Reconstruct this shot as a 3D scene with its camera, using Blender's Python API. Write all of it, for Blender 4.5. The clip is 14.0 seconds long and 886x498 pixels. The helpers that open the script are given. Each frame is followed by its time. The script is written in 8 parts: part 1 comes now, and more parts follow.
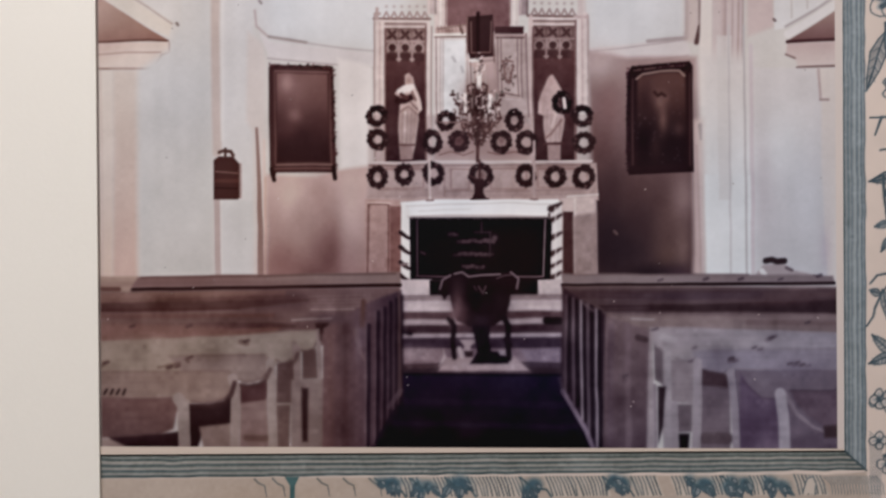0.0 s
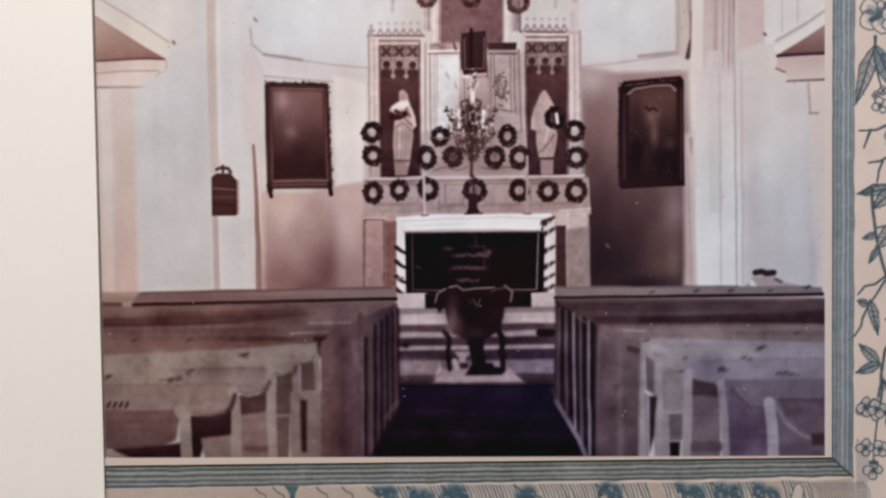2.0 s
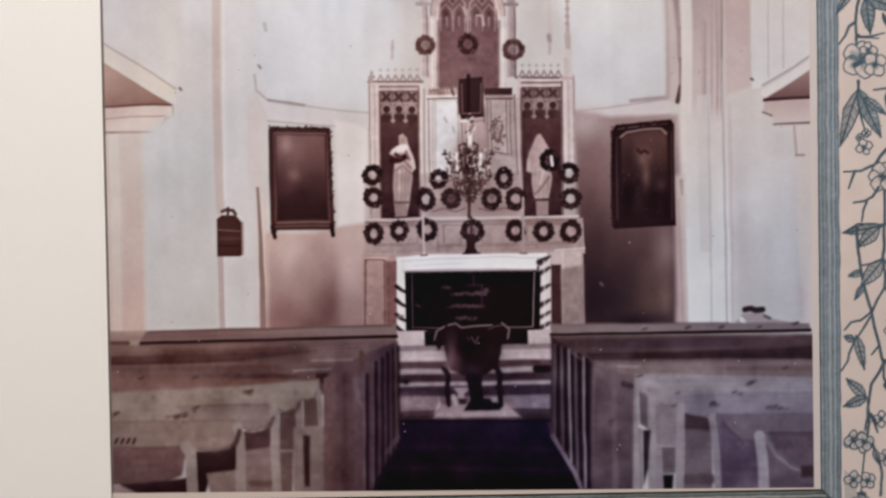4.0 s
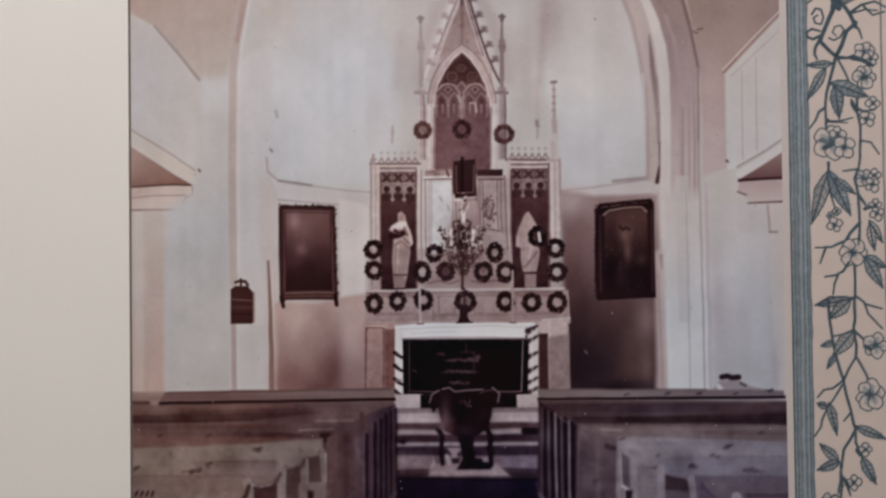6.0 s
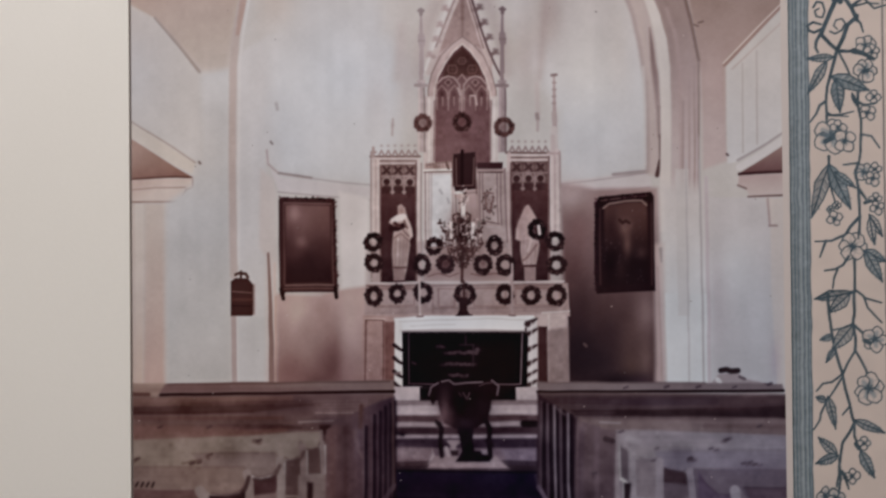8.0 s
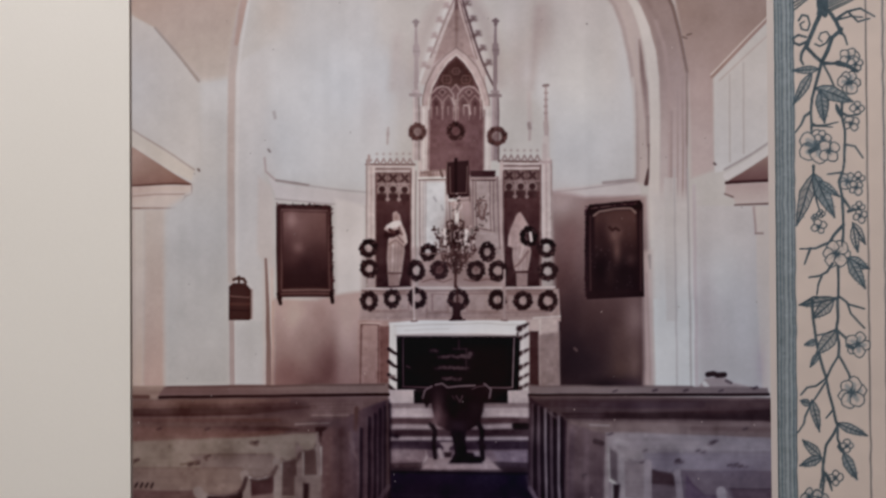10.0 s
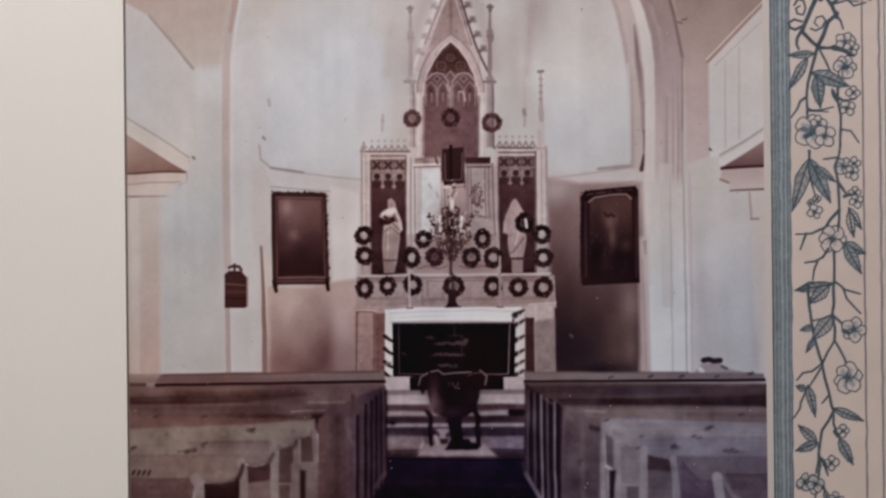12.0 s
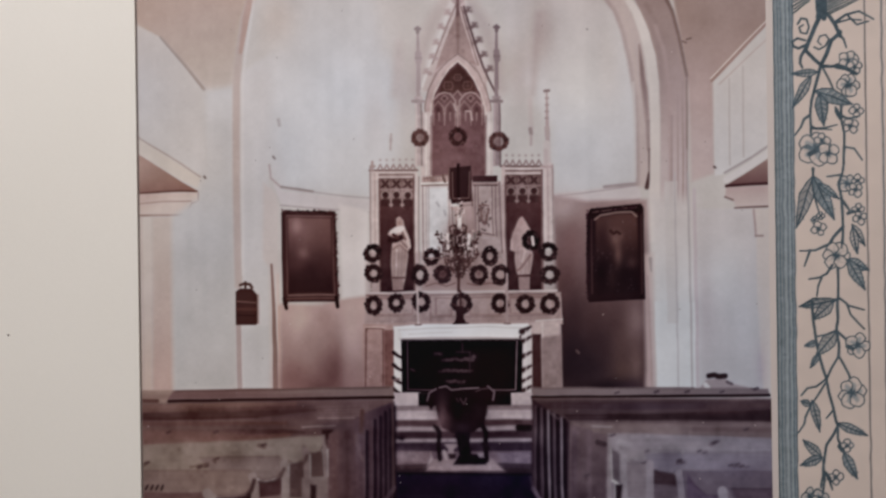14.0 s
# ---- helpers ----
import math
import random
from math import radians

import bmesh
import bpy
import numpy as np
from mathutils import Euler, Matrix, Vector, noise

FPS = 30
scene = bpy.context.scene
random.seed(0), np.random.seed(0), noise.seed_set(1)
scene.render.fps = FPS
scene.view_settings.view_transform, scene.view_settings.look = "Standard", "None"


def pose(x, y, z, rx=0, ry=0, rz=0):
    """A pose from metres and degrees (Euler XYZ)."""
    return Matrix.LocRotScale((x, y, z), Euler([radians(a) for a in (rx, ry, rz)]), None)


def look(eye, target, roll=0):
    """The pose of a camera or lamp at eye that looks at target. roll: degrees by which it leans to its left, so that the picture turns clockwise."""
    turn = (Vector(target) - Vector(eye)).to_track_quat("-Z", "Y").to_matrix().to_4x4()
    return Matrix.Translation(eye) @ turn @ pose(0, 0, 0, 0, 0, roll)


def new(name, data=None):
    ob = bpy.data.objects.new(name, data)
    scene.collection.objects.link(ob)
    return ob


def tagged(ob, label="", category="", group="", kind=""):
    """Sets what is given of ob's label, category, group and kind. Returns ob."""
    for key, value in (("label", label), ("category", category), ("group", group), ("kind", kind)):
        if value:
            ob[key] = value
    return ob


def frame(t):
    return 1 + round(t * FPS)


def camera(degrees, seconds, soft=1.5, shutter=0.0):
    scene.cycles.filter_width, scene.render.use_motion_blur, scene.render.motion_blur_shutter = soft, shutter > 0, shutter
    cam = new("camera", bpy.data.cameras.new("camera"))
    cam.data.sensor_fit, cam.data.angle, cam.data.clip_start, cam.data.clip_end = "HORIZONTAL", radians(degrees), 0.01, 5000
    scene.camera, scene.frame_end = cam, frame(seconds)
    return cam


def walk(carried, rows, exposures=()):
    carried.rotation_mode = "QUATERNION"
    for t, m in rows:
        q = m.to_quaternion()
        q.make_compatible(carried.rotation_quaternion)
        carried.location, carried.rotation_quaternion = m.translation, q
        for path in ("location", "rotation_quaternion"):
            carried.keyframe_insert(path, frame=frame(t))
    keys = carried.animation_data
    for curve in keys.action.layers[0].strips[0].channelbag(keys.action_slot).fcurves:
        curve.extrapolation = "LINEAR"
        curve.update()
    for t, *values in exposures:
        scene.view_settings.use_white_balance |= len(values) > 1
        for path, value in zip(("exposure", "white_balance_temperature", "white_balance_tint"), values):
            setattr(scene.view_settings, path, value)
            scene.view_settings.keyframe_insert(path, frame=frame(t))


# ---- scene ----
cam = camera(42.0, 14.0, soft=2.25)
PATH = [
    (0.0, (-0.01868, -0.35594, 1.47556), (-0.01315, 0.04402, 1.47723), -0.186),
    (0.5, (-0.01837, -0.35486, 1.48034), (-0.00912, 0.04498, 1.47391), -0.134),
    (1.0, (-0.01780, -0.35589, 1.48276), (-0.01163, 0.04401, 1.47646), -0.223),
    (1.5, (-0.00662, -0.37205, 1.48414), (-0.01226, 0.02791, 1.48296), -0.331),
    (2.0, (-0.01608, -0.36184, 1.49296), (-0.01170, 0.03793, 1.48025), -0.521),
    (2.1, (-0.01545, -0.36402, 1.49358), (-0.01108, 0.03574, 1.48066), -0.518),
    (4.3, (-0.01803, -0.37652, 1.49806), (-0.01110, 0.02342, 1.49857), -0.746),
    (4.5, (-0.01458, -0.38413, 1.49728), (-0.01423, 0.01579, 1.50525), -0.438),
    (5.0, (-0.00277, -0.40525, 1.50674), (-0.01602, -0.00599, 1.52707), -0.454),
    (5.2, (-0.00285, -0.40698, 1.51178), (-0.01498, -0.00750, 1.52816), -0.418),
    (5.5, (0.00418, -0.40500, 1.50338), (-0.01171, -0.00595, 1.52573), -0.391),
    (6.0, (0.00420, -0.40215, 1.50425), (-0.00956, -0.00262, 1.51801), -0.442),
    (6.5, (0.00185, -0.40061, 1.50675), (-0.00841, -0.00085, 1.51593), -0.481),
    (7.0, (0.00556, -0.40174, 1.50473), (-0.00828, -0.00213, 1.51557), -0.314),
    (7.5, (0.00317, -0.40288, 1.50581), (-0.01076, -0.00327, 1.51680), -0.254),
    (8.0, (0.00591, -0.40253, 1.50581), (-0.00947, -0.00295, 1.51551), -0.284),
    (8.5, (0.00686, -0.40758, 1.50668), (-0.00844, -0.00804, 1.51822), -0.391),
    (10.8, (0.00481, -0.41188, 1.50885), (-0.00595, -0.01206, 1.51426), -0.121),
    (11.0, (0.00599, -0.41187, 1.51007), (-0.00475, -0.01203, 1.51334), -0.281),
    (11.5, (0.00741, -0.41039, 1.50873), (-0.00524, -0.01061, 1.51248), -0.347),
    (12.0, (0.00868, -0.41143, 1.50795), (-0.00533, -0.01170, 1.51295), -0.384),
    (12.5, (0.00799, -0.41133, 1.50937), (-0.00589, -0.01158, 1.51183), -0.372),
    (13.0, (0.00920, -0.41173, 1.50728), (-0.00539, -0.01203, 1.51241), -0.389),
    (13.5, (0.00930, -0.41117, 1.50731), (-0.00544, -0.01147, 1.51129), -0.454),
    (14.0, (0.00982, -0.41684, 1.51433), (-0.00774, -0.01725, 1.51921), -0.558),
]
EXPOSURES = [(0.0, 0.42), (2.0, 0.55), (4.5, 0.4), (5.0, 0.05), (6.0, 0.0), (11.0, 0.06), (14.0, 0.1)]
walk(cam, [(t, look(eye, target, roll)) for t, eye, target, roll in PATH], EXPOSURES)

# ---- light ----
MM = 0.001
EYE_LEVEL = 1.5  # height of the middle of the page

world = bpy.data.worlds.new("sky")
scene.world = world
world.use_nodes = True
sky = world.node_tree.nodes.new("ShaderNodeTexSky")
sky.sky_type, sky.sun_disc = "NISHITA", False
sky.sun_elevation, sky.sun_rotation = radians(35), radians(250)
world.node_tree.links.new(sky.outputs["Color"], world.node_tree.nodes["Background"].inputs["Color"])
world.node_tree.nodes["Background"].inputs["Strength"].default_value = 0.1


def opening_lamp(name, eye, target, width, height, watts, colour):
    """Area lamp in an opening, standing in for daylight."""
    lamp = bpy.data.lights.new(name, "AREA")
    lamp.shape, lamp.size, lamp.size_y = "RECTANGLE", width, height
    lamp.energy, lamp.color = watts, colour
    ob = new(name, lamp)
    ob.matrix_world = look(eye, target)
    return ob


# unseen source, added so the page is brighter at its top
opening_lamp("rooflight_daylight", (-0.12, -0.56, 2.23), (-0.12, -0.56, 1.0), 0.42, 0.42, 12.6, (0.925, 0.915, 0.965))


# ---- materials ----
def linear(c):
    """Linear value of a display value from 0 to 255."""
    c = np.asarray(c, float) / 255
    return np.where(c <= 0.04045, c / 12.92, ((c + 0.055) / 1.055) ** 2.4)


def node_material(name, roughness=0.6, metal=0.0):
    m = bpy.data.materials.new(name)
    m.use_nodes = True
    shader = m.node_tree.nodes["Principled BSDF"]
    shader.inputs["Roughness"].default_value = roughness
    shader.inputs["Metallic"].default_value = metal
    return m, m.node_tree.nodes, m.node_tree.links, shader


def relief(nodes, links, shader, scale, strength, distance):
    """Fine bump of paper, plaster or wood."""
    place = nodes.new("ShaderNodeTexCoord")
    grain = nodes.new("ShaderNodeTexNoise")
    grain.inputs["Scale"].default_value, grain.inputs["Detail"].default_value = scale, 6
    bump = nodes.new("ShaderNodeBump")
    bump.inputs["Strength"].default_value, bump.inputs["Distance"].default_value = strength, distance
    links.new(place.outputs["Object"], grain.inputs["Vector"])
    links.new(grain.outputs["Fac"], bump.inputs["Height"])
    links.new(bump.outputs["Normal"], shader.inputs["Normal"])
    return place


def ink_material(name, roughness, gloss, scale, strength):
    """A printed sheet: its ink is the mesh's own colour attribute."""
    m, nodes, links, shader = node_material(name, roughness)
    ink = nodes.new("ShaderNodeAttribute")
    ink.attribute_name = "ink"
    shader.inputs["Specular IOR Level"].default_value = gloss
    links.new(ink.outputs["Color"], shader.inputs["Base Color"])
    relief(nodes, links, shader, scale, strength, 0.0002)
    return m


def mottled(name, one, two, roughness, coarse, fine, strength=0.15, distance=0.001, gloss=0.3):
    """A plain surface with cloudy stains at a coarse scale and grain at a fine one."""
    m, nodes, links, shader = node_material(name, roughness)
    place = relief(nodes, links, shader, fine, strength, distance)
    stain = nodes.new("ShaderNodeTexNoise")
    stain.inputs["Scale"].default_value, stain.inputs["Detail"].default_value = coarse, 5
    grain = nodes.new("ShaderNodeTexNoise")
    grain.inputs["Scale"].default_value, grain.inputs["Detail"].default_value = fine, 3
    both = nodes.new("ShaderNodeMath")
    both.operation = "MULTIPLY_ADD"
    both.inputs[1].default_value = 0.35
    ramp = nodes.new("ShaderNodeMix")
    ramp.data_type = "RGBA"
    ramp.inputs["A"].default_value, ramp.inputs["B"].default_value = (*one, 1), (*two, 1)
    links.new(place.outputs["Object"], stain.inputs["Vector"])
    links.new(place.outputs["Object"], grain.inputs["Vector"])
    links.new(grain.outputs["Fac"], both.inputs[0])
    links.new(stain.outputs["Fac"], both.inputs[2])
    links.new(both.outputs["Value"], ramp.inputs["Factor"])
    links.new(ramp.outputs["Result"], shader.inputs["Base Color"])
    shader.inputs["Specular IOR Level"].default_value = gloss
    return m


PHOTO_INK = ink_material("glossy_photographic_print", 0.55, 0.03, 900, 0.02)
PAGE_INK = ink_material("printed_page_paper", 0.8, 0.05, 1400, 0.2)
CREAM = mottled("cream_card", (0.70, 0.652, 0.565), (0.75, 0.705, 0.625), 0.8, 9, 700, 0.12, 0.0002, 0.12)
WHITE_PAPER = mottled("white_photo_paper", (0.66, 0.60, 0.55), (0.70, 0.64, 0.59), 0.6, 20, 800, 0.1, 0.0002)
BOARD = mottled("grey_board", (0.36, 0.33, 0.29), (0.44, 0.41, 0.36), 0.85, 12, 300)
PLASTER = mottled("white_plaster", (0.70, 0.68, 0.65), (0.78, 0.76, 0.73), 0.9, 3, 120)
FLOORING = mottled("oak_floor", (0.20, 0.13, 0.075), (0.30, 0.20, 0.12), 0.5, 5, 90)
FRAME_PAINT = mottled("white_window_paint", (0.72, 0.71, 0.68), (0.80, 0.79, 0.77), 0.4, 8, 200)
GLASS, _, _, _shader = node_material("window_glass", 0.02)
_shader.inputs["Transmission Weight"].default_value = 1.0
BESIDE_PALE = mottled("pale_print", (0.50, 0.50, 0.44), (0.60, 0.59, 0.54), 0.5, 14, 500)
BESIDE_DARK = mottled("dark_print", (0.035, 0.028, 0.028), (0.12, 0.09, 0.075), 0.35, 18, 400)
SPECK = mottled("dark_speck", (0.10, 0.07, 0.05), (0.16, 0.12, 0.09), 0.8, 100, 900)


# ---- building blocks ----
def box_mesh(bm, x0, x1, y0, y1, z0, z1):
    made = bmesh.ops.create_cube(bm, size=1.0)["verts"]
    for v in made:
        v.co = Vector((x0 + (v.co.x + 0.5) * (x1 - x0), y0 + (v.co.y + 0.5) * (y1 - y0), z0 + (v.co.z + 0.5) * (z1 - z0)))
    return made


def part(name, bm, material, parent=None, label=""):
    """Links a bmesh as one mesh object, under a thing or under a part."""
    data = bpy.data.meshes.new(name)
    bm.to_mesh(data)
    bm.free()
    data.materials.append(material)
    ob = new(name, data)
    ob.parent = parent
    return tagged(ob, label)


def slab(name, x0, x1, y0, y1, z0, z1, material, parent=None, label="", bevel=0.0):
    bm = bmesh.new()
    box_mesh(bm, x0, x1, y0, y1, z0, z1)
    if bevel:
        bmesh.ops.bevel(bm, geom=bm.edges[:], offset=bevel, segments=2, affect="EDGES", profile=0.5)
    return part(name, bm, material, parent, label)


# ---- the room that the page hangs in ----
def build_room():
    x0, x1, y0, y1, top, thick = -1.8, 1.8, -2.6, 0.014, 2.20, 0.15
    setting = []
    setting.append(slab("floor", x0 - thick, x1 + thick, y0 - thick, y1 + thick, -0.2, 0.0, FLOORING, label="brown oak floor of the room"))
    setting.append(slab("wall_north", x0 - thick, x1 + thick, y1, y1 + thick, 0, top, PLASTER, label="white plaster wall behind the page"))
    setting.append(slab("wall_south", x0 - thick, x1 + thick, y0 - thick, y0, 0, top, PLASTER, label="white plaster wall facing the page"))
    setting.append(slab("wall_east", x1, x1 + thick, y0, y1, 0, top, PLASTER, label="white plaster side wall"))
    setting.append(slab("wall_west", x0 - thick, x0, y0, y1, 0, top, PLASTER, label="white plaster side wall"))
    # the unseen ceiling has one opening, added for the rooflight lamp
    ax, bx, ay, by = -0.36, 0.12, -0.80, -0.32
    bm = bmesh.new()
    for xa, xb, ya, yb in ((x0 - thick, ax, y0 - thick, y1 + thick), (bx, x1 + thick, y0 - thick, y1 + thick), (ax, bx, y0 - thick, ay), (ax, bx, by, y1 + thick)):
        box_mesh(bm, xa, xb, ya, yb, top, top + thick)
    setting.append(part("ceiling", bm, PLASTER, label="unseen white plaster ceiling with an added rooflight opening"))
    for ob in setting:
        tagged(ob, kind="structure", category=ob.name.split("_")[0])
    # rooflight added around that lamp; no such window is known
    window = new("window_1")
    window.location = ((ax + bx) / 2, (ay + by) / 2, top + thick)
    tagged(window, "added small white framed rooflight with one glass pane, out of view", "window", kind="structure")
    w = (bx - ax) / 2
    bm = bmesh.new()
    for xa, xb, ya, yb in ((-w - 0.04, w + 0.04, -w - 0.04, -w + 0.02), (-w - 0.04, w + 0.04, w - 0.02, w + 0.04), (-w - 0.04, -w + 0.02, -w + 0.02, w - 0.02), (w - 0.02, w + 0.04, -w + 0.02, w - 0.02)):
        box_mesh(bm, xa, xb, ya, yb, 0.0, 0.05)
    part("window_frame", bm, FRAME_PAINT, window)
    pane = slab("pane", -w + 0.02, w - 0.02, -w + 0.02, w - 0.02, 0.022, 0.028, GLASS, window)
    pane.visible_shadow = False


build_room()


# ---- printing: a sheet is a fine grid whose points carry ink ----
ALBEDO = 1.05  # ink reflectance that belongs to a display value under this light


class Sheet:
    def __init__(self, x0, x1, z0, z1, step, tone):
        self.x = np.arange(x0, x1 + step * 0.5, step)
        self.z = np.arange(z0, z1 + step * 0.5, step)
        self.ink = np.empty((len(self.z), len(self.x), 3)) + np.array(tone, float)
        self.ids = np.zeros((len(self.z), len(self.x)), int)
        self.names = [""]
        self.step = step

    def window(self, x0, x1, z0, z1):
        a, b = np.searchsorted(self.x, (x0, x1))
        c, d = np.searchsorted(self.z, (z0, z1))
        return slice(max(c - 1, 0), d + 1), slice(max(a - 1, 0), b + 1)

    def lay(self, where, mask, tone, name=None, fresh=False):
        old = self.ink[where]
        self.ink[where] = old + (np.asarray(tone, float) - old) * mask[..., None]
        if name:
            if fresh or name not in self.names:
                self.names.append(name)
            ids = self.ids[where]
            ids[mask > 0.5] = len(self.names) - 1 - self.names[::-1].index(name)


sheet = None  # the sheet that is being printed
dice = np.random.default_rng(7)


def soft_step(d, soft):
    """1 inside, 0 outside, with an edge of the given softness about distance 0."""
    s = np.clip(0.5 - d / max(soft, 0.05), 0, 1)
    return s * s * (3 - 2 * s)


def line_distance(px, pz, points, ends=(1.0, 1.0)):
    """Distance to a polyline, and how far along it the nearest place lies, from 0 to 1."""
    best, along = np.full(px.shape, 1e9), np.zeros(px.shape)
    lengths = [math.dist(a, b) for a, b in zip(points, points[1:])]
    total, run = max(sum(lengths), 1e-6), 0.0
    for (ax, az), (bx, bz), n in zip(points, points[1:], lengths):
        u = np.clip(((px - ax) * (bx - ax) + (pz - az) * (bz - az)) / max(n * n, 1e-9), 0, 1)
        d = np.hypot(px - ax - u * (bx - ax), pz - az - u * (bz - az))
        near = d < best
        best, along = np.where(near, d, best), np.where(near, (run + u * n) / total, along)
        run += n
    return best, along


def spot(points, margin):
    xs, zs = [p[0] for p in points], [p[1] for p in points]
    where = sheet.window(min(xs) - margin, max(xs) + margin, min(zs) - margin, max(zs) + margin)
    px, pz = np.meshgrid(sheet.x[where[1]], sheet.z[where[0]])
    return where, px, pz


def area(points, tone, soft=0.4, to=None, way=None, alpha=1.0, part=None):
    """A filled shape, in one tone or with a run of tone from one place to another."""
    where, px, pz = spot(points, soft + 0.5)
    if not px.size:
        return
    ring = points + points[:1]
    d, _ = line_distance(px, pz, ring)
    inside = np.zeros(px.shape, bool)
    for (ax, az), (bx, bz) in zip(ring, ring[1:]):
        if az != bz:
            inside ^= ((az > pz) != (bz > pz)) & (px < (bx - ax) * (pz - az) / (bz - az) + ax)
    mask = soft_step(np.where(inside, -d, d), soft) * alpha
    colour = np.array(tone, float)
    if to is not None:
        (ax, az), (bx, bz) = way
        u = np.clip(((px - ax) * (bx - ax) + (pz - az) * (bz - az)) / ((bx - ax) ** 2 + (bz - az) ** 2), 0, 1)[..., None]
        colour = colour + (np.array(to, float) - colour) * u
    sheet.lay(where, mask, colour, part)


def stroke(points, width, tone, soft=0.3, end=None, alpha=1.0, part=None):
    """A line of a width that may change towards its end."""
    where, px, pz = spot(points, max(width, end or 0) + soft)
    if not px.size:
        return
    d, along = line_distance(px, pz, points)
    half = (width + ((width if end is None else end) - width) * along) / 2
    sheet.lay(where, soft_step(d - half, soft) * alpha, tone, part)


def cloud(x, z, rx, rz, tone, alpha):
    """A soft patch of tone."""
    where, px, pz = spot([(x - 2 * rx, z - 2 * rz), (x + 2 * rx, z + 2 * rz)], 0)
    if px.size:
        sheet.lay(where, alpha * np.exp(-1.2 * (((px - x) / rx) ** 2 + ((pz - z) / rz) ** 2)), tone)


def wreath(x, z, rx, rz, width, tone):
    """A ring of small dark leaves with an uneven rim, gaps and glints."""
    where, px, pz = spot([(x - rx, z - rz), (x + rx, z + rz)], width)
    turn = np.arctan2(pz - z, px - x)
    ragged = sum(dice.uniform(0.04, 0.12) * np.sin(n * turn + dice.uniform(0, 6.3)) for n in (2, 3, 5, 7, 11, 13))
    radius = np.hypot((px - x) / rx, (pz - z) / rz)
    d = (np.abs(radius - 0.76 - 0.06 * ragged) * (rx + rz) / 2) - width / 2 * (1.0 + 0.8 * ragged)
    sheet.lay(where, soft_step(d, 0.7) * 0.95, tone, "printed_wreath", True)
    for k in range(34):
        a, r = dice.uniform(0, 6.3), dice.uniform(0.54, 0.92)
        light, lean = dice.uniform(0.4, 1.35), dice.uniform(0.08, 0.3)
        q = r + dice.uniform(-0.1, 0.08)
        stroke([(x + rx * r * math.cos(a), z + rz * r * math.sin(a)), (x + rx * q * math.cos(a + lean), z + rz * q * math.sin(a + lean))], 0.55, tuple(c * light for c in tone), 0.4, end=0.2, alpha=0.75)
    for k in range(4):
        a = dice.uniform(0, 6.3)
        cloud(x + rx * 0.85 * math.cos(a), z + rz * 0.85 * math.sin(a), 0.4, 0.4, (128, 106, 104), 0.55)


def crocket(x, z, side, tone):
    """A small curled leaf of stone on the edge of a gable."""
    stroke([(x - side * 1.4, z - 0.7), (x, z)], 1.5, tone, 0.8, end=1.1, alpha=0.85)
    for dx, dz in ((0.5, 0.7), (0.8, -0.4), (-0.4, 0.9)):
        cloud(x + side * dx, z + dz, 0.75, 0.6, tone, 0.75)


def crest(x, z, tone):
    """A tooth of the cresting, with a bud above it."""
    stroke([(x - 1.15, z), (x - 0.75, z + 0.5), (x, z + 2.0), (x + 0.75, z + 0.5), (x + 1.15, z)], 0.6, tone, 0.5, alpha=0.85)
    cloud(x, z + 3.7, 0.5, 0.5, tone, 0.6)


def quatrefoil(x, z, r, line, hole):
    """A square of stone pierced by four petals."""
    for a in (45, 135, 225, 315):
        c, s = r * math.cos(radians(a)), r * math.sin(radians(a))
        stroke([(x + 0.2 * c, z + 0.2 * s), (x + 0.95 * c, z + 0.95 * s)], r * 0.34, hole, 0.45, end=r * 0.62, alpha=0.9)
        stroke([(x + c * 1.1, z + s * 1.1), (x - s * 1.1, z + c * 1.1)], 0.3, line, 0.35, alpha=0.7)


def keyhole(x, z, r, line, hole):
    """A ring of stone with a dark round eye over a dark widening foot."""
    stroke([(x + r * 0.82 * math.cos(k * 0.5236), z + r * 0.82 * math.sin(k * 0.5236)) for k in range(13)], 0.5, line, 0.4)
    stroke([(x, z), (x + 0.05, z)], r * 1.15, hole, 0.45, alpha=0.95)
    area([(x - 0.45 * r, z - 0.6 * r), (x + 0.45 * r, z - 0.6 * r), (x + 0.92 * r, z - 1.3 * r), (x + 0.9 * r, z - 2.2 * r), (x - 0.9 * r, z - 2.2 * r), (x - 0.92 * r, z - 1.3 * r)], hole, 0.6, alpha=0.75)


def garland(points, tone):
    """Dark leaves wound along the edge of a frame."""
    for (ax, az), (bx, bz) in zip(points, points[1:]):
        for k in range(int(math.dist((ax, az), (bx, bz)) * 2.4)):
            u, a = dice.uniform(), dice.uniform(0, 6.3)
            x, z = ax + (bx - ax) * u + dice.uniform(-0.45, 0.45), az + (bz - az) * u + dice.uniform(-0.45, 0.45)
            light = dice.uniform(0.65, 1.7)
            stroke([(x, z), (x + 0.5 * math.cos(a), z + 0.5 * math.sin(a))], 0.6, tuple(c * light for c in tone), 0.5, end=0.3, alpha=0.7)


def specks(x, z, rx, rz, count, tone):
    """Small pale flecks strewn over a dark patch."""
    for k in range(count):
        px, pz = x + dice.uniform(-rx, rx), z + dice.uniform(-rz, rz)
        cloud(px, pz, 0.35, 0.35, tone, dice.uniform(0.2, 0.6))


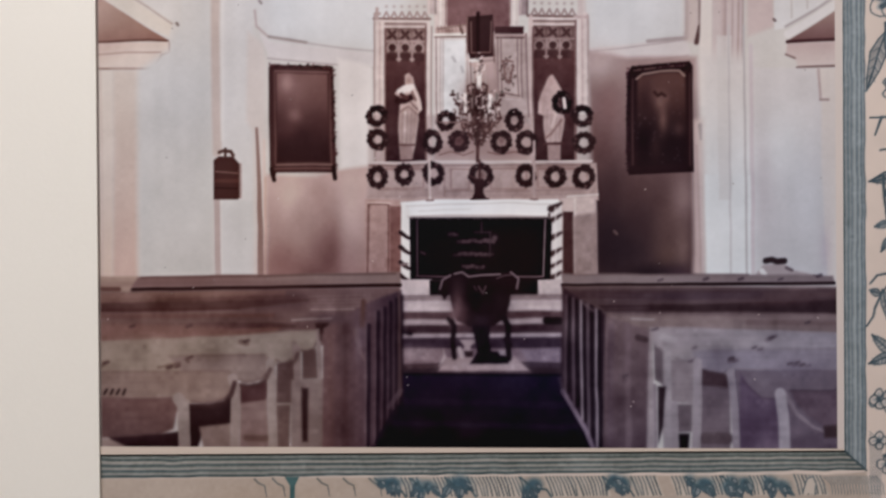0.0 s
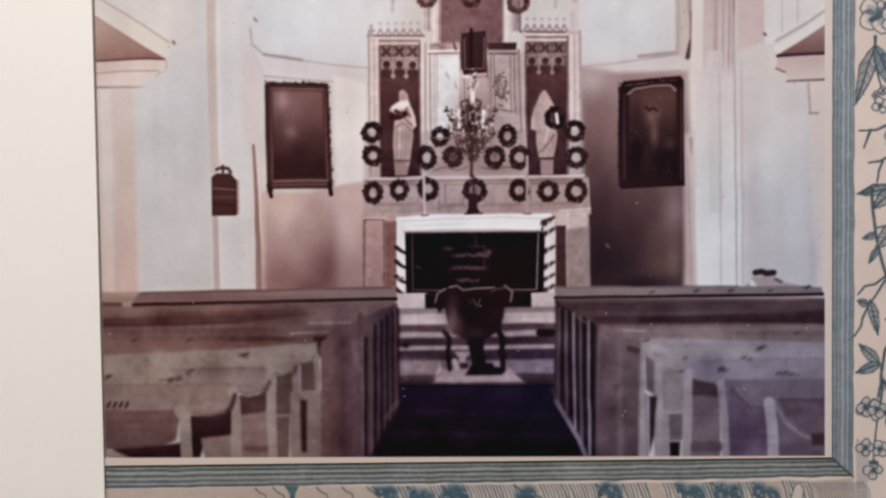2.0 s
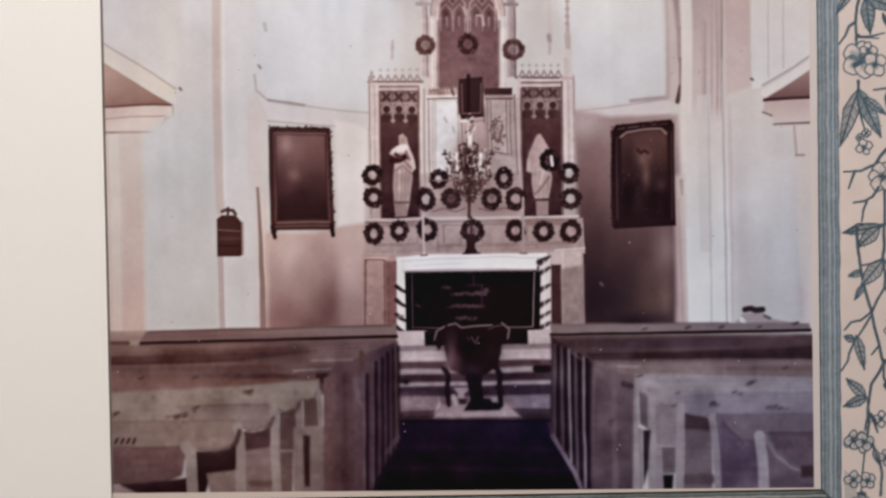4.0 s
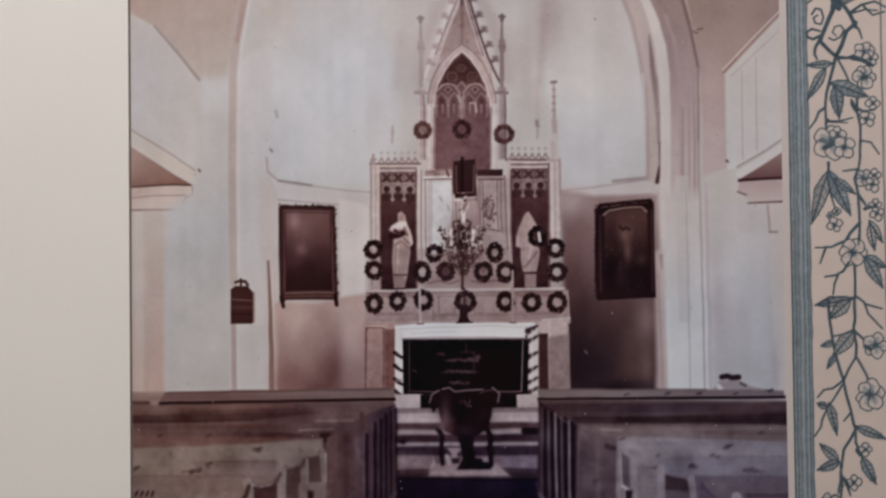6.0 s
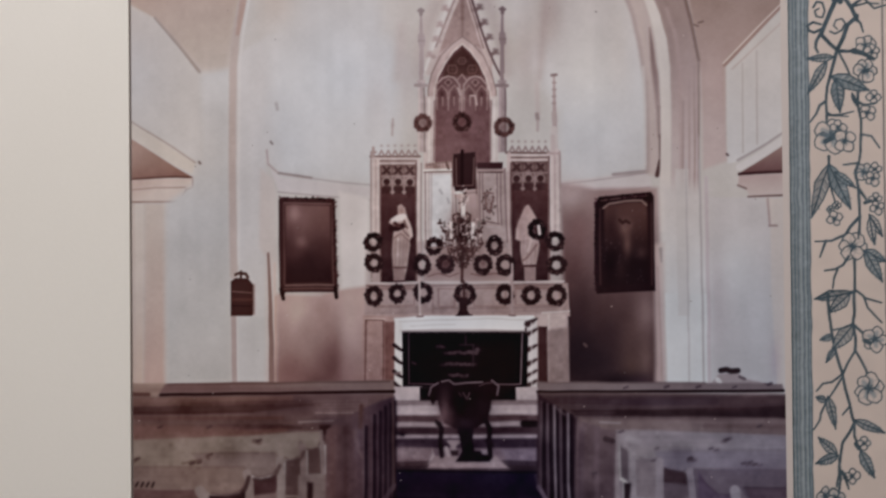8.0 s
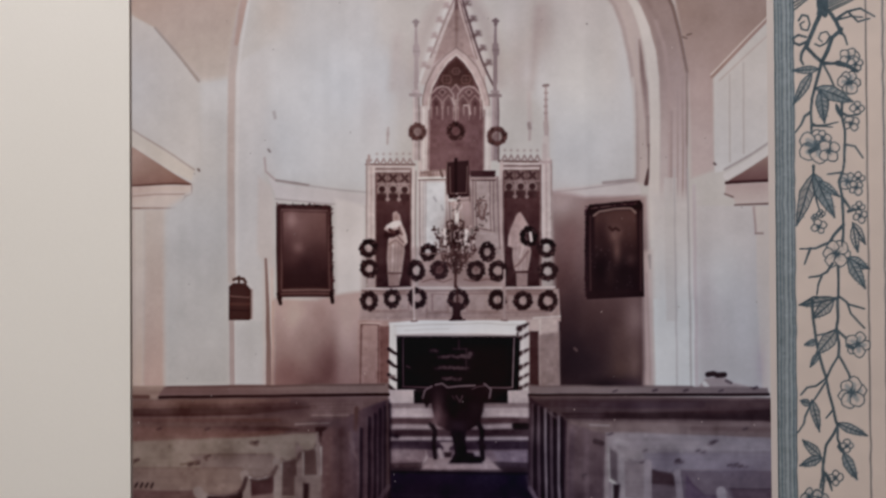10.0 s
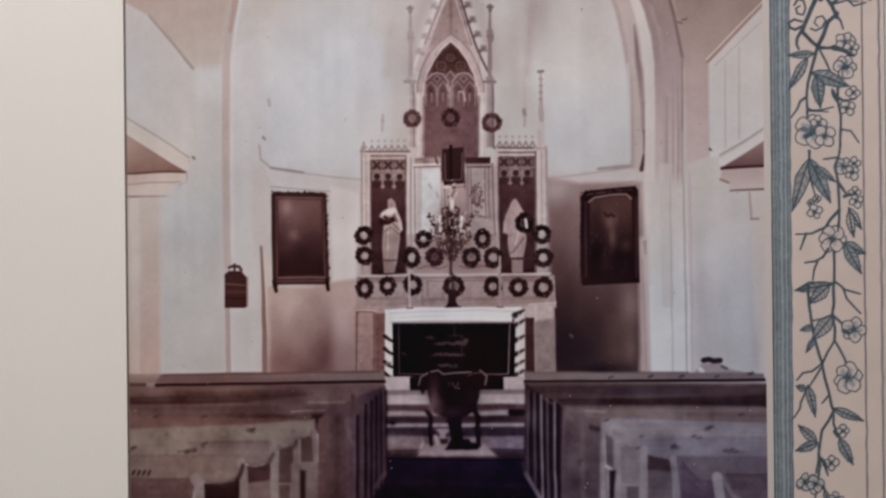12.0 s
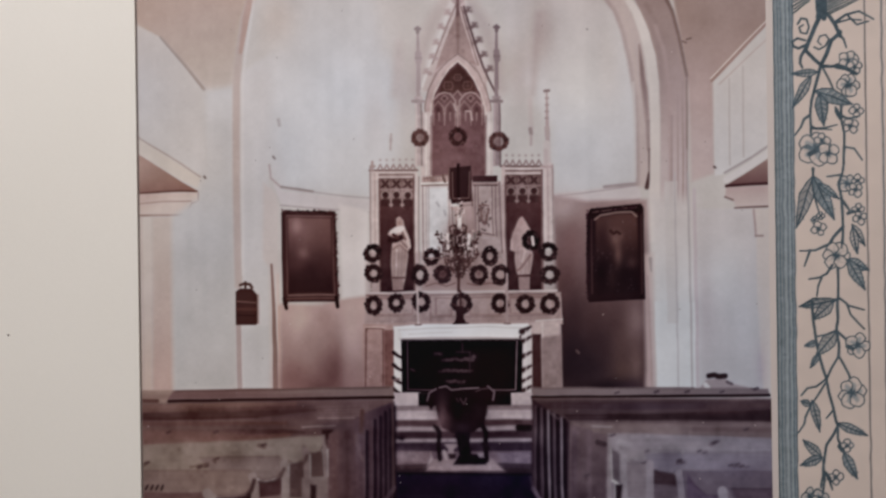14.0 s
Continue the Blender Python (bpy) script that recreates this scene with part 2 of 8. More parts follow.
def glints(x, z, rx, rz, count, bright=True):
    """Glittering small parts of a chandelier."""
    for k in range(count):
        a, r = dice.uniform(0, 6.3), math.sqrt(dice.uniform(0, 1))
        px, pz = x + rx * r * math.cos(a), z + rz * r * math.sin(a)
        g = dice.choice([62, 80, 100, 150, 190, 205] if bright else [40, 52, 64, 90])
        b = dice.uniform(0, 6.3)
        stroke([(px, pz), (px + 0.5 * math.cos(b), pz + 0.5 * math.sin(b))], 0.45, (g, g - 16, g - 18), 0.3, alpha=0.75)


VINE_INK = (57, 70, 77)
count_of = {"leaf": 0, "blossom": 0}


def leaf(base, tip, width, fill=None):
    """A pointed leaf with outline, midrib and side veins."""
    (ax, az), (bx, bz) = base, tip
    ux, uz = bx - ax, bz - az
    n = math.hypot(ux, uz)
    nx, nz = -uz / n * width / 2, ux / n * width / 2
    shape = ((0.0, 0.0), (0.15, 0.6), (0.38, 1.0), (0.65, 0.75), (0.85, 0.35))
    one = [(ax + ux * u + nx * w, az + uz * u + nz * w) for u, w in shape]
    two = [(ax + ux * u - nx * w, az + uz * u - nz * w) for u, w in shape]
    count_of["leaf"] += 1
    name = "printed_leaf:%d" % count_of["leaf"]
    fill = fill and tuple(v * 0.8 + w * 0.2 for v, w in zip(fill, (170, 162, 152)))
    area(one + [tip] + two[:0:-1], fill or (176, 166, 158), 0.35, alpha=0.85, part=name)
    for side in (one, two):
        stroke(side + [tip], 0.44, VINE_INK, 0.3, part=name)
    stroke([base, tip], 0.45, VINE_INK, 0.3, end=0.7)
    for k in range(1, 5):
        u = 0.12 + 0.15 * k
        px, pz = ax + ux * u, az + uz * u
        if fill and k < 4:
            stroke([(px + nx * 0.2, pz + nz * 0.2), (px + ux * 0.05 + nx * 0.62, pz + uz * 0.05 + nz * 0.62)], 0.42, (172, 166, 160), 0.3, alpha=0.8)
        for s in (1, -1):
            stroke([(px, pz), (px + ux * 0.1 + s * nx * 0.7, pz + uz * 0.1 + s * nz * 0.7)], 0.28, VINE_INK, 0.3, alpha=0.75)


def flower(x, z, r, petals, turn, shaded):
    """An open blossom seen from the front, with round outlined petals."""
    count_of["blossom"] += 1
    name = "printed_blossom:%d" % count_of["blossom"]
    for k in range(petals):
        a = radians(turn) + 2 * math.pi * k / petals
        a += dice.uniform(-0.16, 0.16)
        px, pz, q = x + r * 0.56 * math.cos(a), z + r * 0.56 * math.sin(a), r * dice.uniform(0.38, 0.52)
        wave = dice.uniform(0, 6.3)
        ring = [(px + q * (1 + 0.1 * math.sin(3 * b + wave)) * math.cos(b * 0.5236), pz + q * (1 + 0.1 * math.sin(2 * b + wave)) * math.sin(b * 0.5236)) for b in range(12)]
        ring.append(ring[0])
        area(ring[:-1], (194, 179, 168), 0.3, alpha=0.85, part=name)
        if shaded:
            stroke([(x, z), (px, pz)], r * 0.3, (128, 134, 136), 0.8, alpha=0.7)
        stroke(ring, 0.42, VINE_INK, 0.3, part=name)
    cloud(x, z, r * 0.3, r * 0.3, VINE_INK, 0.8)
    for k in range(5):
        a = radians(turn + 30 + 72 * k)
        stroke([(x, z), (x + r * 0.3 * math.cos(a), z + r * 0.3 * math.sin(a))], 0.35, VINE_INK, 0.25)


def rough_noise(shape, cell):
    """Smooth random field of mean 0, with features of so many grid steps, or so many up and so many across."""
    up, across = cell if isinstance(cell, tuple) else (cell, cell)
    coarse = dice.normal(0, 1, (shape[0] // up + 3, shape[1] // across + 3))
    i, j = np.arange(shape[0]) / up, np.arange(shape[1]) / across
    a, b = i.astype(int), j.astype(int)
    u, v = (i - a)[:, None], (j - b)[None]
    u, v = u * u * (3 - 2 * u), v * v * (3 - 2 * v)
    low = coarse[np.ix_(a, b)] * (1 - v) + coarse[np.ix_(a, b + 1)] * v
    high = coarse[np.ix_(a + 1, b)] * (1 - v) + coarse[np.ix_(a + 1, b + 1)] * v
    return low * (1 - u) + high * u


def smooth(field, reach, share=1.0):
    """A field softened over so many grid steps."""
    kernel = np.exp(-0.5 * (np.arange(-3 * math.ceil(reach), 3 * math.ceil(reach) + 1) / reach) ** 2)
    kernel /= kernel.sum()
    out, half = field, len(kernel) // 2
    for axis in (0, 1):
        wide = np.pad(out, [(half, half) if n == axis else (0, 0) for n in range(field.ndim)], mode="edge")
        size = out.shape[axis]
        out = sum(k * np.take(wide, range(i, i + size), axis) for i, k in enumerate(kernel))
    return field + (out - field) * share


def waver(amount, cell):
    """Lets all lines of the sheet waver a little, as drawn and printed by hand."""
    rows, cols = sheet.ids.shape
    i = np.clip(np.arange(rows)[:, None] + rough_noise((rows, cols), cell) * amount, 0, rows - 1.001)
    j = np.clip(np.arange(cols)[None] + rough_noise((rows, cols), cell) * amount, 0, cols - 1.001)
    a, b = i.astype(int), j.astype(int)
    u, v = (i - a)[..., None], (j - b)[..., None]
    low = sheet.ink[a, b] * (1 - v) + sheet.ink[a, b + 1] * v
    high = sheet.ink[a + 1, b] * (1 - v) + sheet.ink[a + 1, b + 1] * v
    sheet.ink, sheet.ids = low * (1 - u) + high * u, sheet.ids[a, b]


def press(root, depth, material, labels, rest, bare=None):
    """Turns the printed sheet into meshes under its thing: one for each printed motif, one for the rest. bare: where another sheet covers it."""
    rows, cols = sheet.ids.shape
    index = np.arange(rows * cols).reshape(rows, cols)
    corners = np.stack([index[:-1, :-1], index[:-1, 1:], index[1:, 1:], index[1:, :-1]], -1).reshape(-1, 4)
    motif = sheet.ids[:-1, :-1].reshape(-1)
    px, pz = np.meshgrid(sheet.x, sheet.z)
    places = np.stack([px * MM, np.full(px.shape, depth), pz * MM + EYE_LEVEL], -1).reshape(-1, 3)
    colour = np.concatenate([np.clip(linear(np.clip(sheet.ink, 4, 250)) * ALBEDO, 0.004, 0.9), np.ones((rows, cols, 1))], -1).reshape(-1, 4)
    if bare:
        (x0, x1), (z0, z1) = bare
        motif = np.where(((px > x0) & (px < x1) & (pz > z0) & (pz < z1))[:-1, :-1].reshape(-1), -1, motif)
    for n, name in enumerate(sheet.names):
        faces = corners[motif == n]
        if not len(faces):
            continue
        used, inverse = np.unique(faces, return_inverse=True)
        plain = name.split(":")[0]
        data = bpy.data.meshes.new(plain or rest)
        data.vertices.add(len(used))
        data.vertices.foreach_set("co", places[used].astype(np.float32).ravel())
        data.loops.add(faces.size)
        data.loops.foreach_set("vertex_index", inverse.astype(np.int32).ravel())
        data.polygons.add(len(faces))
        data.polygons.foreach_set("loop_start", np.arange(0, faces.size, 4, dtype=np.int32))
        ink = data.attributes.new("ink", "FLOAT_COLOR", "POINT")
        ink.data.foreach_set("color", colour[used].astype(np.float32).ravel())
        data.update(calc_edges=True)
        data.materials.append(material)
        ob = new(plain or rest, data)
        ob.parent = root
        tagged(ob, labels.get(plain, ""))


# ---- the board and the decorated page ----
board = slab("backing_board", -0.34, 0.24, 0.0016, 0.014, EYE_LEVEL - 0.24, EYE_LEVEL + 0.24, BOARD, bevel=0.0008)
tagged(board, "grey card backing board fixed flat on the plaster wall", "board")
page = slab("decorated_page", -0.3, 0.1505, 0.0006, 0.0016, EYE_LEVEL - 0.2, EYE_LEVEL + 0.2, WHITE_PAPER)
tagged(page, "old cream printed page with a blue-green floral border", "page")


# ---- the printed border of the page ----
PAPER = (198, 182, 170)
BAR = (119, 125, 127)
sheet = Sheet(-124.0, 150.2, -128.0, 134.0, 0.32, PAPER)
mottle = rough_noise(sheet.ids.shape, 60) * 2.2 + rough_noise(sheet.ids.shape, 14) * 1.4
sheet.ink += mottle[..., None] * np.array((1.0, 0.9, 0.8))
# right border: ruled bars
area([(110.5, -86), (117.3, -92), (117.3, 134), (110.5, 134)], BAR, 0.3, part="printed_border")
for x, w, tone in ((110.7, 0.5, (66, 78, 82)), (112.0, 0.45, (84, 96, 100)), (113.1, 0.45, (90, 101, 105)), (114.1, 0.35, (146, 152, 152)), (114.8, 0.4, (88, 100, 105)), (115.6, 0.3, (138, 145, 146)), (116.2, 0.45, (78, 92, 98)), (117.2, 0.5, (70, 84, 92))):
    stroke([(x, -86.0 - 0.9 * (x - 110.6)), (x + 0.2, 134)], w, tone, 0.25)
# bottom border: ruled bars that meet the right ones in a mitre
area([(-124, -86.0), (110.8, -86.0), (117.2, -91.8), (-124, -93.0)], (106, 108, 103), 0.3, part="printed_border")
for u, w, tone in ((0.03, 0.5, (58, 66, 64)), (0.22, 0.55, (62, 72, 70)), (0.35, 0.4, (150, 142, 133)), (0.48, 0.6, (58, 70, 70)), (0.61, 0.35, (140, 135, 127)), (0.73, 0.5, (64, 76, 78)), (0.85, 0.3, (132, 130, 124)), (0.97, 0.7, (52, 66, 68))):
    stroke([(-124, -86.0 - 7.0 * u), (110.8 + 6.4 * u, -86.0 - 5.8 * u)], w, tone, 0.25)
stroke([(110.6, -85.9), (117.4, -92.0)], 0.6, (52, 64, 68), 0.3)
# top border: a lit bar between two thin lines
area([(-124, 112.8), (110.8, 112.7), (117.3, 118.8), (-124, 118.8)], (176, 152, 134), 0.3, part="printed_border")
stroke([(-124, 112.5), (110.8, 112.6)], 0.75, (72, 62, 56), 0.25)
stroke([(-124, 118.4), (116.6, 118.6)], 0.8, (92, 104, 96), 0.3)
stroke([(110.6, 112.5), (117.3, 119.0)], 0.5, (96, 92, 88), 0.3)
area([(-124, 119), (117, 119), (117, 134), (-124, 134)], (180, 168, 152), 0.4)
# outer rules of the margin
for x, w, tone in ((142.9, 0.55, (90, 86, 86)), (148.8, 0.8, (112, 110, 110))):
    stroke([(x, -128), (x, 134)], w, tone, 0.3)
area([(-124, -93.2), (110, -93.2), (117.4, -92.4), (122, -128), (-124, -128)], (164, 149, 136), 0.8)
cloud(-70, -100, 22, 6, (158, 140, 124), 0.6)
# foliage and hatching below the picture: curls at first, then a row of leaf clumps between hatched fields
for x in (-72.1, -66.4, -52.7, -44.7, -36.7):
    stroke([(x, -93.6), (x + 1.4, -95.0), (x + 3.2, -95.8), (x + 3.8, -99.0)], 0.55, (80, 84, 82), 0.3, end=0.3)
area([(-62.7, -93.0), (-58.2, -93.0), (-59.6, -95.6), (-59.8, -110), (-61.1, -110), (-61.2, -95.6)], (58, 84, 84), 0.4, part="printed_stem")
for x0, x1 in ((-26.9, -21.5), (-16.9, -10.8), (-6.4, 1.7), (2.7, 10.6), (17.8, 26), (27.2, 35.6), (44.2, 51.8), (56.8, 62.5), (69.3, 74.3), (81, 85.8), (94.8, 102.9)):
    area([(x0 - 0.6, -93.6), (x1 + 0.4, -93.6), (x1 + 2.6, -99.6), (x0 + 1.6, -99.6)], (190, 178, 165), 0.8, alpha=0.7)
    for n in range(int((x1 - x0) / 1.15) + 1):
        x = x0 + 1.15 * n
        stroke([(x, -93.5), (x + 1.0, -95.6), (x + dice.uniform(1.6, 2.4), -99.2)], dice.uniform(0.35, 0.6), (70, 78, 80), 0.35)
for x in (-30.4, -19.7, -9, 14.5, 40.1, 65.5, 76.8, 89.9):
    for n in range(6):
        a, b = x + dice.uniform(-3.2, 3.2), -94.0 - dice.uniform(0, 3.5)
        cloud(a, b, 2.0, 1.5, (52, 76, 86), 0.75)
        leaf((a, b), (a + dice.uniform(-2.6, 2.6), b - dice.uniform(2, 4.5)), dice.uniform(1.6, 3.0), (60, 84, 94))
    stroke([(x - 4.5, -93.6), (x - 1, -96.5), (x + 3.5, -97.4), (x + 5.0, -99.5)], 0.6, (56, 74, 80), 0.35)
for k in range(18):
    x = 104 + k * 0.95
    stroke([(x, -93.8), (x + 2.4, -96.4), (x + 2.8, -99.4)], 0.3, (104, 108, 108), 0.3)
area([(97.5, -98.8), (98.8, -94.6), (100.6, -93.8), (101.6, -96), (101.2, -99.4)], (182, 170, 158), 0.4)
stroke([(97.5, -98.8), (98.8, -94.6), (100.6, -93.8), (101.6, -96), (101.2, -99.4)], 0.4, (80, 90, 94), 0.3)
for k in range(24):
    z = -80 - k * 0.9
    stroke([(118.5, z), (122, z - 3.4)], 0.22, (96, 100, 102), 0.25)
# flowering vine printed down the right margin
stroke([(126.5, 107), (126.9, 101), (125.2, 97), (123.2, 92.1), (122, 89.1), (125.1, 85.8), (127.5, 83.8)], 1.8, (60, 72, 78), 0.3, end=1.2, part="printed_branch")
stroke([(127.3, 111), (127.7, 105), (126.5, 101)], 1.8, (60, 72, 78), 0.3, end=1.8, part="printed_branch")
stroke([(127.3, 105), (131.2, 100.5), (132.7, 97.9), (133.9, 94.9), (131.1, 92.5), (129.5, 88), (127.5, 83.8)], 1.4, (60, 72, 78), 0.3, end=1.4, part="printed_branch")
stroke([(133.9, 94.9), (135.5, 92.9), (136.4, 89.9)], 1, (60, 72, 78), 0.3, end=0.6, part="printed_branch")
stroke([(122.2, 90.1), (120.4, 87.1), (120, 84.7), (120.8, 83.1)], 1.2, (60, 72, 78), 0.3, end=0.8, part="printed_branch")
stroke([(127.5, 83.8), (126.7, 81), (125.5, 77), (124.9, 75.1), (123.8, 71.1), (123.2, 66.1), (123.4, 62.1), (124.3, 61.1)], 1.2, (60, 72, 78), 0.3, end=0.8, part="printed_branch")
stroke([(127.5, 83.4), (131, 83.2), (135, 83.7)], 1.4, (60, 72, 78), 0.3, end=0.8, part="printed_branch")
stroke([(126.3, 81.4), (121.2, 80.9), (117.6, 81.1)], 0.8, (60, 72, 78), 0.3, end=0.6, part="printed_branch")
stroke([(128.1, 83), (129.8, 79), (131.4, 75)], 0.8, (60, 72, 78), 0.3, end=0.6, part="printed_branch")
stroke([(119.3, 98.7), (120.5, 100.7), (122.5, 100.3), (123.3, 97.5), (122.5, 95.1), (120.5, 95.5), (119.9, 97.5), (121.3, 98.3)], 0.8, (60, 72, 78), 0.3, end=0.6, part="printed_branch")
stroke([(122.4, 91.1), (119.6, 89.9), (117.7, 90.7), (117.3, 92.3), (119.3, 93.5), (122, 92.7)], 1, (60, 72, 78), 0.3, end=0.8, part="printed_branch")
stroke([(125.2, 90.2), (126.8, 89.4), (129.1, 90.6), (130.3, 93), (129.2, 94.6), (127.2, 94.2), (126.4, 92.2), (127.6, 91)], 0.7, (60, 72, 78), 0.3, end=0.5, part="printed_branch")
stroke([(132.8, 99.3), (136.3, 101.7), (141.1, 102.8), (146, 99.9)], 1, (60, 72, 78), 0.3, end=0.6, part="printed_branch")
stroke([(133.1, 98.9), (137.5, 100), (141.8, 99.6)], 0.8, (60, 72, 78), 0.3, end=0.5, part="printed_branch")
stroke([(137.1, 101.3), (140.2, 98), (144.2, 99.2)], 0.8, (60, 72, 78), 0.3, end=0.6, part="printed_branch")
stroke([(132.7, 96.9), (134.7, 95.7), (134.3, 93.7), (132.7, 94.1)], 0.8, (60, 72, 78), 0.3, end=0.6, part="printed_branch")
leaf((126.3, 81.4), (117.2, 80.7), 2.9, (96, 100, 100))
leaf((123.9, 79.9), (117.1, 68.8), 3.3, (104, 106, 106))
leaf((125.1, 74.7), (138, 69.7), 5.3, (84, 98, 104))
leaf((126.6, 73.8), (128.1, 62.2), 4.5, (70, 84, 92))
flower(137, 85.3, 3.5, 5, 0, 0)
flower(139.3, 82.9, 2.7, 5, 20, 0)
flower(136.9, 76.5, 4.1, 6, 0, 1)
stroke([(133, 83.3), (136, 82.5), (139.9, 80.5)], 2, (60, 72, 78), 0.3, end=1.2, part="printed_branch")
flower(139.6, 67.3, 2.5, 4, 0, 0)
flower(137.4, 61.9, 2.9, 4, 30, 0)
stroke([(133.9, 66), (136.8, 64.5), (140.7, 65.3)], 1, (60, 72, 78), 0.3, end=0.6, part="printed_branch")
leaf((132.1, 68.6), (133.8, 64.6), 1.2)
stroke([(134.1, 69), (134.4, 64), (135.2, 59), (135.1, 54.6), (138.7, 53.8), (141.4, 49.7)], 1, (60, 72, 78), 0.3, end=0.6, part="printed_branch")
stroke([(135.1, 54.6), (134.9, 49), (134.3, 44.6), (129.1, 43.9)], 1, (60, 72, 78), 0.3, end=0.6, part="printed_branch")
stroke([(123.2, 66.1), (121, 64.7), (119.8, 61.5), (117.8, 58.8)], 1, (60, 72, 78), 0.3, end=0.6, part="printed_branch")
stroke([(123.4, 62.1), (124.9, 61.1), (128.9, 61.4), (132.8, 62.4)], 1, (60, 72, 78), 0.3, end=0.5, part="printed_branch")
stroke([(124.9, 61.1), (130.9, 60.6)], 0.6, (60, 72, 78), 0.3, end=0.4, part="printed_branch")
stroke([(123.4, 61.1), (123.3, 58.3)], 1, (60, 72, 78), 0.3, end=0.6, part="printed_branch")
flower(124.9, 53.9, 6.1, 5, 10, 1)
flower(127.3, 56.7, 2.9, 4, 0, 0)
flower(129.6, 52.1, 4.1, 4, 40, 0)
stroke([(121.3, 54.3), (126.1, 53.1)], 1, (80, 92, 98), 0.7)
stroke([(122.9, 51.9), (125.3, 53.1)], 1.6, (60, 72, 78), 0.5)
stroke([(124, 46.7), (124, 43.9)], 1.2, (60, 72, 78), 0.3, end=0.8, part="printed_branch")
leaf((124, 44.3), (117.9, 25.6), 4.9, (112, 112, 112))
leaf((124, 44.3), (131, 28.7), 5.3, (78, 94, 102))
leaf((126, 41.5), (133, 35.9), 2.9, (92, 104, 108))
stroke([(124, 39.1), (125.1, 34.1), (126.3, 30.1)], 0.8, (60, 72, 78), 0.3, end=0.6, part="printed_branch")
flower(126.5, 29.9, 1.4, 4, 0, 0)
flower(124.3, 28.4, 1.2, 4, 0, 0)
flower(125.8, 25.2, 2.7, 4, 20, 0)
flower(136, 41.4, 3.1, 6, 0, 1)
flower(139.8, 42.2, 2.3, 4, 0, 0)
flower(138.9, 39, 2.7, 4, 30, 0)
stroke([(134.3, 44.6), (133.1, 41.1), (133.8, 36.7), (134.1, 31.1), (134.3, 25.9)], 1, (60, 72, 78), 0.3, end=1, part="printed_branch")
stroke([(134, 35.5), (136.5, 31.9)], 1.2, (60, 72, 78), 0.3, end=0.8, part="printed_branch")
flower(139.7, 32, 2.3, 4, 0, 0)
flower(140.4, 29, 2.5, 4, 20, 0)
stroke([(136.1, 30.7), (138.1, 31.4)], 1.2, (60, 72, 78), 0.4)
leaf((137.5, 26.7), (141.9, 19.1), 2.9)
leaf((137.6, 25.5), (139.1, 16.3), 2.9)
stroke([(134.3, 25.9), (130.9, 22.3), (129.3, 19.6), (124.6, 17.6), (119, 17.4)], 1.2, (60, 72, 78), 0.3, end=0.6, part="printed_branch")
stroke([(122.6, 17.6), (120.6, 12)], 1, (60, 72, 78), 0.3, end=0.6, part="printed_branch")
stroke([(134.3, 25.9), (134.2, 17.1)], 0.8, (60, 72, 78), 0.3, end=0.6, part="printed_branch")
flower(131.7, 15.6, 4.9, 6, 0, 0)
stroke([(134.3, 25.9), (133.6, 18.3)], 0.6, (60, 72, 78), 0.3, end=0.6, part="printed_branch")
leaf((135.4, 14.3), (143, 10.3), 3.7, (88, 102, 108))
leaf((135.8, 14.3), (141.8, 3.5), 4.1, (96, 106, 110))
stroke([(130.4, 12.2), (128.4, 9.2), (125.7, 7.8), (122.1, 7.3)], 1, (60, 72, 78), 0.3, end=0.6, part="printed_branch")
stroke([(126.5, 7.6), (125.3, 4.8), (124.8, 1.3)], 0.8, (60, 72, 78), 0.3, end=0.6, part="printed_branch")
stroke([(132.4, 11.2), (132.4, 5.2), (132.3, 0.8), (135.4, -1.6), (136.6, -5.6), (141.3, -10.6)], 1, (60, 72, 78), 0.3, end=0.6, part="printed_branch")
stroke([(135.4, -2), (141.3, -3.8)], 0.8, (60, 72, 78), 0.3, end=0.6, part="printed_branch")
stroke([(132.3, 0.2), (128.4, 0), (123.6, 0.5), (118.9, -2.3)], 0.8, (60, 72, 78), 0.3, end=0.6, part="printed_branch")
leaf((131.9, -0.2), (118.5, -2.5), 3.3, (104, 106, 106))
leaf((130.7, -0.8), (123.2, -7.1), 4.5, (124, 122, 120))
stroke([(132.1, 0), (132.1, -6.7), (131.6, -10.7), (132.4, -16.7), (132.1, -20.3)], 1, (60, 72, 78), 0.3, end=1, part="printed_branch")
stroke([(123.2, -0.7), (123.2, -7.1), (123.9, -12.7), (124.7, -16.7), (125.8, -21.5), (127.7, -27.8)], 1, (60, 72, 78), 0.3, end=1, part="printed_branch")
leaf((131.6, -11.5), (124.3, -19.9), 5.3, (116, 116, 114))
stroke([(131.6, -11.1), (128.3, -12.3), (124.3, -13.1)], 0.8, (60, 72, 78), 0.3, end=0.6, part="printed_branch")
leaf((124.7, -15.1), (120.3, -16.3), 2.3, (86, 92, 96))
leaf((125.4, -19.1), (122.3, -24.2), 2, (86, 92, 96))
stroke([(132, -11.5), (135.7, -15.1)], 1, (60, 72, 78), 0.3, end=0.8, part="printed_branch")
flower(138.9, -16.3, 4.5, 5, 0, 1)
stroke([(135.3, -16.7), (136.9, -17.5)], 1.6, (60, 72, 78), 0.5)
stroke([(132.3, -20.3), (134.1, -23.7), (135.6, -26.7), (136.4, -29.6)], 0.8, (60, 72, 78), 0.3, end=0.8, part="printed_branch")
stroke([(132.1, -20.3), (129.7, -24.3), (127.7, -28.6)], 0.8, (60, 72, 78), 0.3, end=0.8, part="printed_branch")
flower(136.7, -33.4, 5.3, 6, 15, 1)
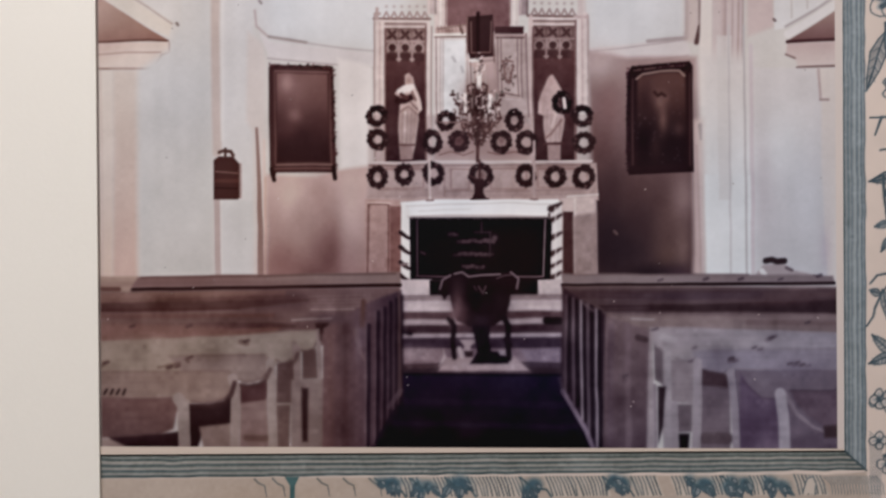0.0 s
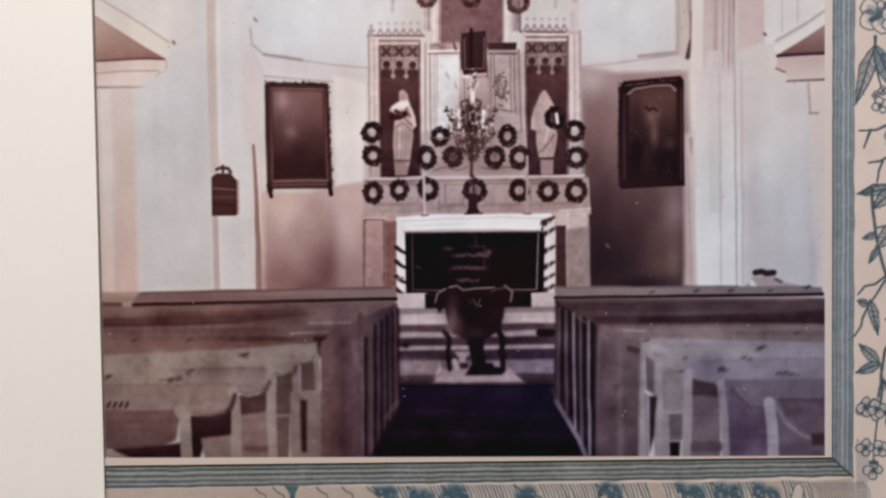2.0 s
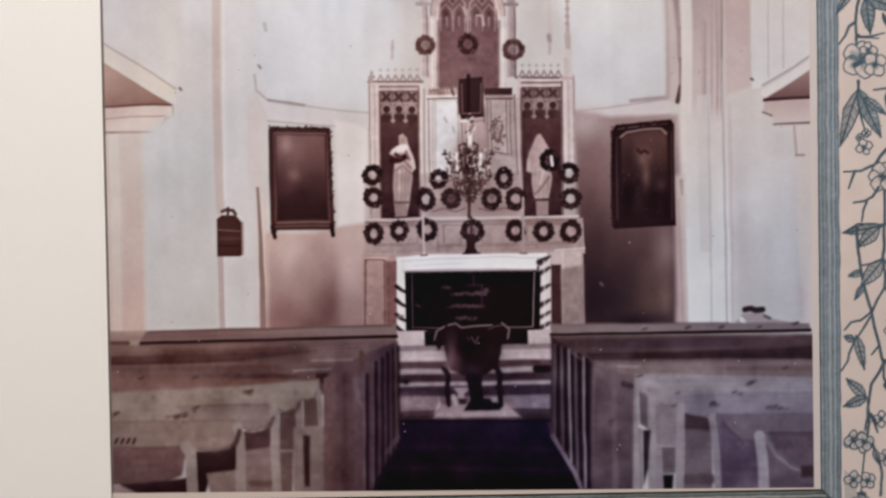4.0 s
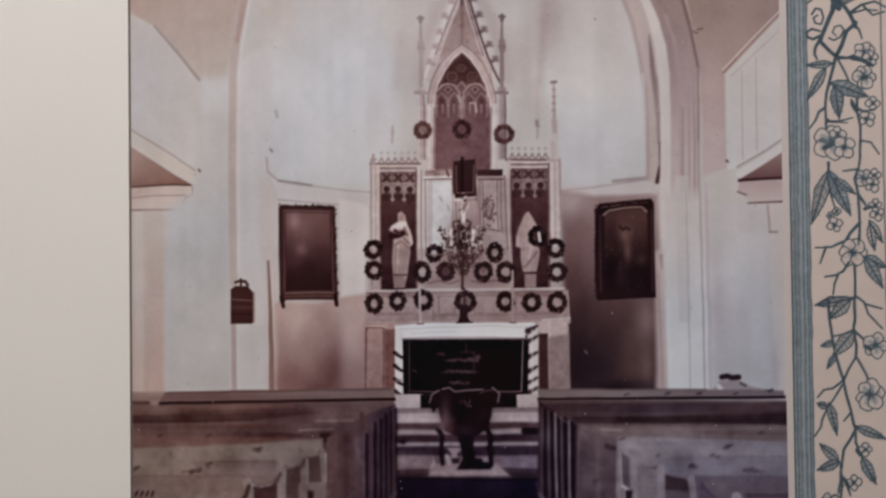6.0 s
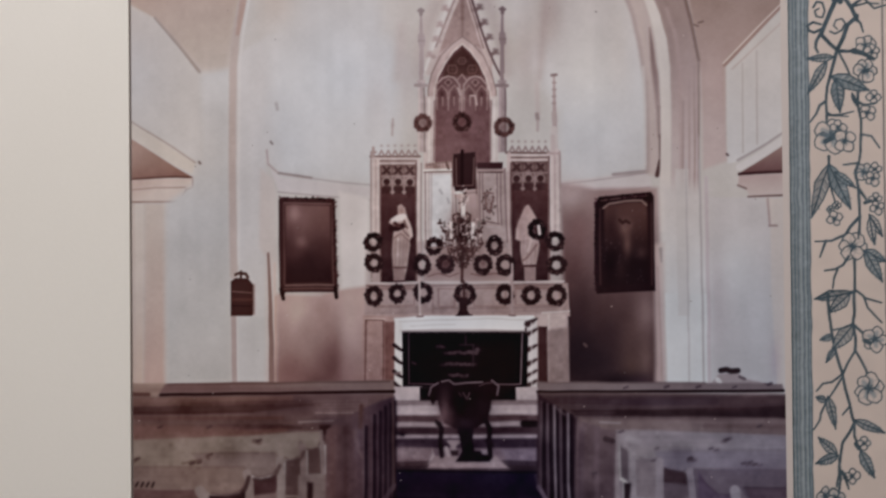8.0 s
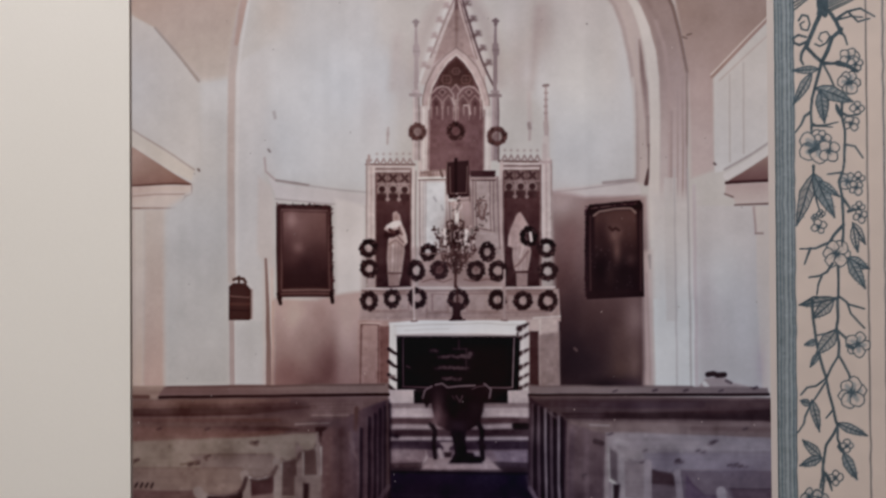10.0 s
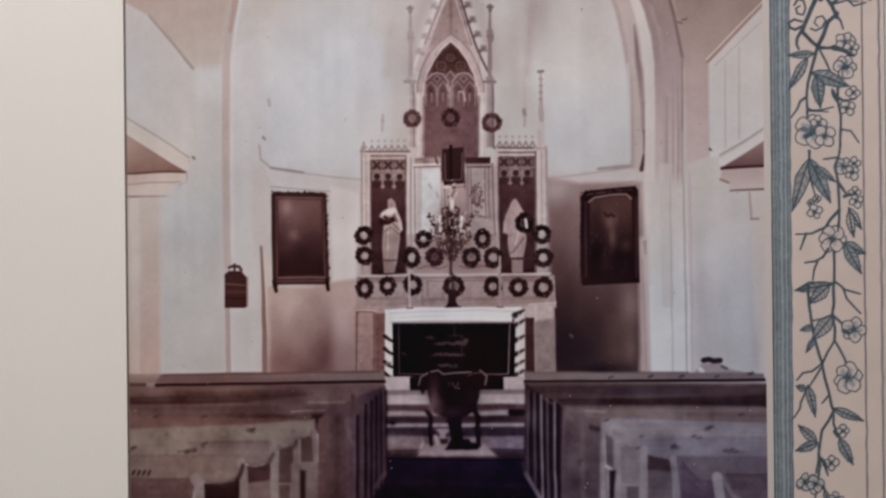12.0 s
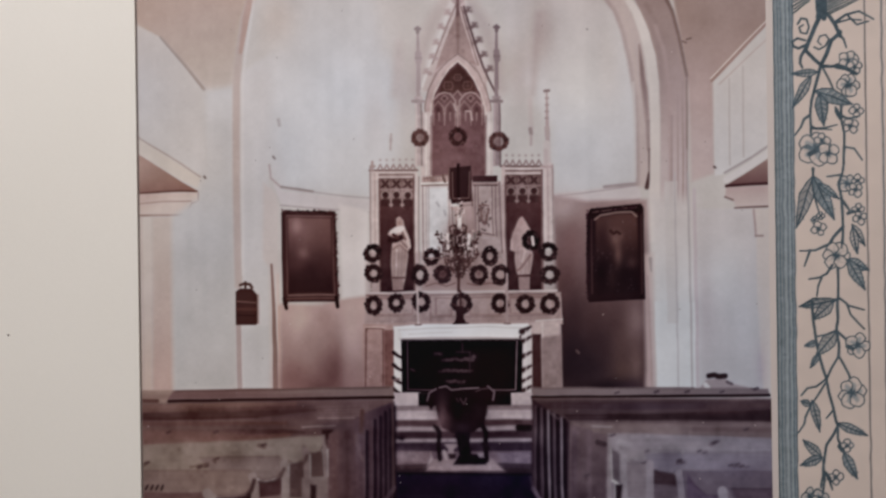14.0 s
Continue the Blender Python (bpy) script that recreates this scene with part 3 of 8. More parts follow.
stroke([(127.7, -28.2), (124.2, -31), (121, -31.6), (118.6, -34.2)], 0.8, (60, 72, 78), 0.3, end=0.6, part="printed_branch")
stroke([(127.7, -28.2), (128.5, -33), (130, -38.6), (130.8, -43), (131.5, -44.9)], 1, (60, 72, 78), 0.3, end=1, part="printed_branch")
stroke([(127.3, -29.8), (124.5, -34.2), (122.9, -36.6)], 0.8, (60, 72, 78), 0.3, end=0.6, part="printed_branch")
leaf((122.6, -35.8), (125.2, -46.9), 3.1, (110, 112, 112))
leaf((122.1, -37.4), (118.6, -36.2), 2.5, (104, 106, 108))
stroke([(122.1, -37.8), (120.1, -41.7), (119.7, -44.1), (117.7, -47.3)], 0.8, (60, 72, 78), 0.3, end=0.6, part="printed_branch")
stroke([(130, -39.4), (127.6, -42.2)], 0.8, (60, 72, 78), 0.3, end=0.6, part="printed_branch")
leaf((131.5, -44), (141.7, -48.5), 3.3, (100, 106, 110))
stroke([(131.5, -44.9), (129.9, -48.1), (127.5, -51.7), (126.7, -55.7), (126.3, -59.7), (126.3, -62.4), (125.4, -66.8)], 1, (60, 72, 78), 0.3, end=0.8, part="printed_branch")
stroke([(131.5, -44.9), (131.5, -49.5), (132.7, -52.5)], 1, (60, 72, 78), 0.3, end=0.8, part="printed_branch")
flower(134.6, -52.1, 2.3, 4, 0, 0)
stroke([(131.9, -52.1), (133, -53.7)], 1.4, (60, 72, 78), 0.4)
leaf((133.4, -54.5), (138.1, -63.6), 3.7, (92, 104, 110))
leaf((125.5, -55.7), (119.3, -50.1), 3.5, (110, 112, 112))
leaf((125.9, -56.1), (118.4, -58.9), 3.3, (84, 92, 98))
flower(130.6, -63.2, 2.7, 4, 0, 0)
stroke([(127.1, -61.6), (128.6, -63.6)], 1.2, (60, 72, 78), 0.4)
stroke([(128.6, -64), (129.4, -67.6)], 1, (60, 72, 78), 0.3, end=0.6, part="printed_branch")
flower(124.6, -70.8, 3.3, 4, 0, 1)
flower(120.7, -70.4, 2.5, 4, 20, 1)
stroke([(123.9, -68), (127, -69.6)], 1.4, (60, 72, 78), 0.4)
stroke([(127, -70.4), (129.7, -76), (130.8, -81.3), (130, -88.3)], 1, (60, 72, 78), 0.3, end=0.8, part="printed_branch")
flower(132.1, -76, 2.9, 4, 0, 1)
leaf((128.1, -72.8), (129.7, -77.9), 2)
# lower end of the vine and hatching of the corner
flower(121.5, -70, 3.1, 4, 0, 1)
flower(125, -70.6, 2.9, 4, 20, 1)
stroke([(126.2, -57.1), (126.9, -64.3), (125.9, -68.8)], 0.8, (60, 72, 78), 0.3, end=0.8, part="printed_branch")
stroke([(125, -74.2), (124.1, -82.3), (123.4, -88.7)], 0.6, (60, 72, 78), 0.3, end=0.6, part="printed_branch")
flower(121.2, -82.9, 2.7, 4, 0, 1)
flower(125.9, -83.3, 2.7, 4, 30, 1)
flower(123.8, -90, 3.1, 4, 0, 1)
stroke([(122.7, -87.4), (124.8, -87.8)], 1.2, (60, 72, 78), 0.4)
stroke([(128.2, 121.2), (128.6, 113.1), (129, 104.1), (128.6, 100.7)], 1.8, (60, 72, 78), 0.3, end=2, part="printed_branch")
stroke([(117.6, 112.5), (127.3, 116.8)], 0.62, (72, 80, 82), 0.35, end=0.4, part="printed_branch")
stroke([(130.4, 111.9), (141.5, 117.3)], 0.62, (72, 80, 82), 0.35, end=0.4, part="printed_branch")
stroke([(118.1, 111.6), (127.3, 115.9)], 0.62, (72, 80, 82), 0.35, end=0.4, part="printed_branch")
stroke([(130.4, 111), (141.7, 116.5)], 0.62, (72, 80, 82), 0.35, end=0.4, part="printed_branch")
stroke([(118.7, 110.8), (127.3, 115.1)], 0.62, (72, 80, 82), 0.35, end=0.4, part="printed_branch")
stroke([(130.3, 110.2), (141.9, 115.7)], 0.62, (72, 80, 82), 0.35, end=0.4, part="printed_branch")
stroke([(117.5, 110), (127.3, 114.2)], 0.62, (72, 80, 82), 0.35, end=0.4, part="printed_branch")
stroke([(130.3, 109.4), (142.1, 114.8)], 0.62, (72, 80, 82), 0.35, end=0.4, part="printed_branch")
stroke([(118.1, 109.1), (127.2, 113.4)], 0.62, (72, 80, 82), 0.35, end=0.4, part="printed_branch")
stroke([(130.3, 108.5), (141.4, 114)], 0.62, (72, 80, 82), 0.35, end=0.4, part="printed_branch")
stroke([(118.7, 108.2), (127.2, 112.5)], 0.62, (72, 80, 82), 0.35, end=0.4, part="printed_branch")
stroke([(130.3, 107.7), (141.6, 113.1)], 0.62, (72, 80, 82), 0.35, end=0.4, part="printed_branch")
stroke([(117.5, 107.4), (127.2, 111.7)], 0.62, (72, 80, 82), 0.35, end=0.4, part="printed_branch")
stroke([(130.3, 106.8), (141.8, 112.3)], 0.62, (72, 80, 82), 0.35, end=0.4, part="printed_branch")
stroke([(118, 106.6), (126.6, 110.9)], 0.62, (72, 80, 82), 0.35, end=0.4, part="printed_branch")
stroke([(130.2, 106), (142, 111.4)], 0.62, (72, 80, 82), 0.35, end=0.4, part="printed_branch")
stroke([(118.6, 105.7), (126, 110)], 0.62, (72, 80, 82), 0.35, end=0.4, part="printed_branch")
stroke([(130.2, 105.1), (141.4, 110.6)], 0.62, (72, 80, 82), 0.35, end=0.4, part="printed_branch")
stroke([(117.4, 104.9), (125.4, 109.2)], 0.62, (72, 80, 82), 0.35, end=0.4, part="printed_branch")
stroke([(130.2, 104.3), (141.5, 109.8)], 0.62, (72, 80, 82), 0.35, end=0.4, part="printed_branch")
stroke([(118, 104), (124.8, 108.4)], 0.62, (72, 80, 82), 0.35, end=0.4, part="printed_branch")
stroke([(130.2, 103.5), (141.7, 108.9)], 0.62, (72, 80, 82), 0.35, end=0.4, part="printed_branch")
stroke([(118.6, 103.2), (124.2, 107.5)], 0.62, (72, 80, 82), 0.35, end=0.4, part="printed_branch")
stroke([(130.2, 102.6), (141.9, 108.1)], 0.62, (72, 80, 82), 0.35, end=0.4, part="printed_branch")
stroke([(117.4, 102.4), (123.6, 106.7)], 0.62, (72, 80, 82), 0.35, end=0.4, part="printed_branch")
stroke([(130.2, 101.8), (141.3, 107.2)], 0.62, (72, 80, 82), 0.35, end=0.4, part="printed_branch")
waver(0.3, 14)
wear = rough_noise(sheet.ids.shape, 3) * 4 + rough_noise(sheet.ids.shape, 8) * 3 + rough_noise(sheet.ids.shape, 40) * 3 + 6
sheet.ink += (wear * np.clip((165 - sheet.ink.mean(-1)) / 40, 0, 1))[..., None]
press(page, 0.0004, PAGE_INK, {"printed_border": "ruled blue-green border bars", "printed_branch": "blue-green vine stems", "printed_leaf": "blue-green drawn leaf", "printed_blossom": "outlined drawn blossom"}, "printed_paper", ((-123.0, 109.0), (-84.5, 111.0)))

# ---- two strips standing in for unidentified surfaces beside the page ----
pale_print = slab("mounted_print", 0.1512, 0.196, 0.0004, 0.0016, EYE_LEVEL + 0.021, EYE_LEVEL + 0.19, BESIDE_PALE, bevel=0.0002)
tagged(pale_print, "pale greenish-grey strip standing in for an unidentified surface beside the page", "print")
dark_print = slab("mounted_print", 0.1510, 0.196, 0.0004, 0.0016, EYE_LEVEL - 0.19, EYE_LEVEL + 0.0185, BESIDE_DARK, bevel=0.0002)
tagged(dark_print, "dark brown glossy strip standing in for an unidentified surface beside the page", "print")

# ---- the photograph ----
photograph = slab("photograph", -0.1235, 0.1104, 0.0001, 0.0004, EYE_LEVEL - 0.0858, EYE_LEVEL + 0.1122, WHITE_PAPER)
tagged(photograph, "old sepia photograph of a church interior laid on the page", "photograph")
sheet = Sheet(-123.4, 110.3, -85.7, 112.1, 0.23, (180, 174, 171))
# vault, galleries and walls of the nave
area([(-122.7, 118.6), (-75.8, 117.9), (-81.5, 100), (-83.9, 82.2), (-84.4, 70.3), (-94.9, 78.3), (-123.8, 104.6)], (168, 150, 138), 6.2, to=(176, 168, 163), way=((-101.8, 108.3), (-93.9, 70.4)))
area([(-123.8, 104.6), (-111.4, 98.1), (-95.3, 78.7), (-95, 46.2), (-120.5, 62.2), (-123.8, 63.8)], (180, 171, 166), 1.3, to=(182, 177, 175), way=((-119.8, 92.6), (-96, 54.5)), part="printed_gallery")
stroke([(-111.4, 98.1), (-103.8, 89.2), (-95.3, 78.7)], 0.8, (155, 143, 136), 0.6, end=1.2)
area([(-123.8, 63.8), (-120.5, 61.8), (-97, 46.2), (-98, 42.7), (-104, 45.5), (-120.5, 56), (-123.9, 56.8)], (184, 174, 167), 0.5, part="printed_gallery")
stroke([(-123.8, 64), (-117.9, 60.3), (-103.9, 51.6), (-97, 46.6)], 0.6, (160, 148, 142), 0.5)
area([(-123.9, 57.2), (-118.9, 54.8), (-104, 45.1), (-98, 41.5), (-104, 41.3), (-123.9, 40.8)], (156, 132, 122), 0.5, to=(128, 100, 92), way=((-113.9, 52.3), (-112.3, 41.2)), part="printed_gallery")
stroke([(-123.9, 40.6), (-113.9, 41.2), (-104, 41.7), (-98.2, 41.3)], 0.8, (96, 72, 66), 0.4, end=0.6)
area([(-123.9, 40.6), (-98, 41.1), (-97.8, 37.9), (-100.4, 37.3), (-101.8, 34.4), (-102.4, 32.8), (-123.9, 32.6)], (172, 154, 146), 0.5, to=(186, 172, 165), way=((-115.9, 40.5), (-113.9, 34.5)), part="printed_gallery")
stroke([(-123.9, 32.8), (-111.9, 32.9), (-102, 32.8)], 0.6, (130, 108, 100), 0.4)
stroke([(-97.8, 40.7), (-97.8, 37.7), (-100.2, 37.1), (-101.6, 34.8), (-102.2, 32.8)], 0.5, (146, 126, 120), 0.4)
stroke([(-123.9, 36.8), (-111.9, 37.7), (-100.4, 37.9)], 0.4, (150, 130, 122), 0.5)
area([(-115.3, 32.7), (-107.4, 32.7), (-107.4, -32.6), (-113.7, -35.3), (-115.5, -34.1)], (180, 168, 161), 3.3, to=(170, 149, 139), way=((-111.6, 25), (-111.7, -32.2)), part="printed_pillar")
area([(-123.9, 32.6), (-115.3, 32.5), (-115.5, -35.1), (-124, -35.1)], (186, 176, 170), 0.7, to=(180, 162, 152), way=((-117.9, 29), (-118.1, -34.1)))
stroke([(-118.9, 32.6), (-118.1, -34.1)], 0.6, (170, 156, 150), 0.7, alpha=0.5)
area([(-107.2, 32.5), (-98, 38.7), (-95, 46.2), (-94.9, 78.3), (-83.9, 80.2), (-84, -30.4), (-107, -31)], (180, 176, 175), 3.7, to=(170, 166, 163), way=((-96, 54.5), (-96.3, -30.3)))
area([(-82.3, 84.1), (-70, 91.9), (-26.4, 91.3), (-32.7, 38), (-52.4, 39.8), (-67.2, 42.3), (-71.8, 46.7), (-71.5, -30.5), (-82.4, -30.8)], (184, 179, 178), 2.9)
area([(-69.8, 117.8), (-24.2, 117.1), (-24.7, 53.7), (-34.6, 39), (-52.4, 40.2), (-66.2, 42.7), (-70.1, 64.1)], (178, 172, 170), 9.3, to=(188, 186, 187), way=((-44, 115.4), (-44.3, 73.7)))
cloud(-46.3, 69.8, 14.3, 22.5, (192, 191, 193), 0.8)
cloud(-67.9, 103.8, 8.2, 12.3, (172, 158, 148), 0.5)
cloud(-36.2, 97.4, 8.2, 16.4, (184, 180, 180), 0.5)
stroke([(-75.8, 117.9), (-80.2, 104), (-82.3, 92.1), (-83.3, 80.2), (-83.6, 64.3), (-83.6, 24.7), (-83.2, 7)], 2.7, (171, 159, 154), 1.1)
stroke([(-75.8, 117.9), (-79.8, 104), (-81.7, 92.1)], 3.7, (164, 142, 132), 1.1, end=1.2, alpha=0.8)
stroke([(-76.6, 111.9), (-79.9, 92.1), (-81.1, 80.1), (-81.6, 10.9)], 1, (190, 184, 182), 0.7, alpha=0.7)
stroke([(-83.3, -7.8), (-83, -30.8)], 1.8, (160, 146, 142), 0.5)
area([(-81.7, -7.8), (-72, -7.9), (-71.7, -30.5), (-81.6, -30.8)], (178, 174, 173), 0.7, alpha=0.8)
stroke([(-71.5, 50.7), (-71, 45.9), (-67.2, 42.5), (-55.4, 40.6)], 0.8, (168, 156, 154), 0.5)
stroke([(-67.2, 42.7), (-60.3, 41.7), (-55.4, 40.8)], 0.8, (150, 140, 138), 0.4)
stroke([(-55.4, 40.6), (-44.5, 39.1), (-34.6, 38.2)], 0.6, (168, 160, 160), 0.5)
area([(-70.2, 44.3), (-66.8, 41.1), (-34.6, 37.4), (-34.7, 33.7), (-52.4, 34.7), (-67.1, 36)], (186, 178, 178), 0.6)
stroke([(-67.5, 36), (-52.4, 34.5), (-35.1, 32.9)], 0.5, (160, 150, 150), 0.4)
stroke([(-70.1, 53.8), (-69.5, 53)], 0.8, (140, 130, 128), 0.4)
stroke([(-95.6, 46.8), (-95.2, 46.2)], 0.8, (120, 108, 104), 0.4)
stroke([(-68.1, 67.1), (-67.7, 65.1)], 1.2, (168, 162, 162), 0.9)
area([(-73.8, 44.4), (-69, 40.4), (-68.2, 35.4), (-68.6, -30.9), (-71.7, -30.9), (-71.9, 12.8), (-74.3, 16.7)], (184, 174, 171), 1.9)
stroke([(-71.1, 14.3), (-70.6, 4.9), (-70.2, -6.9), (-69.8, -30.7)], 0.8, (132, 110, 105), 0.5, end=2)
stroke([(-68.8, 10.8), (-68.2, -30.7)], 0.6, (186, 168, 162), 0.5)
stroke([(-68.4, -1), (-68.4, -30.5)], 1, (178, 156, 148), 0.5)
area([(-68, 0.1), (-52.6, -0.8), (-36.8, 4.6), (-35.1, -32.6), (-67.8, -31.5)], (172, 152, 147), 1.7, to=(140, 112, 108), way=((-52.6, -3.1), (-52.8, -32.5)))
cloud(-50.4, -24.8, 5.5, 11, (98, 72, 71), 0.6)
cloud(-47.5, -16, 4, 9, (126, 98, 95), 0.5)
cloud(-58, -29, 9, 5, (112, 86, 84), 0.55)
cloud(-53.5, -31, 5, 3, (84, 60, 60), 0.5)
cloud(-51.5, -7.1, 4.9, 10.2, (150, 124, 120), 0.6)
cloud(-63.6, -26.6, 5.1, 8.2, (120, 92, 90), 0.6)
cloud(-60.6, -7, 4.5, 6.1, (184, 168, 162), 0.7)
cloud(-42.4, -7.1, 4.1, 12.3, (176, 158, 154), 0.8)
cloud(-42.5, -26.7, 3.7, 8.2, (140, 114, 112), 0.6)
area([(-46.1, 36.2), (-35.4, 33.4), (-35.6, 2.6), (-45.5, 1.7)], (197, 189, 187), 2.0)
cloud(-47.8, -24.2, 3.2, 8, (90, 64, 63), 0.5)
cloud(-63.3, -27.1, 5, 5, (122, 94, 91), 0.55)
cloud(-58.3, -14.3, 3, 6, (150, 126, 122), 0.5)
# lamp box on the wall pillar
area([(-84.2, 4.6), (-82.6, 5.8), (-78.3, 5.7), (-76.3, 3.4), (-76.2, -6.9), (-76.8, -7.5), (-84.3, -7.4)], (74, 52, 50), 0.5, part="printed_lamp_box")
stroke([(-82.6, 7), (-81.4, 7.5), (-79.1, 7.3), (-78.3, 6.1)], 1, (86, 66, 62), 0.4)
stroke([(-80.7, 8.1), (-80.7, 6.1)], 0.8, (80, 60, 56), 0.3)
stroke([(-83.7, 1.1), (-76.9, 0.6)], 0.4, (116, 92, 88), 0.3)
stroke([(-83.9, -3.9), (-77.1, -4.1)], 0.4, (58, 38, 38), 0.3)
stroke([(-83.5, -1.7), (-77.1, -1.8)], 1.2, (96, 68, 64), 0.5, alpha=0.6)
stroke([(-76.1, 3.4), (-76, -6.9)], 0.6, (150, 130, 126), 0.6)
# dark framed painting on the left apse wall
area([(-67.2, 33.3), (-66.4, 34.1), (-59.3, 33.8), (-48.5, 33.6), (-47.5, 32.4), (-47.1, 17.3), (-46.8, 1.1), (-47.2, -1.3), (-48, 0.7), (-64.9, 0.7), (-65.9, -1.6), (-66.9, -0.1), (-67.3, 17.4)], (72, 51, 51), 0.6, part="printed_painting")
area([(-64.9, 31.5), (-49.3, 31), (-48.8, 4.2), (-64.7, 3.9)], (112, 87, 85), 0.9, to=(58, 38, 40), way=((-57.3, 28.3), (-56.9, 8.4)))
cloud(-61.7, 28.3, 2.2, 3.4, (158, 130, 128), 0.7)
cloud(-58.3, 25.3, 4, 4, (124, 98, 96), 0.5)
cloud(-59.3, 18.3, 2.4, 2.6, (136, 110, 108), 0.6)
cloud(-53.3, 25.3, 4, 6, (96, 72, 70), 0.5)
cloud(-56.3, 11.4, 7, 4, (54, 34, 37), 0.6)
cloud(-61.3, 14.4, 3, 3, (88, 64, 64), 0.5)
cloud(-52.3, 15.3, 3, 5, (70, 48, 49), 0.5)
stroke([(-65.3, 32.1), (-48.9, 31.6)], 0.5, (116, 92, 90), 0.5)
stroke([(-65.5, 31.7), (-65.3, 3.5)], 0.5, (98, 74, 73), 0.5)
stroke([(-48.5, 30.8), (-48.2, 3.8)], 0.5, (98, 74, 73), 0.5)
stroke([(-64.9, 3.1), (-48.2, 3.2)], 0.6, (120, 97, 94), 0.5)
stroke([(-65.3, 1.9), (-47.8, 2)], 0.6, (104, 80, 78), 0.5)
garland([(-66.8, 33.7), (-47.7, 33.2), (-47.0, 1.4)], (54, 36, 37))
stroke([(-47.6, 2.4), (-47, -1.1)], 1.3, (52, 34, 34), 0.5)
stroke([(-66.5, 1.9), (-65.7, -1.6)], 1.3, (60, 42, 42), 0.5)
# right apse wall and chancel arch
area([(13.3, 116.5), (58.5, 115.8), (62.3, 78.3), (62.7, 42.9), (34.1, 37.3), (31.2, 37.4), (31.4, 62.9), (15, 90.7)], (180, 172, 171), 6.2, to=(187, 184, 185), way=((34.9, 114.2), (34.5, 70.8)))
cloud(28.5, 97, 5, 13, (162, 149, 146), 0.6)
cloud(19.9, 84.8, 4.9, 14.3, (172, 160, 158), 0.6)
cloud(42.3, 72.6, 12.3, 22.5, (193, 192, 193), 0.8)
cloud(52.3, 90.2, 4.1, 18.4, (190, 184, 182), 0.6)
cloud(-32.5, 67.6, 5.1, 14.3, (186, 180, 180), 0.6)
cloud(-22.1, 79.4, 3.7, 18.4, (174, 164, 162), 0.6)
area([(26.3, 38.4), (61.9, 42.1), (63.4, 37), (41.9, 34.5), (31.1, 31.9), (26.2, 33.1)], (186, 177, 177), 0.6)
stroke([(31.2, 37.9), (49.7, 39.9), (62.4, 41.7)], 0.5, (164, 154, 154), 0.4)
stroke([(49.8, 41.1), (63, 42.3)], 1.2, (158, 148, 148), 0.5)
stroke([(31.1, 33.4), (42.9, 34.5), (62.4, 36.6)], 0.5, (166, 154, 154), 0.4)
area([(74.1, 115.6), (113.1, 115), (111.3, 102.2), (88.8, 78.7), (89.1, 45.6), (80.9, 42.7), (80.2, 76.1), (77.7, 93.8)], (150, 130, 123), 1.9, to=(176, 162, 160), way=((91.5, 99.5), (84.1, 56.4)))
area([(49.2, 110.6), (56.6, 110.4), (61.4, 102.7), (64.4, 92.2), (66, 74.5), (66, 40.2), (61.5, 41.1), (61.6, 60.6), (61.1, 74.6), (59.1, 86.6), (56.9, 96.7), (53.9, 104.4)], (176, 164, 161), 1.8, part="printed_arch")
stroke([(50, 110.2), (54.1, 104.4), (57.1, 96.3), (59.3, 86.2), (61.1, 74.2), (61.6, 60.6), (61.7, 42.3)], 1.3, (160, 147, 145), 1.6, alpha=0.8)
stroke([(60.6, 78.6), (60.9, 62.6), (60.8, 44.7)], 1, (190, 184, 183), 1.2, alpha=0.6)
area([(62.8, 92.2), (63.9, 86.6), (65.5, 76.5), (66.1, 64.5), (64.7, 64.5), (63.7, 74.5), (63.1, 84.6)], (126, 107, 105), 1.5, to=(158, 142, 140), way=((64.0, 84.6), (65.5, 65.5)))
stroke([(65.5, 64.5), (65.9, 54.6)], 1.4, (152, 137, 135), 1.2)
stroke([(66.1, 54.6), (66.1, 45.6)], 0.9, (118, 100, 99), 0.7)
stroke([(66.1, 45.6), (65, 40.7)], 1.5, (92, 74, 74), 0.6)
area([(56.8, 110), (59.5, 109.6), (63.4, 104.3), (66.6, 96.6), (68.7, 88.5), (69.9, 78.5), (70, 62.5), (69.6, 20.8), (65.5, 20.9), (66.4, 62.5), (66.3, 76.5), (65.1, 86.6), (62.9, 96.2), (60.2, 103.9)], (193, 184, 180), 1, part="printed_arch")
stroke([(54.2, 111.3), (56.8, 110.2), (58.3, 109.2)], 0.9, (92, 78, 76), 0.7)
area([(60.3, 110.4), (73, 110.2), (76, 102.1), (77.9, 94), (79.4, 83.9), (79.8, 74.3), (78.8, 20.7), (69.6, 20.8), (70, 62.5), (69.9, 78.5), (68.7, 88.5), (66.6, 96.6), (63.4, 104.3)], (150, 132, 128), 1.2, to=(178, 166, 165), way=((72.2, 96.5), (74.2, 48.5)), part="printed_arch")
stroke([(67.3, 102.6), (71.5, 90.5), (73.2, 76.4), (73.5, 54.5), (73.1, 22.8)], 1.2, (166, 150, 147), 1.6, alpha=0.7)
stroke([(65.4, 106.7), (68.5, 100.2)], 1.6, (134, 116, 112), 1.8, alpha=0.6)
stroke([(74.2, 66.4), (73.5, 22.8)], 0.5, (156, 141, 140), 0.7)
stroke([(76.5, 74.4), (75.7, 22.7)], 0.5, (160, 145, 144), 0.7)
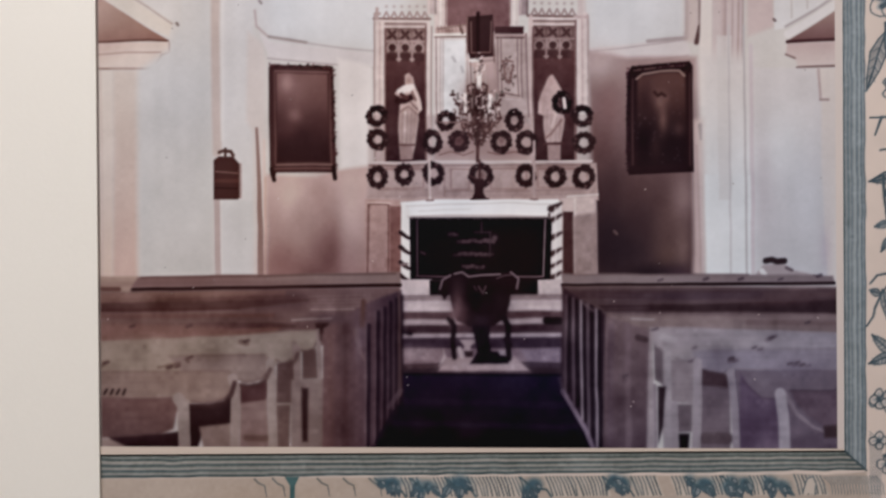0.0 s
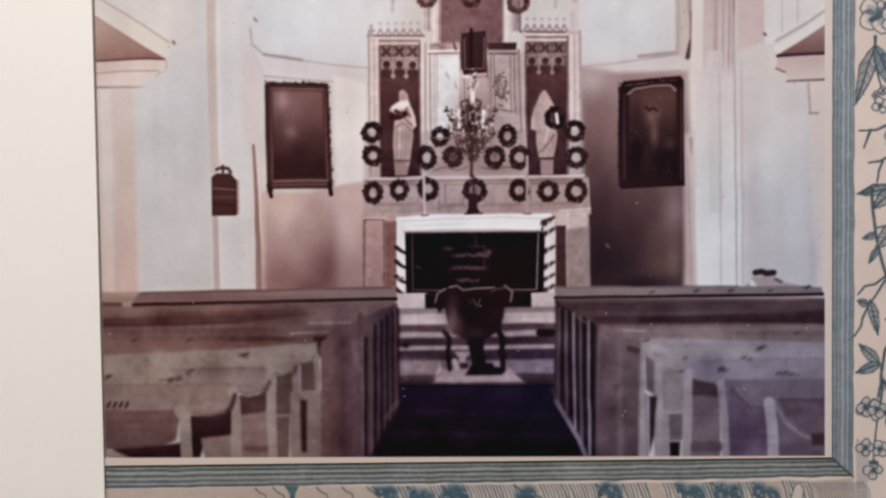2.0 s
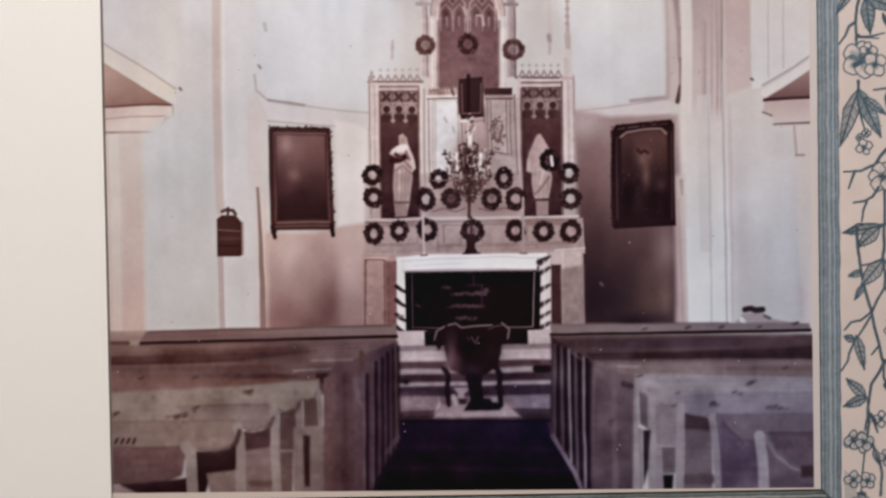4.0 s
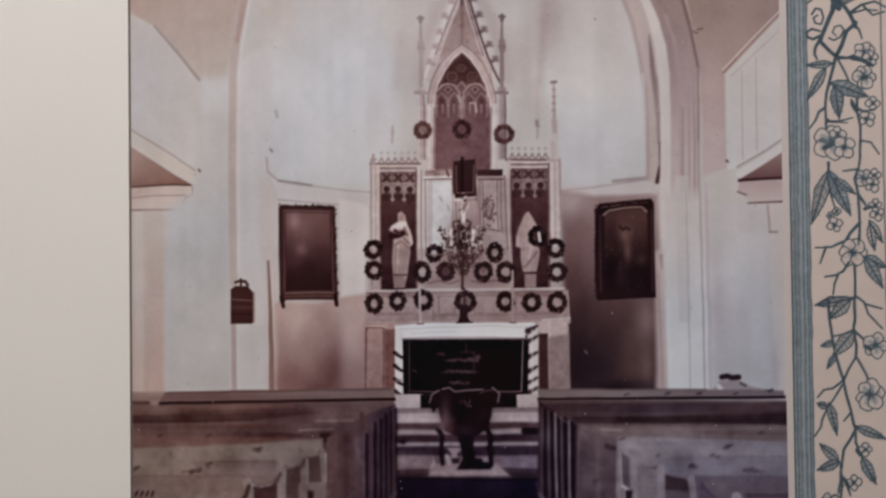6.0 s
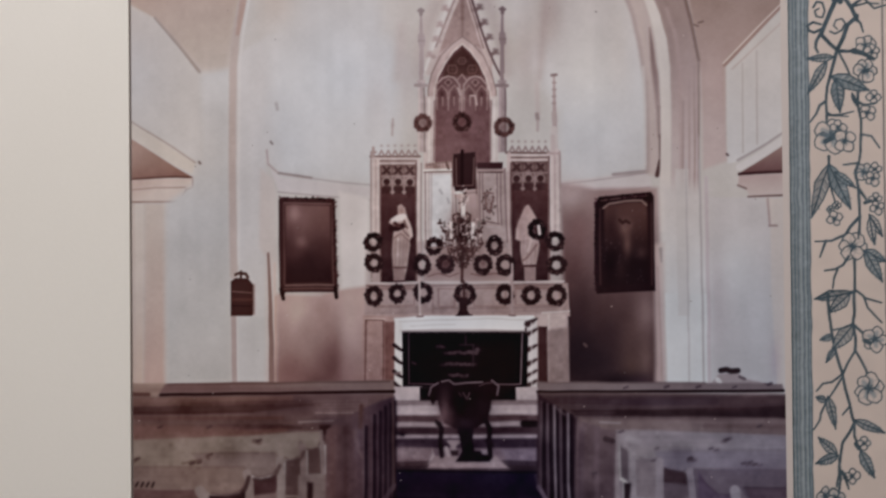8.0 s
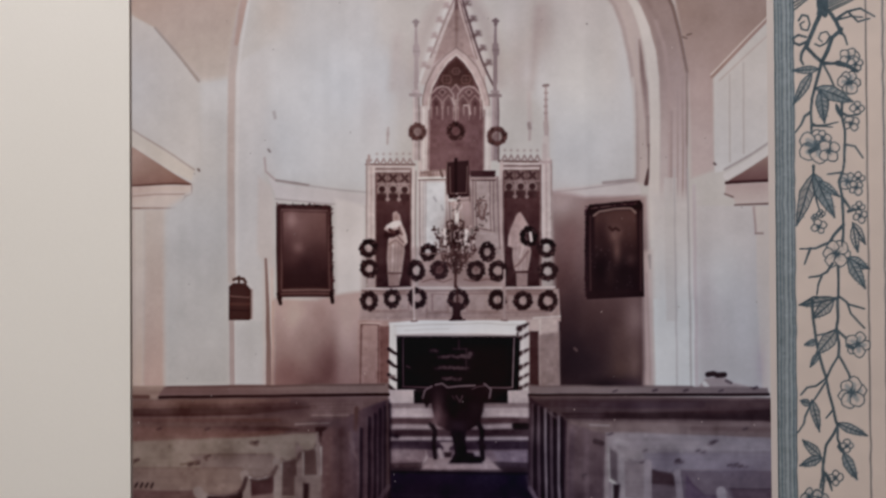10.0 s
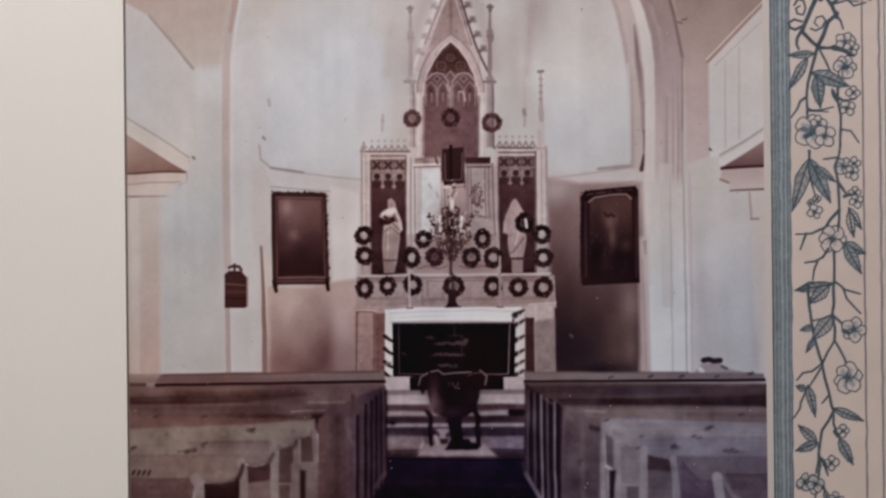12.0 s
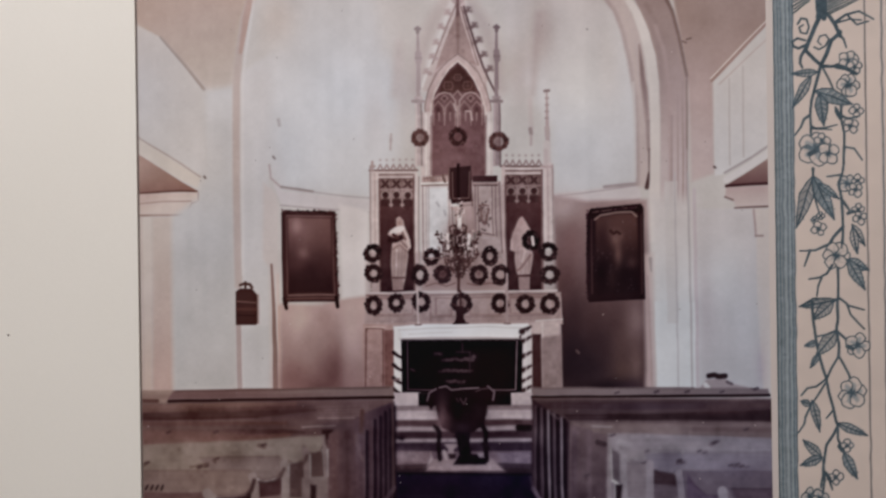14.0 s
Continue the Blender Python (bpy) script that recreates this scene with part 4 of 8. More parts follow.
stroke([(71.8, 110.2), (74.7, 104.1), (76.9, 95.2), (78.3, 88), (79.6, 80.7)], 1.1, (112, 94, 90), 1.2, end=0.8, alpha=0.8)
stroke([(79.6, 80.7), (79.7, 68.3), (79.4, 54.4)], 0.7, (136, 118, 115), 0.8, alpha=0.8)
stroke([(79.4, 54.4), (78.3, -22.4)], 0.7, (158, 145, 144), 0.7)
stroke([(78.1, 78.4), (78.1, 54.4), (77.6, 22.7)], 0.6, (156, 140, 138), 0.7)
stroke([(78.2, 93.2), (79.6, 92.6)], 0.6, (118, 100, 96), 0.5)
# gallery on the right
area([(89.2, 78.3), (111.3, 100.4), (112.9, 100.4), (112.2, 56.5), (93, 45.3), (89.1, 44.6)], (182, 175, 172), 0.6, to=(188, 184, 184), way=((101, 89.6), (96.6, 48.4)), part="printed_gallery:2")
stroke([(88.4, 78.7), (99.1, 89.6), (111.9, 102.8)], 1, (150, 128, 122), 0.4)
stroke([(88.1, 79.5), (99.1, 90.8), (111.4, 103.2)], 0.4, (196, 186, 180), 0.3)
stroke([(91.1, 77.5), (103, 88.5), (110.9, 95.7)], 0.5, (172, 160, 156), 0.5)
stroke([(94.7, 79.4), (94.6, 48.4)], 0.4, (168, 160, 157), 0.5)
stroke([(99.6, 83.7), (99.5, 51.3)], 0.5, (170, 162, 160), 0.5)
stroke([(92.6, 45.7), (102.4, 51.1), (112.2, 57.6)], 0.8, (158, 150, 150), 0.5)
stroke([(93.4, 43.4), (102.4, 48.7), (112.2, 54.9)], 2.5, (190, 184, 183), 0.5)
area([(93.4, 41.4), (99.6, 45.1), (112.1, 52.9), (112, 41.4)], (142, 120, 116), 0.4, to=(104, 80, 80), way=((104.3, 49.9), (105, 41.7)), part="printed_gallery:2")
stroke([(93.2, 41), (102.3, 41.5), (112, 41.8)], 1, (74, 52, 54), 0.3)
area([(93.2, 40.4), (112, 41.2), (111.8, 33.2), (96.7, 33), (96, 35.1), (94.8, 35.9), (92.7, 37.1)], (166, 150, 147), 0.5, to=(180, 168, 165), way=((102.3, 40.1), (102.2, 33.7)), part="printed_gallery:2")
stroke([(96.3, 33), (102.2, 33.3), (111.9, 33.6)], 0.7, (116, 98, 96), 0.3)
stroke([(92.7, 37.1), (95.6, 35.9)], 0.6, (120, 102, 100), 0.3)
area([(80, 32.9), (111.8, 32.6), (110.9, -31.9), (80.9, -32.5)], (180, 174, 174), 1.3, to=(172, 167, 168), way=((94.3, 26.9), (93.5, -31.5)))
area([(102.2, 32.7), (111.8, 32.6), (110.8, -33.5), (105.4, -33.5), (103.6, -0.4), (103.6, 22.5)], (184, 174, 170), 0.9)
stroke([(102.9, 32.3), (103.4, 22.9)], 0.8, (160, 146, 144), 0.5)
stroke([(103.2, 22.9), (105.9, 22.9)], 0.6, (140, 124, 122), 0.4)
cloud(92.1, 9.4, 8.2, 12.3, (184, 182, 183), 0.6)
cloud(84.2, -4.2, 4.1, 18.4, (170, 160, 162), 0.5)
cloud(99.6, -8.2, 6.1, 18.4, (182, 178, 180), 0.6)
cloud(104.8, -23.8, 2, 8.2, (160, 148, 154), 0.5)
stroke([(89, 47.9), (89.4, 47.5)], 0.8, (110, 96, 96), 0.3)
stroke([(44.2, 98.2), (44.4, 98)], 0.4, (120, 112, 112), 0.3)
stroke([(79.7, 93.8), (81.3, 94.2)], 0.6, (116, 98, 94), 0.4)
# shadowed wall and painting on the right
area([(31, 38.1), (43.6, 36.1), (65.1, 36.3), (66, 14.7), (66.8, -32.2), (33.2, -32.2), (33, -6.7), (32.3, 5.1)], (150, 129, 127), 2.5, to=(78, 59, 60), way=((49.5, 38.4), (41.3, -6.8)))
cloud(34.7, 34.2, 6, 6, (172, 157, 155), 0.8)
cloud(37.6, 20.8, 5, 9, (112, 87, 86), 0.8)
cloud(35.9, 9, 4, 9, (92, 69, 69), 0.8)
cloud(38.3, -6.7, 6, 12, (66, 48, 51), 0.85)
cloud(43.1, -22.4, 13, 10, (44, 33, 41), 0.85)
cloud(37.2, -22.4, 6, 12, (46, 34, 41), 0.8)
cloud(54.9, -14.6, 7, 12, (94, 73, 70), 0.75)
cloud(49.1, -6.8, 7, 6, (84, 64, 64), 0.7)
cloud(60.8, -6.8, 4, 8, (140, 118, 114), 0.7)
cloud(55.7, -25.4, 4, 6, (92, 71, 66), 0.6)
cloud(60.6, -22.5, 3, 9, (122, 100, 95), 0.6)
cloud(47.1, -14.6, 6, 8, (62, 46, 50), 0.7)
cloud(50.8, -30.2, 10, 3, (40, 29, 36), 0.8)
cloud(58.6, -30.6, 5, 2.4, (70, 54, 62), 0.6)
stroke([(39.2, -17.7), (40, -18.5)], 0.8, (96, 78, 78), 0.6)
area([(63.5, 16.7), (67.6, 17.4), (67.3, -32.2), (63.6, -32.2)], (164, 144, 140), 2.4)
stroke([(66, 15.1), (66.2, 10.8)], 1.3, (112, 96, 94), 0.6, end=0.6)
stroke([(64.8, 8.8), (66, -30.3)], 0.6, (148, 126, 122), 0.8)
area([(43.5, 31.4), (44.7, 33.3), (53.3, 34), (62.7, 35), (63.7, 33.6), (63.7, 16.7), (64, 0.6), (55, 0.3), (43.7, -0.3), (42.9, 7), (43.2, 18.8)], (46, 29, 33), 0.6, part="printed_painting:2")
area([(46.6, 30.2), (53.7, 31.3), (61.3, 31.6), (61.8, 14.7), (61.6, 3.4), (46.4, 2.6)], (84, 62, 60), 1.6, to=(42, 27, 31), way=((53.7, 27.6), (53.5, 10.8)))
cloud(53.4, 22.6, 2, 3, (124, 100, 95), 0.7)
cloud(54.4, 16.7, 1.6, 5, (116, 92, 87), 0.65)
cloud(55.6, 23.6, 1.4, 2, (110, 87, 83), 0.6)
cloud(51.3, 24.6, 1.6, 3, (100, 77, 74), 0.6)
cloud(58.1, 24.6, 3, 5, (78, 56, 55), 0.6)
cloud(49.3, 22.7, 3, 7, (52, 33, 36), 0.6)
cloud(59.4, 13.8, 1.8, 2.2, (88, 68, 68), 0.6)
cloud(49.2, 10.9, 4, 5, (30, 17, 23), 0.7)
cloud(57, 8.9, 4, 4, (36, 22, 27), 0.6)
cloud(52.1, 8.9, 2, 5, (66, 47, 48), 0.5)
stroke([(46.2, 29.4), (48.2, 30.9), (53.7, 31.7), (59.6, 32), (61.1, 30.5)], 0.6, (136, 116, 111), 0.6)
stroke([(51.9, 25.4), (53, 24.2), (54, 25), (55.2, 24.2)], 0.9, (60, 40, 40), 0.6)
specks(53.2, 15.8, 8.5, 13, 40, (86, 70, 76))
stroke([(45.5, 32.1), (61.9, 33.8)], 0.5, (100, 80, 78), 0.5)
stroke([(45.1, 29.4), (44.9, 3)], 0.6, (70, 50, 52), 0.5)
stroke([(62.7, 31.2), (62.8, 2.6)], 0.5, (72, 52, 53), 0.5)
garland([(43.5, 1.1), (43.7, 32.5), (63.1, 34.2)], (38, 23, 28))
area([(66.1, 37), (82.8, 36.8), (81.9, -32.2), (67.9, -31.7), (67.1, -7.9), (65.8, 15.5)], (187, 180, 179), 8.2, to=(194, 192, 192), way=((75, 34.9), (74.4, -8)), part="printed_pillar:2")
area([(67.2, -0.2), (82.3, -0.3), (81.9, -32.2), (67.9, -31.7)], (192, 190, 190), 0.7, part="printed_pillar:2")
area([(71.2, 42.8), (75.9, 42.8), (75.6, -8), (71.7, -8)], (184, 178, 177), 0.7, alpha=0.7)
stroke([(74.9, 46), (75.3, -31.3)], 0.5, (172, 166, 167), 0.4)
stroke([(79.6, 46), (80.3, -31.8)], 0.7, (166, 160, 160), 0.4)
stroke([(81.8, 40), (82.3, -32.2)], 1.2, (178, 168, 170), 0.6)
area([(85.4, -28.3), (91.6, -27.6), (94.7, -29.9), (100.3, -31.1), (104.7, -32.3), (105.4, -34), (79.9, -33.3), (82.3, -31.8)], (152, 138, 138), 0.7)
stroke([(86.2, -26.9), (88.1, -26.6), (89.7, -27.2), (92, -27)], 1.8, (66, 52, 54), 0.7)
stroke([(85, -29.9), (85.8, -31)], 1.6, (186, 180, 180), 0.5)
stroke([(92.6, -29.1), (94.3, -29.9)], 1, (110, 96, 98), 0.4)
stroke([(101.2, -31.7), (104.7, -33.1)], 1, (96, 80, 84), 0.4)
# the altarpiece: gable, niche and tracery
stroke([(-27.2, 55.7), (-26.9, 61.3)], 0.7, (168, 156, 154), 0.6)
cloud(-27, 59.1, 0.7, 1.2, (160, 148, 146), 0.6)
area([(-32.5, 111.9), (29.7, 110.9), (27.4, 91.1), (17.4, 81.2), (-20.6, 81.7), (-30.6, 92)], (180, 169, 162), 9, alpha=0.45)
stroke([(-5.9, 109.9), (-11.2, 101.8), (-15.3, 91.8), (-17.4, 77.7)], 4.5, (164, 149, 145), 5, alpha=0.5)
stroke([(1.3, 109.7), (6.8, 101.5), (10.3, 91.4), (12.5, 77.3)], 4.5, (160, 146, 143), 5, alpha=0.5)
stroke([(27.2, 103.2), (25.8, 91.2), (24.4, 75.1)], 3.5, (166, 153, 150), 4, end=1.5, alpha=0.6)
stroke([(-23.7, 93.9), (-25.4, 75.8)], 3, (172, 160, 157), 4, alpha=0.5)
area([(-4.7, 110.7), (0.1, 110.6), (5.2, 97.5), (10.4, 83.3), (12.3, 75.2), (8.3, 75.3), (-13.6, 75.6), (-16.2, 76.6), (-14.1, 87.7), (-10, 98.8)], (186, 176, 173), 1.6, alpha=0.8)
area([(-3.3, 108.2), (-0.7, 108.2), (2.8, 97.6), (7.4, 83.4), (8.5, 72.3), (8, 44.9), (-14.1, 45.1), (-13.9, 72.6), (-12.6, 82.6), (-8.1, 95.7)], (168, 150, 146), 0.7, part="printed_altarpiece")
area([(-2.3, 107.4), (0.8, 97.2), (4.6, 85.4), (1.9, 86.9), (-2.5, 90), (-7.7, 86.4), (-11.4, 84), (-10.1, 87.7), (-6.4, 96.7)], (140, 118, 113), 0.9, to=(156, 134, 129), way=((-2.3, 106.8), (-2.5, 87.5)))
stroke([(-2.3, 106.6), (-2.5, 90)], 1.6, (118, 96, 92), 1.2, end=0.5, alpha=0.7)
stroke([(-2.7, 107.8), (-4.8, 102.5), (-7.7, 95.3), (-11.3, 86.1), (-14.2, 77.6)], 2, (178, 164, 160), 0.6)
stroke([(-3.1, 107.4), (-5.6, 101.7), (-8.5, 94.5), (-11.9, 86.5)], 0.4, (132, 112, 108), 0.4)
stroke([(-0.9, 107.8), (0.8, 101.2), (3.1, 93.1), (5.8, 85.4), (7.4, 80.9)], 2.6, (176, 160, 156), 0.5)
stroke([(-0.1, 106.9), (1.6, 100.8), (3.9, 93.1), (6.6, 85.4), (9, 80.1), (10.9, 76.1)], 0.7, (98, 80, 80), 0.4)
stroke([(-1.1, 106.9), (0.4, 101.2), (2.7, 93.1), (5, 85.8)], 0.4, (124, 102, 98), 0.4)
stroke([(-6.4, 103.4), (-9.3, 96.1), (-12.5, 87.7), (-15.4, 78.6)], 1, (196, 188, 184), 0.8, alpha=0.7)
stroke([(-4.7, 110.5), (-2.3, 109.6), (0.1, 110.4)], 1.5, (152, 134, 130), 0.6)
stroke([(-3.9, 109.4), (-2.3, 107.8), (-0.7, 109.4)], 1.6, (160, 142, 138), 0.6)
stroke([(-2.3, 109.8), (-2.4, 104.1)], 1.2, (112, 90, 88), 0.8)
crocket(-6, 105, -1, (158, 140, 136))
crocket(-8.4, 100, -1, (158, 140, 136))
crocket(-10.3, 94.3, -1, (158, 140, 136))
crocket(-11.9, 89.1, -1, (158, 140, 136))
crocket(-14, 83.7, -1, (158, 140, 136))
crocket(1.6, 105.7, 1, (110, 91, 90))
crocket(3.6, 100.2, 1, (110, 91, 90))
crocket(5.3, 94.9, 1, (110, 91, 90))
crocket(7.1, 89.6, 1, (110, 91, 90))
crocket(9.2, 84.3, 1, (110, 91, 90))
area([(-12.3, 44.3), (-12.1, 69.9), (-11.5, 74), (-10, 79), (-7.2, 83.6), (-2.5, 87.5), (1.8, 83.6), (4.6, 79), (6.3, 74.1), (7.1, 69.7), (7, 44.1)], (96, 70, 70), 0.6, to=(110, 85, 86), way=((-2.5, 85.5), (-2.9, 51.4)), part="printed_altarpiece")
area([(-2.5, 86.1), (1, 82.9), (3.4, 78.8), (4.1, 76.2), (-9.4, 75.9), (-8.6, 79), (-6.2, 83)], (76, 52, 48), 1.6)
cloud(-2.8, 58.4, 6, 7, (108, 82, 84), 0.5)
cloud(-1, 81.1, 3, 3, (64, 42, 40), 0.6)
stroke([(-13.7, 65.5), (-13.5, 71.2), (-12.2, 76.8), (-9.4, 82.4), (-6.1, 86.2), (-2.5, 88.8), (1.1, 86.1), (4.2, 82), (6.9, 76.5), (8.3, 70.9), (8.4, 65.3)], 1.9, (172, 154, 150), 0.5)
stroke([(-12.5, 65.5), (-12.3, 70.8), (-11, 76), (-8.6, 80.8), (-5.8, 84.8), (-2.5, 87.5), (0.6, 84.7), (3.4, 80.6), (5.7, 75.7), (7.1, 70.5), (7.2, 65.3)], 0.6, (190, 176, 171), 0.4)
stroke([(-14.5, 67.6), (-14.5, 71.2), (-13.2, 77.2), (-10.2, 83.2), (-6.5, 87.2), (-2.5, 90), (1.5, 87.1), (5, 83), (7.7, 76.9), (9.3, 70.9), (9.2, 67.3)], 0.4, (134, 114, 110), 0.4)
stroke([(-11.7, 68.3), (-11.5, 70.7), (-9.7, 72.9), (-7.9, 70.7), (-7.7, 68.3)], 0.45, (146, 123, 119), 0.4, alpha=0.85)
cloud(-9.7, 69.9, 0.9, 1.2, (70, 46, 46), 0.75)
stroke([(-7.3, 68.3), (-7.1, 70.7), (-5.3, 72.9), (-3.5, 70.6), (-3.3, 68.2)], 0.45, (146, 123, 119), 0.4, alpha=0.85)
cloud(-5.3, 69.9, 0.9, 1.2, (70, 46, 46), 0.75)
stroke([(-11.7, 69.9), (-11.5, 73.2), (-9.4, 75.5), (-7.4, 76.1), (-5.4, 75.5), (-3.5, 73), (-3.3, 69.8)], 0.6, (156, 134, 130), 0.4)
stroke([(-8.7, 73.9), (-7.4, 75.1), (-6.3, 73.9), (-7.5, 72.7), (-8.7, 73.9)], 0.45, (146, 123, 119), 0.4)
cloud(-7.5, 73.9, 0.8, 0.8, (70, 46, 46), 0.8)
stroke([(-11.5, 68.7), (-11.5, 64.3)], 0.5, (158, 137, 133), 0.4, end=0.3, alpha=0.85)
stroke([(-9.5, 68.7), (-9.5, 65.9)], 0.5, (158, 137, 133), 0.4, end=0.3, alpha=0.85)
stroke([(-7.5, 68.7), (-7.5, 64.3)], 0.5, (158, 137, 133), 0.4, end=0.3, alpha=0.85)
stroke([(-5.5, 68.7), (-5.5, 65.8)], 0.5, (158, 137, 133), 0.4, end=0.3, alpha=0.85)
stroke([(-3.5, 68.6), (-3.6, 64.2)], 0.5, (158, 137, 133), 0.4, end=0.3, alpha=0.85)
stroke([(-2.1, 68.2), (-1.9, 70.6), (-0.1, 72.8), (1.7, 70.6), (1.9, 68.2)], 0.45, (146, 123, 119), 0.4, alpha=0.85)
cloud(-0.1, 69.8, 0.9, 1.2, (70, 46, 46), 0.75)
stroke([(2.3, 68.1), (2.5, 70.6), (4.3, 72.7), (6.1, 70.5), (6.3, 68.1)], 0.45, (146, 123, 119), 0.4, alpha=0.85)
cloud(4.3, 69.7, 0.9, 1.2, (70, 46, 46), 0.75)
stroke([(-2.1, 69.8), (-1.9, 73), (0.1, 75.4), (2.1, 76), (4.1, 75.4), (6.1, 72.9), (6.3, 69.7)], 0.6, (156, 134, 130), 0.4)
stroke([(0.9, 73.8), (2.1, 75), (3.3, 73.8), (2.1, 72.6), (0.9, 73.8)], 0.45, (146, 123, 119), 0.4)
cloud(2.1, 73.8, 0.8, 0.8, (70, 46, 46), 0.8)
stroke([(-1.9, 68.6), (-2, 64.2)], 0.5, (158, 137, 133), 0.4, end=0.3, alpha=0.85)
stroke([(0.1, 68.6), (0.1, 65.8)], 0.5, (158, 137, 133), 0.4, end=0.3, alpha=0.85)
stroke([(2.1, 68.6), (2, 64.1)], 0.5, (158, 137, 133), 0.4, end=0.3, alpha=0.85)
stroke([(4.1, 68.5), (4, 65.7)], 0.5, (158, 137, 133), 0.4, end=0.3, alpha=0.85)
stroke([(6.1, 68.5), (6, 64.1)], 0.5, (158, 137, 133), 0.4, end=0.3, alpha=0.85)
stroke([(-7.8, 78.5), (-7.1, 80), (-4.9, 80), (-4.2, 78.5), (-4.9, 77.1), (-7.1, 77.1), (-7.8, 78.5)], 0.4, (126, 101, 97), 0.5, alpha=0.55)
stroke([(-7.1, 78.5), (-4.9, 78.5)], 0.35, (112, 88, 84), 0.5, alpha=0.4)
stroke([(-6, 79.6), (-6, 77.4)], 0.35, (112, 88, 84), 0.5, alpha=0.4)
stroke([(-0.8, 78.4), (-0.1, 79.9), (2.1, 79.9), (2.8, 78.4), (2, 77), (-0.1, 77), (-0.8, 78.4)], 0.4, (126, 101, 97), 0.5, alpha=0.55)
stroke([(-0.1, 78.4), (2.1, 78.4)], 0.35, (112, 88, 84), 0.5, alpha=0.4)
stroke([(1, 79.5), (1, 77.3)], 0.35, (112, 88, 84), 0.5, alpha=0.4)
stroke([(-4, 81.5), (-3.4, 82.6), (-1.7, 82.6), (-1.2, 81.5), (-1.8, 80.4), (-3.4, 80.4), (-4, 81.5)], 0.4, (126, 101, 97), 0.5, alpha=0.55)
stroke([(-3.4, 81.5), (-1.7, 81.5)], 0.35, (112, 88, 84), 0.5, alpha=0.4)
stroke([(-2.6, 82.3), (-2.6, 80.6)], 0.35, (112, 88, 84), 0.5, alpha=0.4)
stroke([(-4.3, 74.7), (-2.6, 76.7), (-1.1, 74.6)], 0.5, (146, 123, 119), 0.4)
stroke([(-2.7, 71), (-2.8, 63.4)], 0.7, (162, 141, 137), 0.4, end=0.4)
stroke([(0.1, 69.2), (1.9, 69.2), (2.4, 66.1)], 0.5, (178, 160, 156), 0.4)
stroke([(-4.1, 71.8), (-3.3, 69.4)], 0.5, (178, 160, 156), 0.4)
cloud(-2.7, 71.8, 8, 6, (134, 112, 108), 0.3)
area([(-16.3, 69.2), (-12.3, 69.1), (-12.5, 45.5), (-16.3, 45.1)], (182, 168, 165), 0.6, part="printed_altarpiece")
area([(7.3, 68.9), (9.8, 68.9), (10, 44.8), (7.2, 45.3)], (184, 172, 169), 0.6, part="printed_altarpiece")
stroke([(-14.3, 68.4), (-14.3, 45.5)], 0.6, (196, 186, 183), 0.4)
stroke([(-12.5, 67.5), (-12.7, 46.5)], 0.5, (134, 112, 110), 0.4)
stroke([(8.6, 67.7), (8.6, 45.7)], 0.6, (196, 186, 183), 0.4)
stroke([(7.4, 67.3), (7.2, 46.3)], 0.5, (126, 104, 102), 0.4)
# pinnacles
stroke([(-16.9, 98.5), (-16.9, 93.2), (-16.8, 77.7)], 0.8, (160, 146, 144), 0.4, end=1.6)
stroke([(-17.7, 99.3), (-16.1, 99.3)], 1, (138, 124, 122), 0.5)
stroke([(-16.9, 99.7), (-16.9, 98.1)], 1.3, (140, 126, 124), 0.5)
stroke([(-16.9, 90.4), (-16.7, 87.5)], 2.2, (160, 146, 144), 0.8)
stroke([(-17.7, 88.8), (-15.9, 88.7)], 0.8, (152, 138, 136), 0.5)
stroke([(-17, 77.3), (-16.8, 74.8)], 1.4, (160, 146, 144), 0.5)
area([(-18, 74.9), (-15.6, 74.8), (-15.6, 49.5), (-18.2, 49.6)], (170, 156, 154), 0.7, part="printed_altarpiece")
stroke([(-18.9, 73.1), (-15.1, 73)], 1.2, (156, 142, 140), 0.5)
stroke([(-18.2, 74.5), (-15.6, 74.4)], 0.8, (174, 160, 158), 0.4)
stroke([(-15.9, 72), (-15.8, 49.9)], 0.6, (138, 124, 122), 0.5)
stroke([(-17.7, 72), (-17.8, 49.9)], 0.6, (190, 176, 174), 0.5)
stroke([(11.6, 98.6), (11.5, 93.4), (11.5, 77.3)], 0.8, (136, 120, 120), 0.4, end=1.6)
stroke([(10.8, 99.5), (12.4, 99.4)], 1, (114, 98, 98), 0.5)
stroke([(11.6, 99.9), (11.6, 98.2)], 1.3, (116, 100, 100), 0.5)
stroke([(11.5, 90.6), (11.7, 87.7)], 2.2, (136, 120, 120), 0.8)
stroke([(10.7, 89), (12.5, 88.9)], 0.8, (128, 112, 112), 0.5)
stroke([(11.3, 76.9), (11.5, 74.5)], 1.4, (136, 120, 120), 0.5)
area([(10.3, 74.5), (12.7, 74.4), (12.6, 49.2), (10, 49.2)], (146, 130, 130), 0.7, part="printed_altarpiece")
stroke([(9.5, 72.7), (13.3, 72.6)], 1.2, (132, 116, 116), 0.5)
stroke([(10.1, 74.1), (12.7, 74)], 0.8, (150, 134, 134), 0.4)
stroke([(12.5, 71.6), (12.4, 49.6)], 0.6, (114, 98, 98), 0.5)
stroke([(10.7, 71.7), (10.4, 49.6)], 0.6, (166, 150, 150), 0.5)
stroke([(29.4, 75.8), (29.5, 67), (29.6, 61), (29.7, 50)], 0.7, (164, 150, 149), 0.4, end=2.0)
stroke([(28.6, 76), (30.2, 76.2)], 1, (134, 120, 120), 0.4)
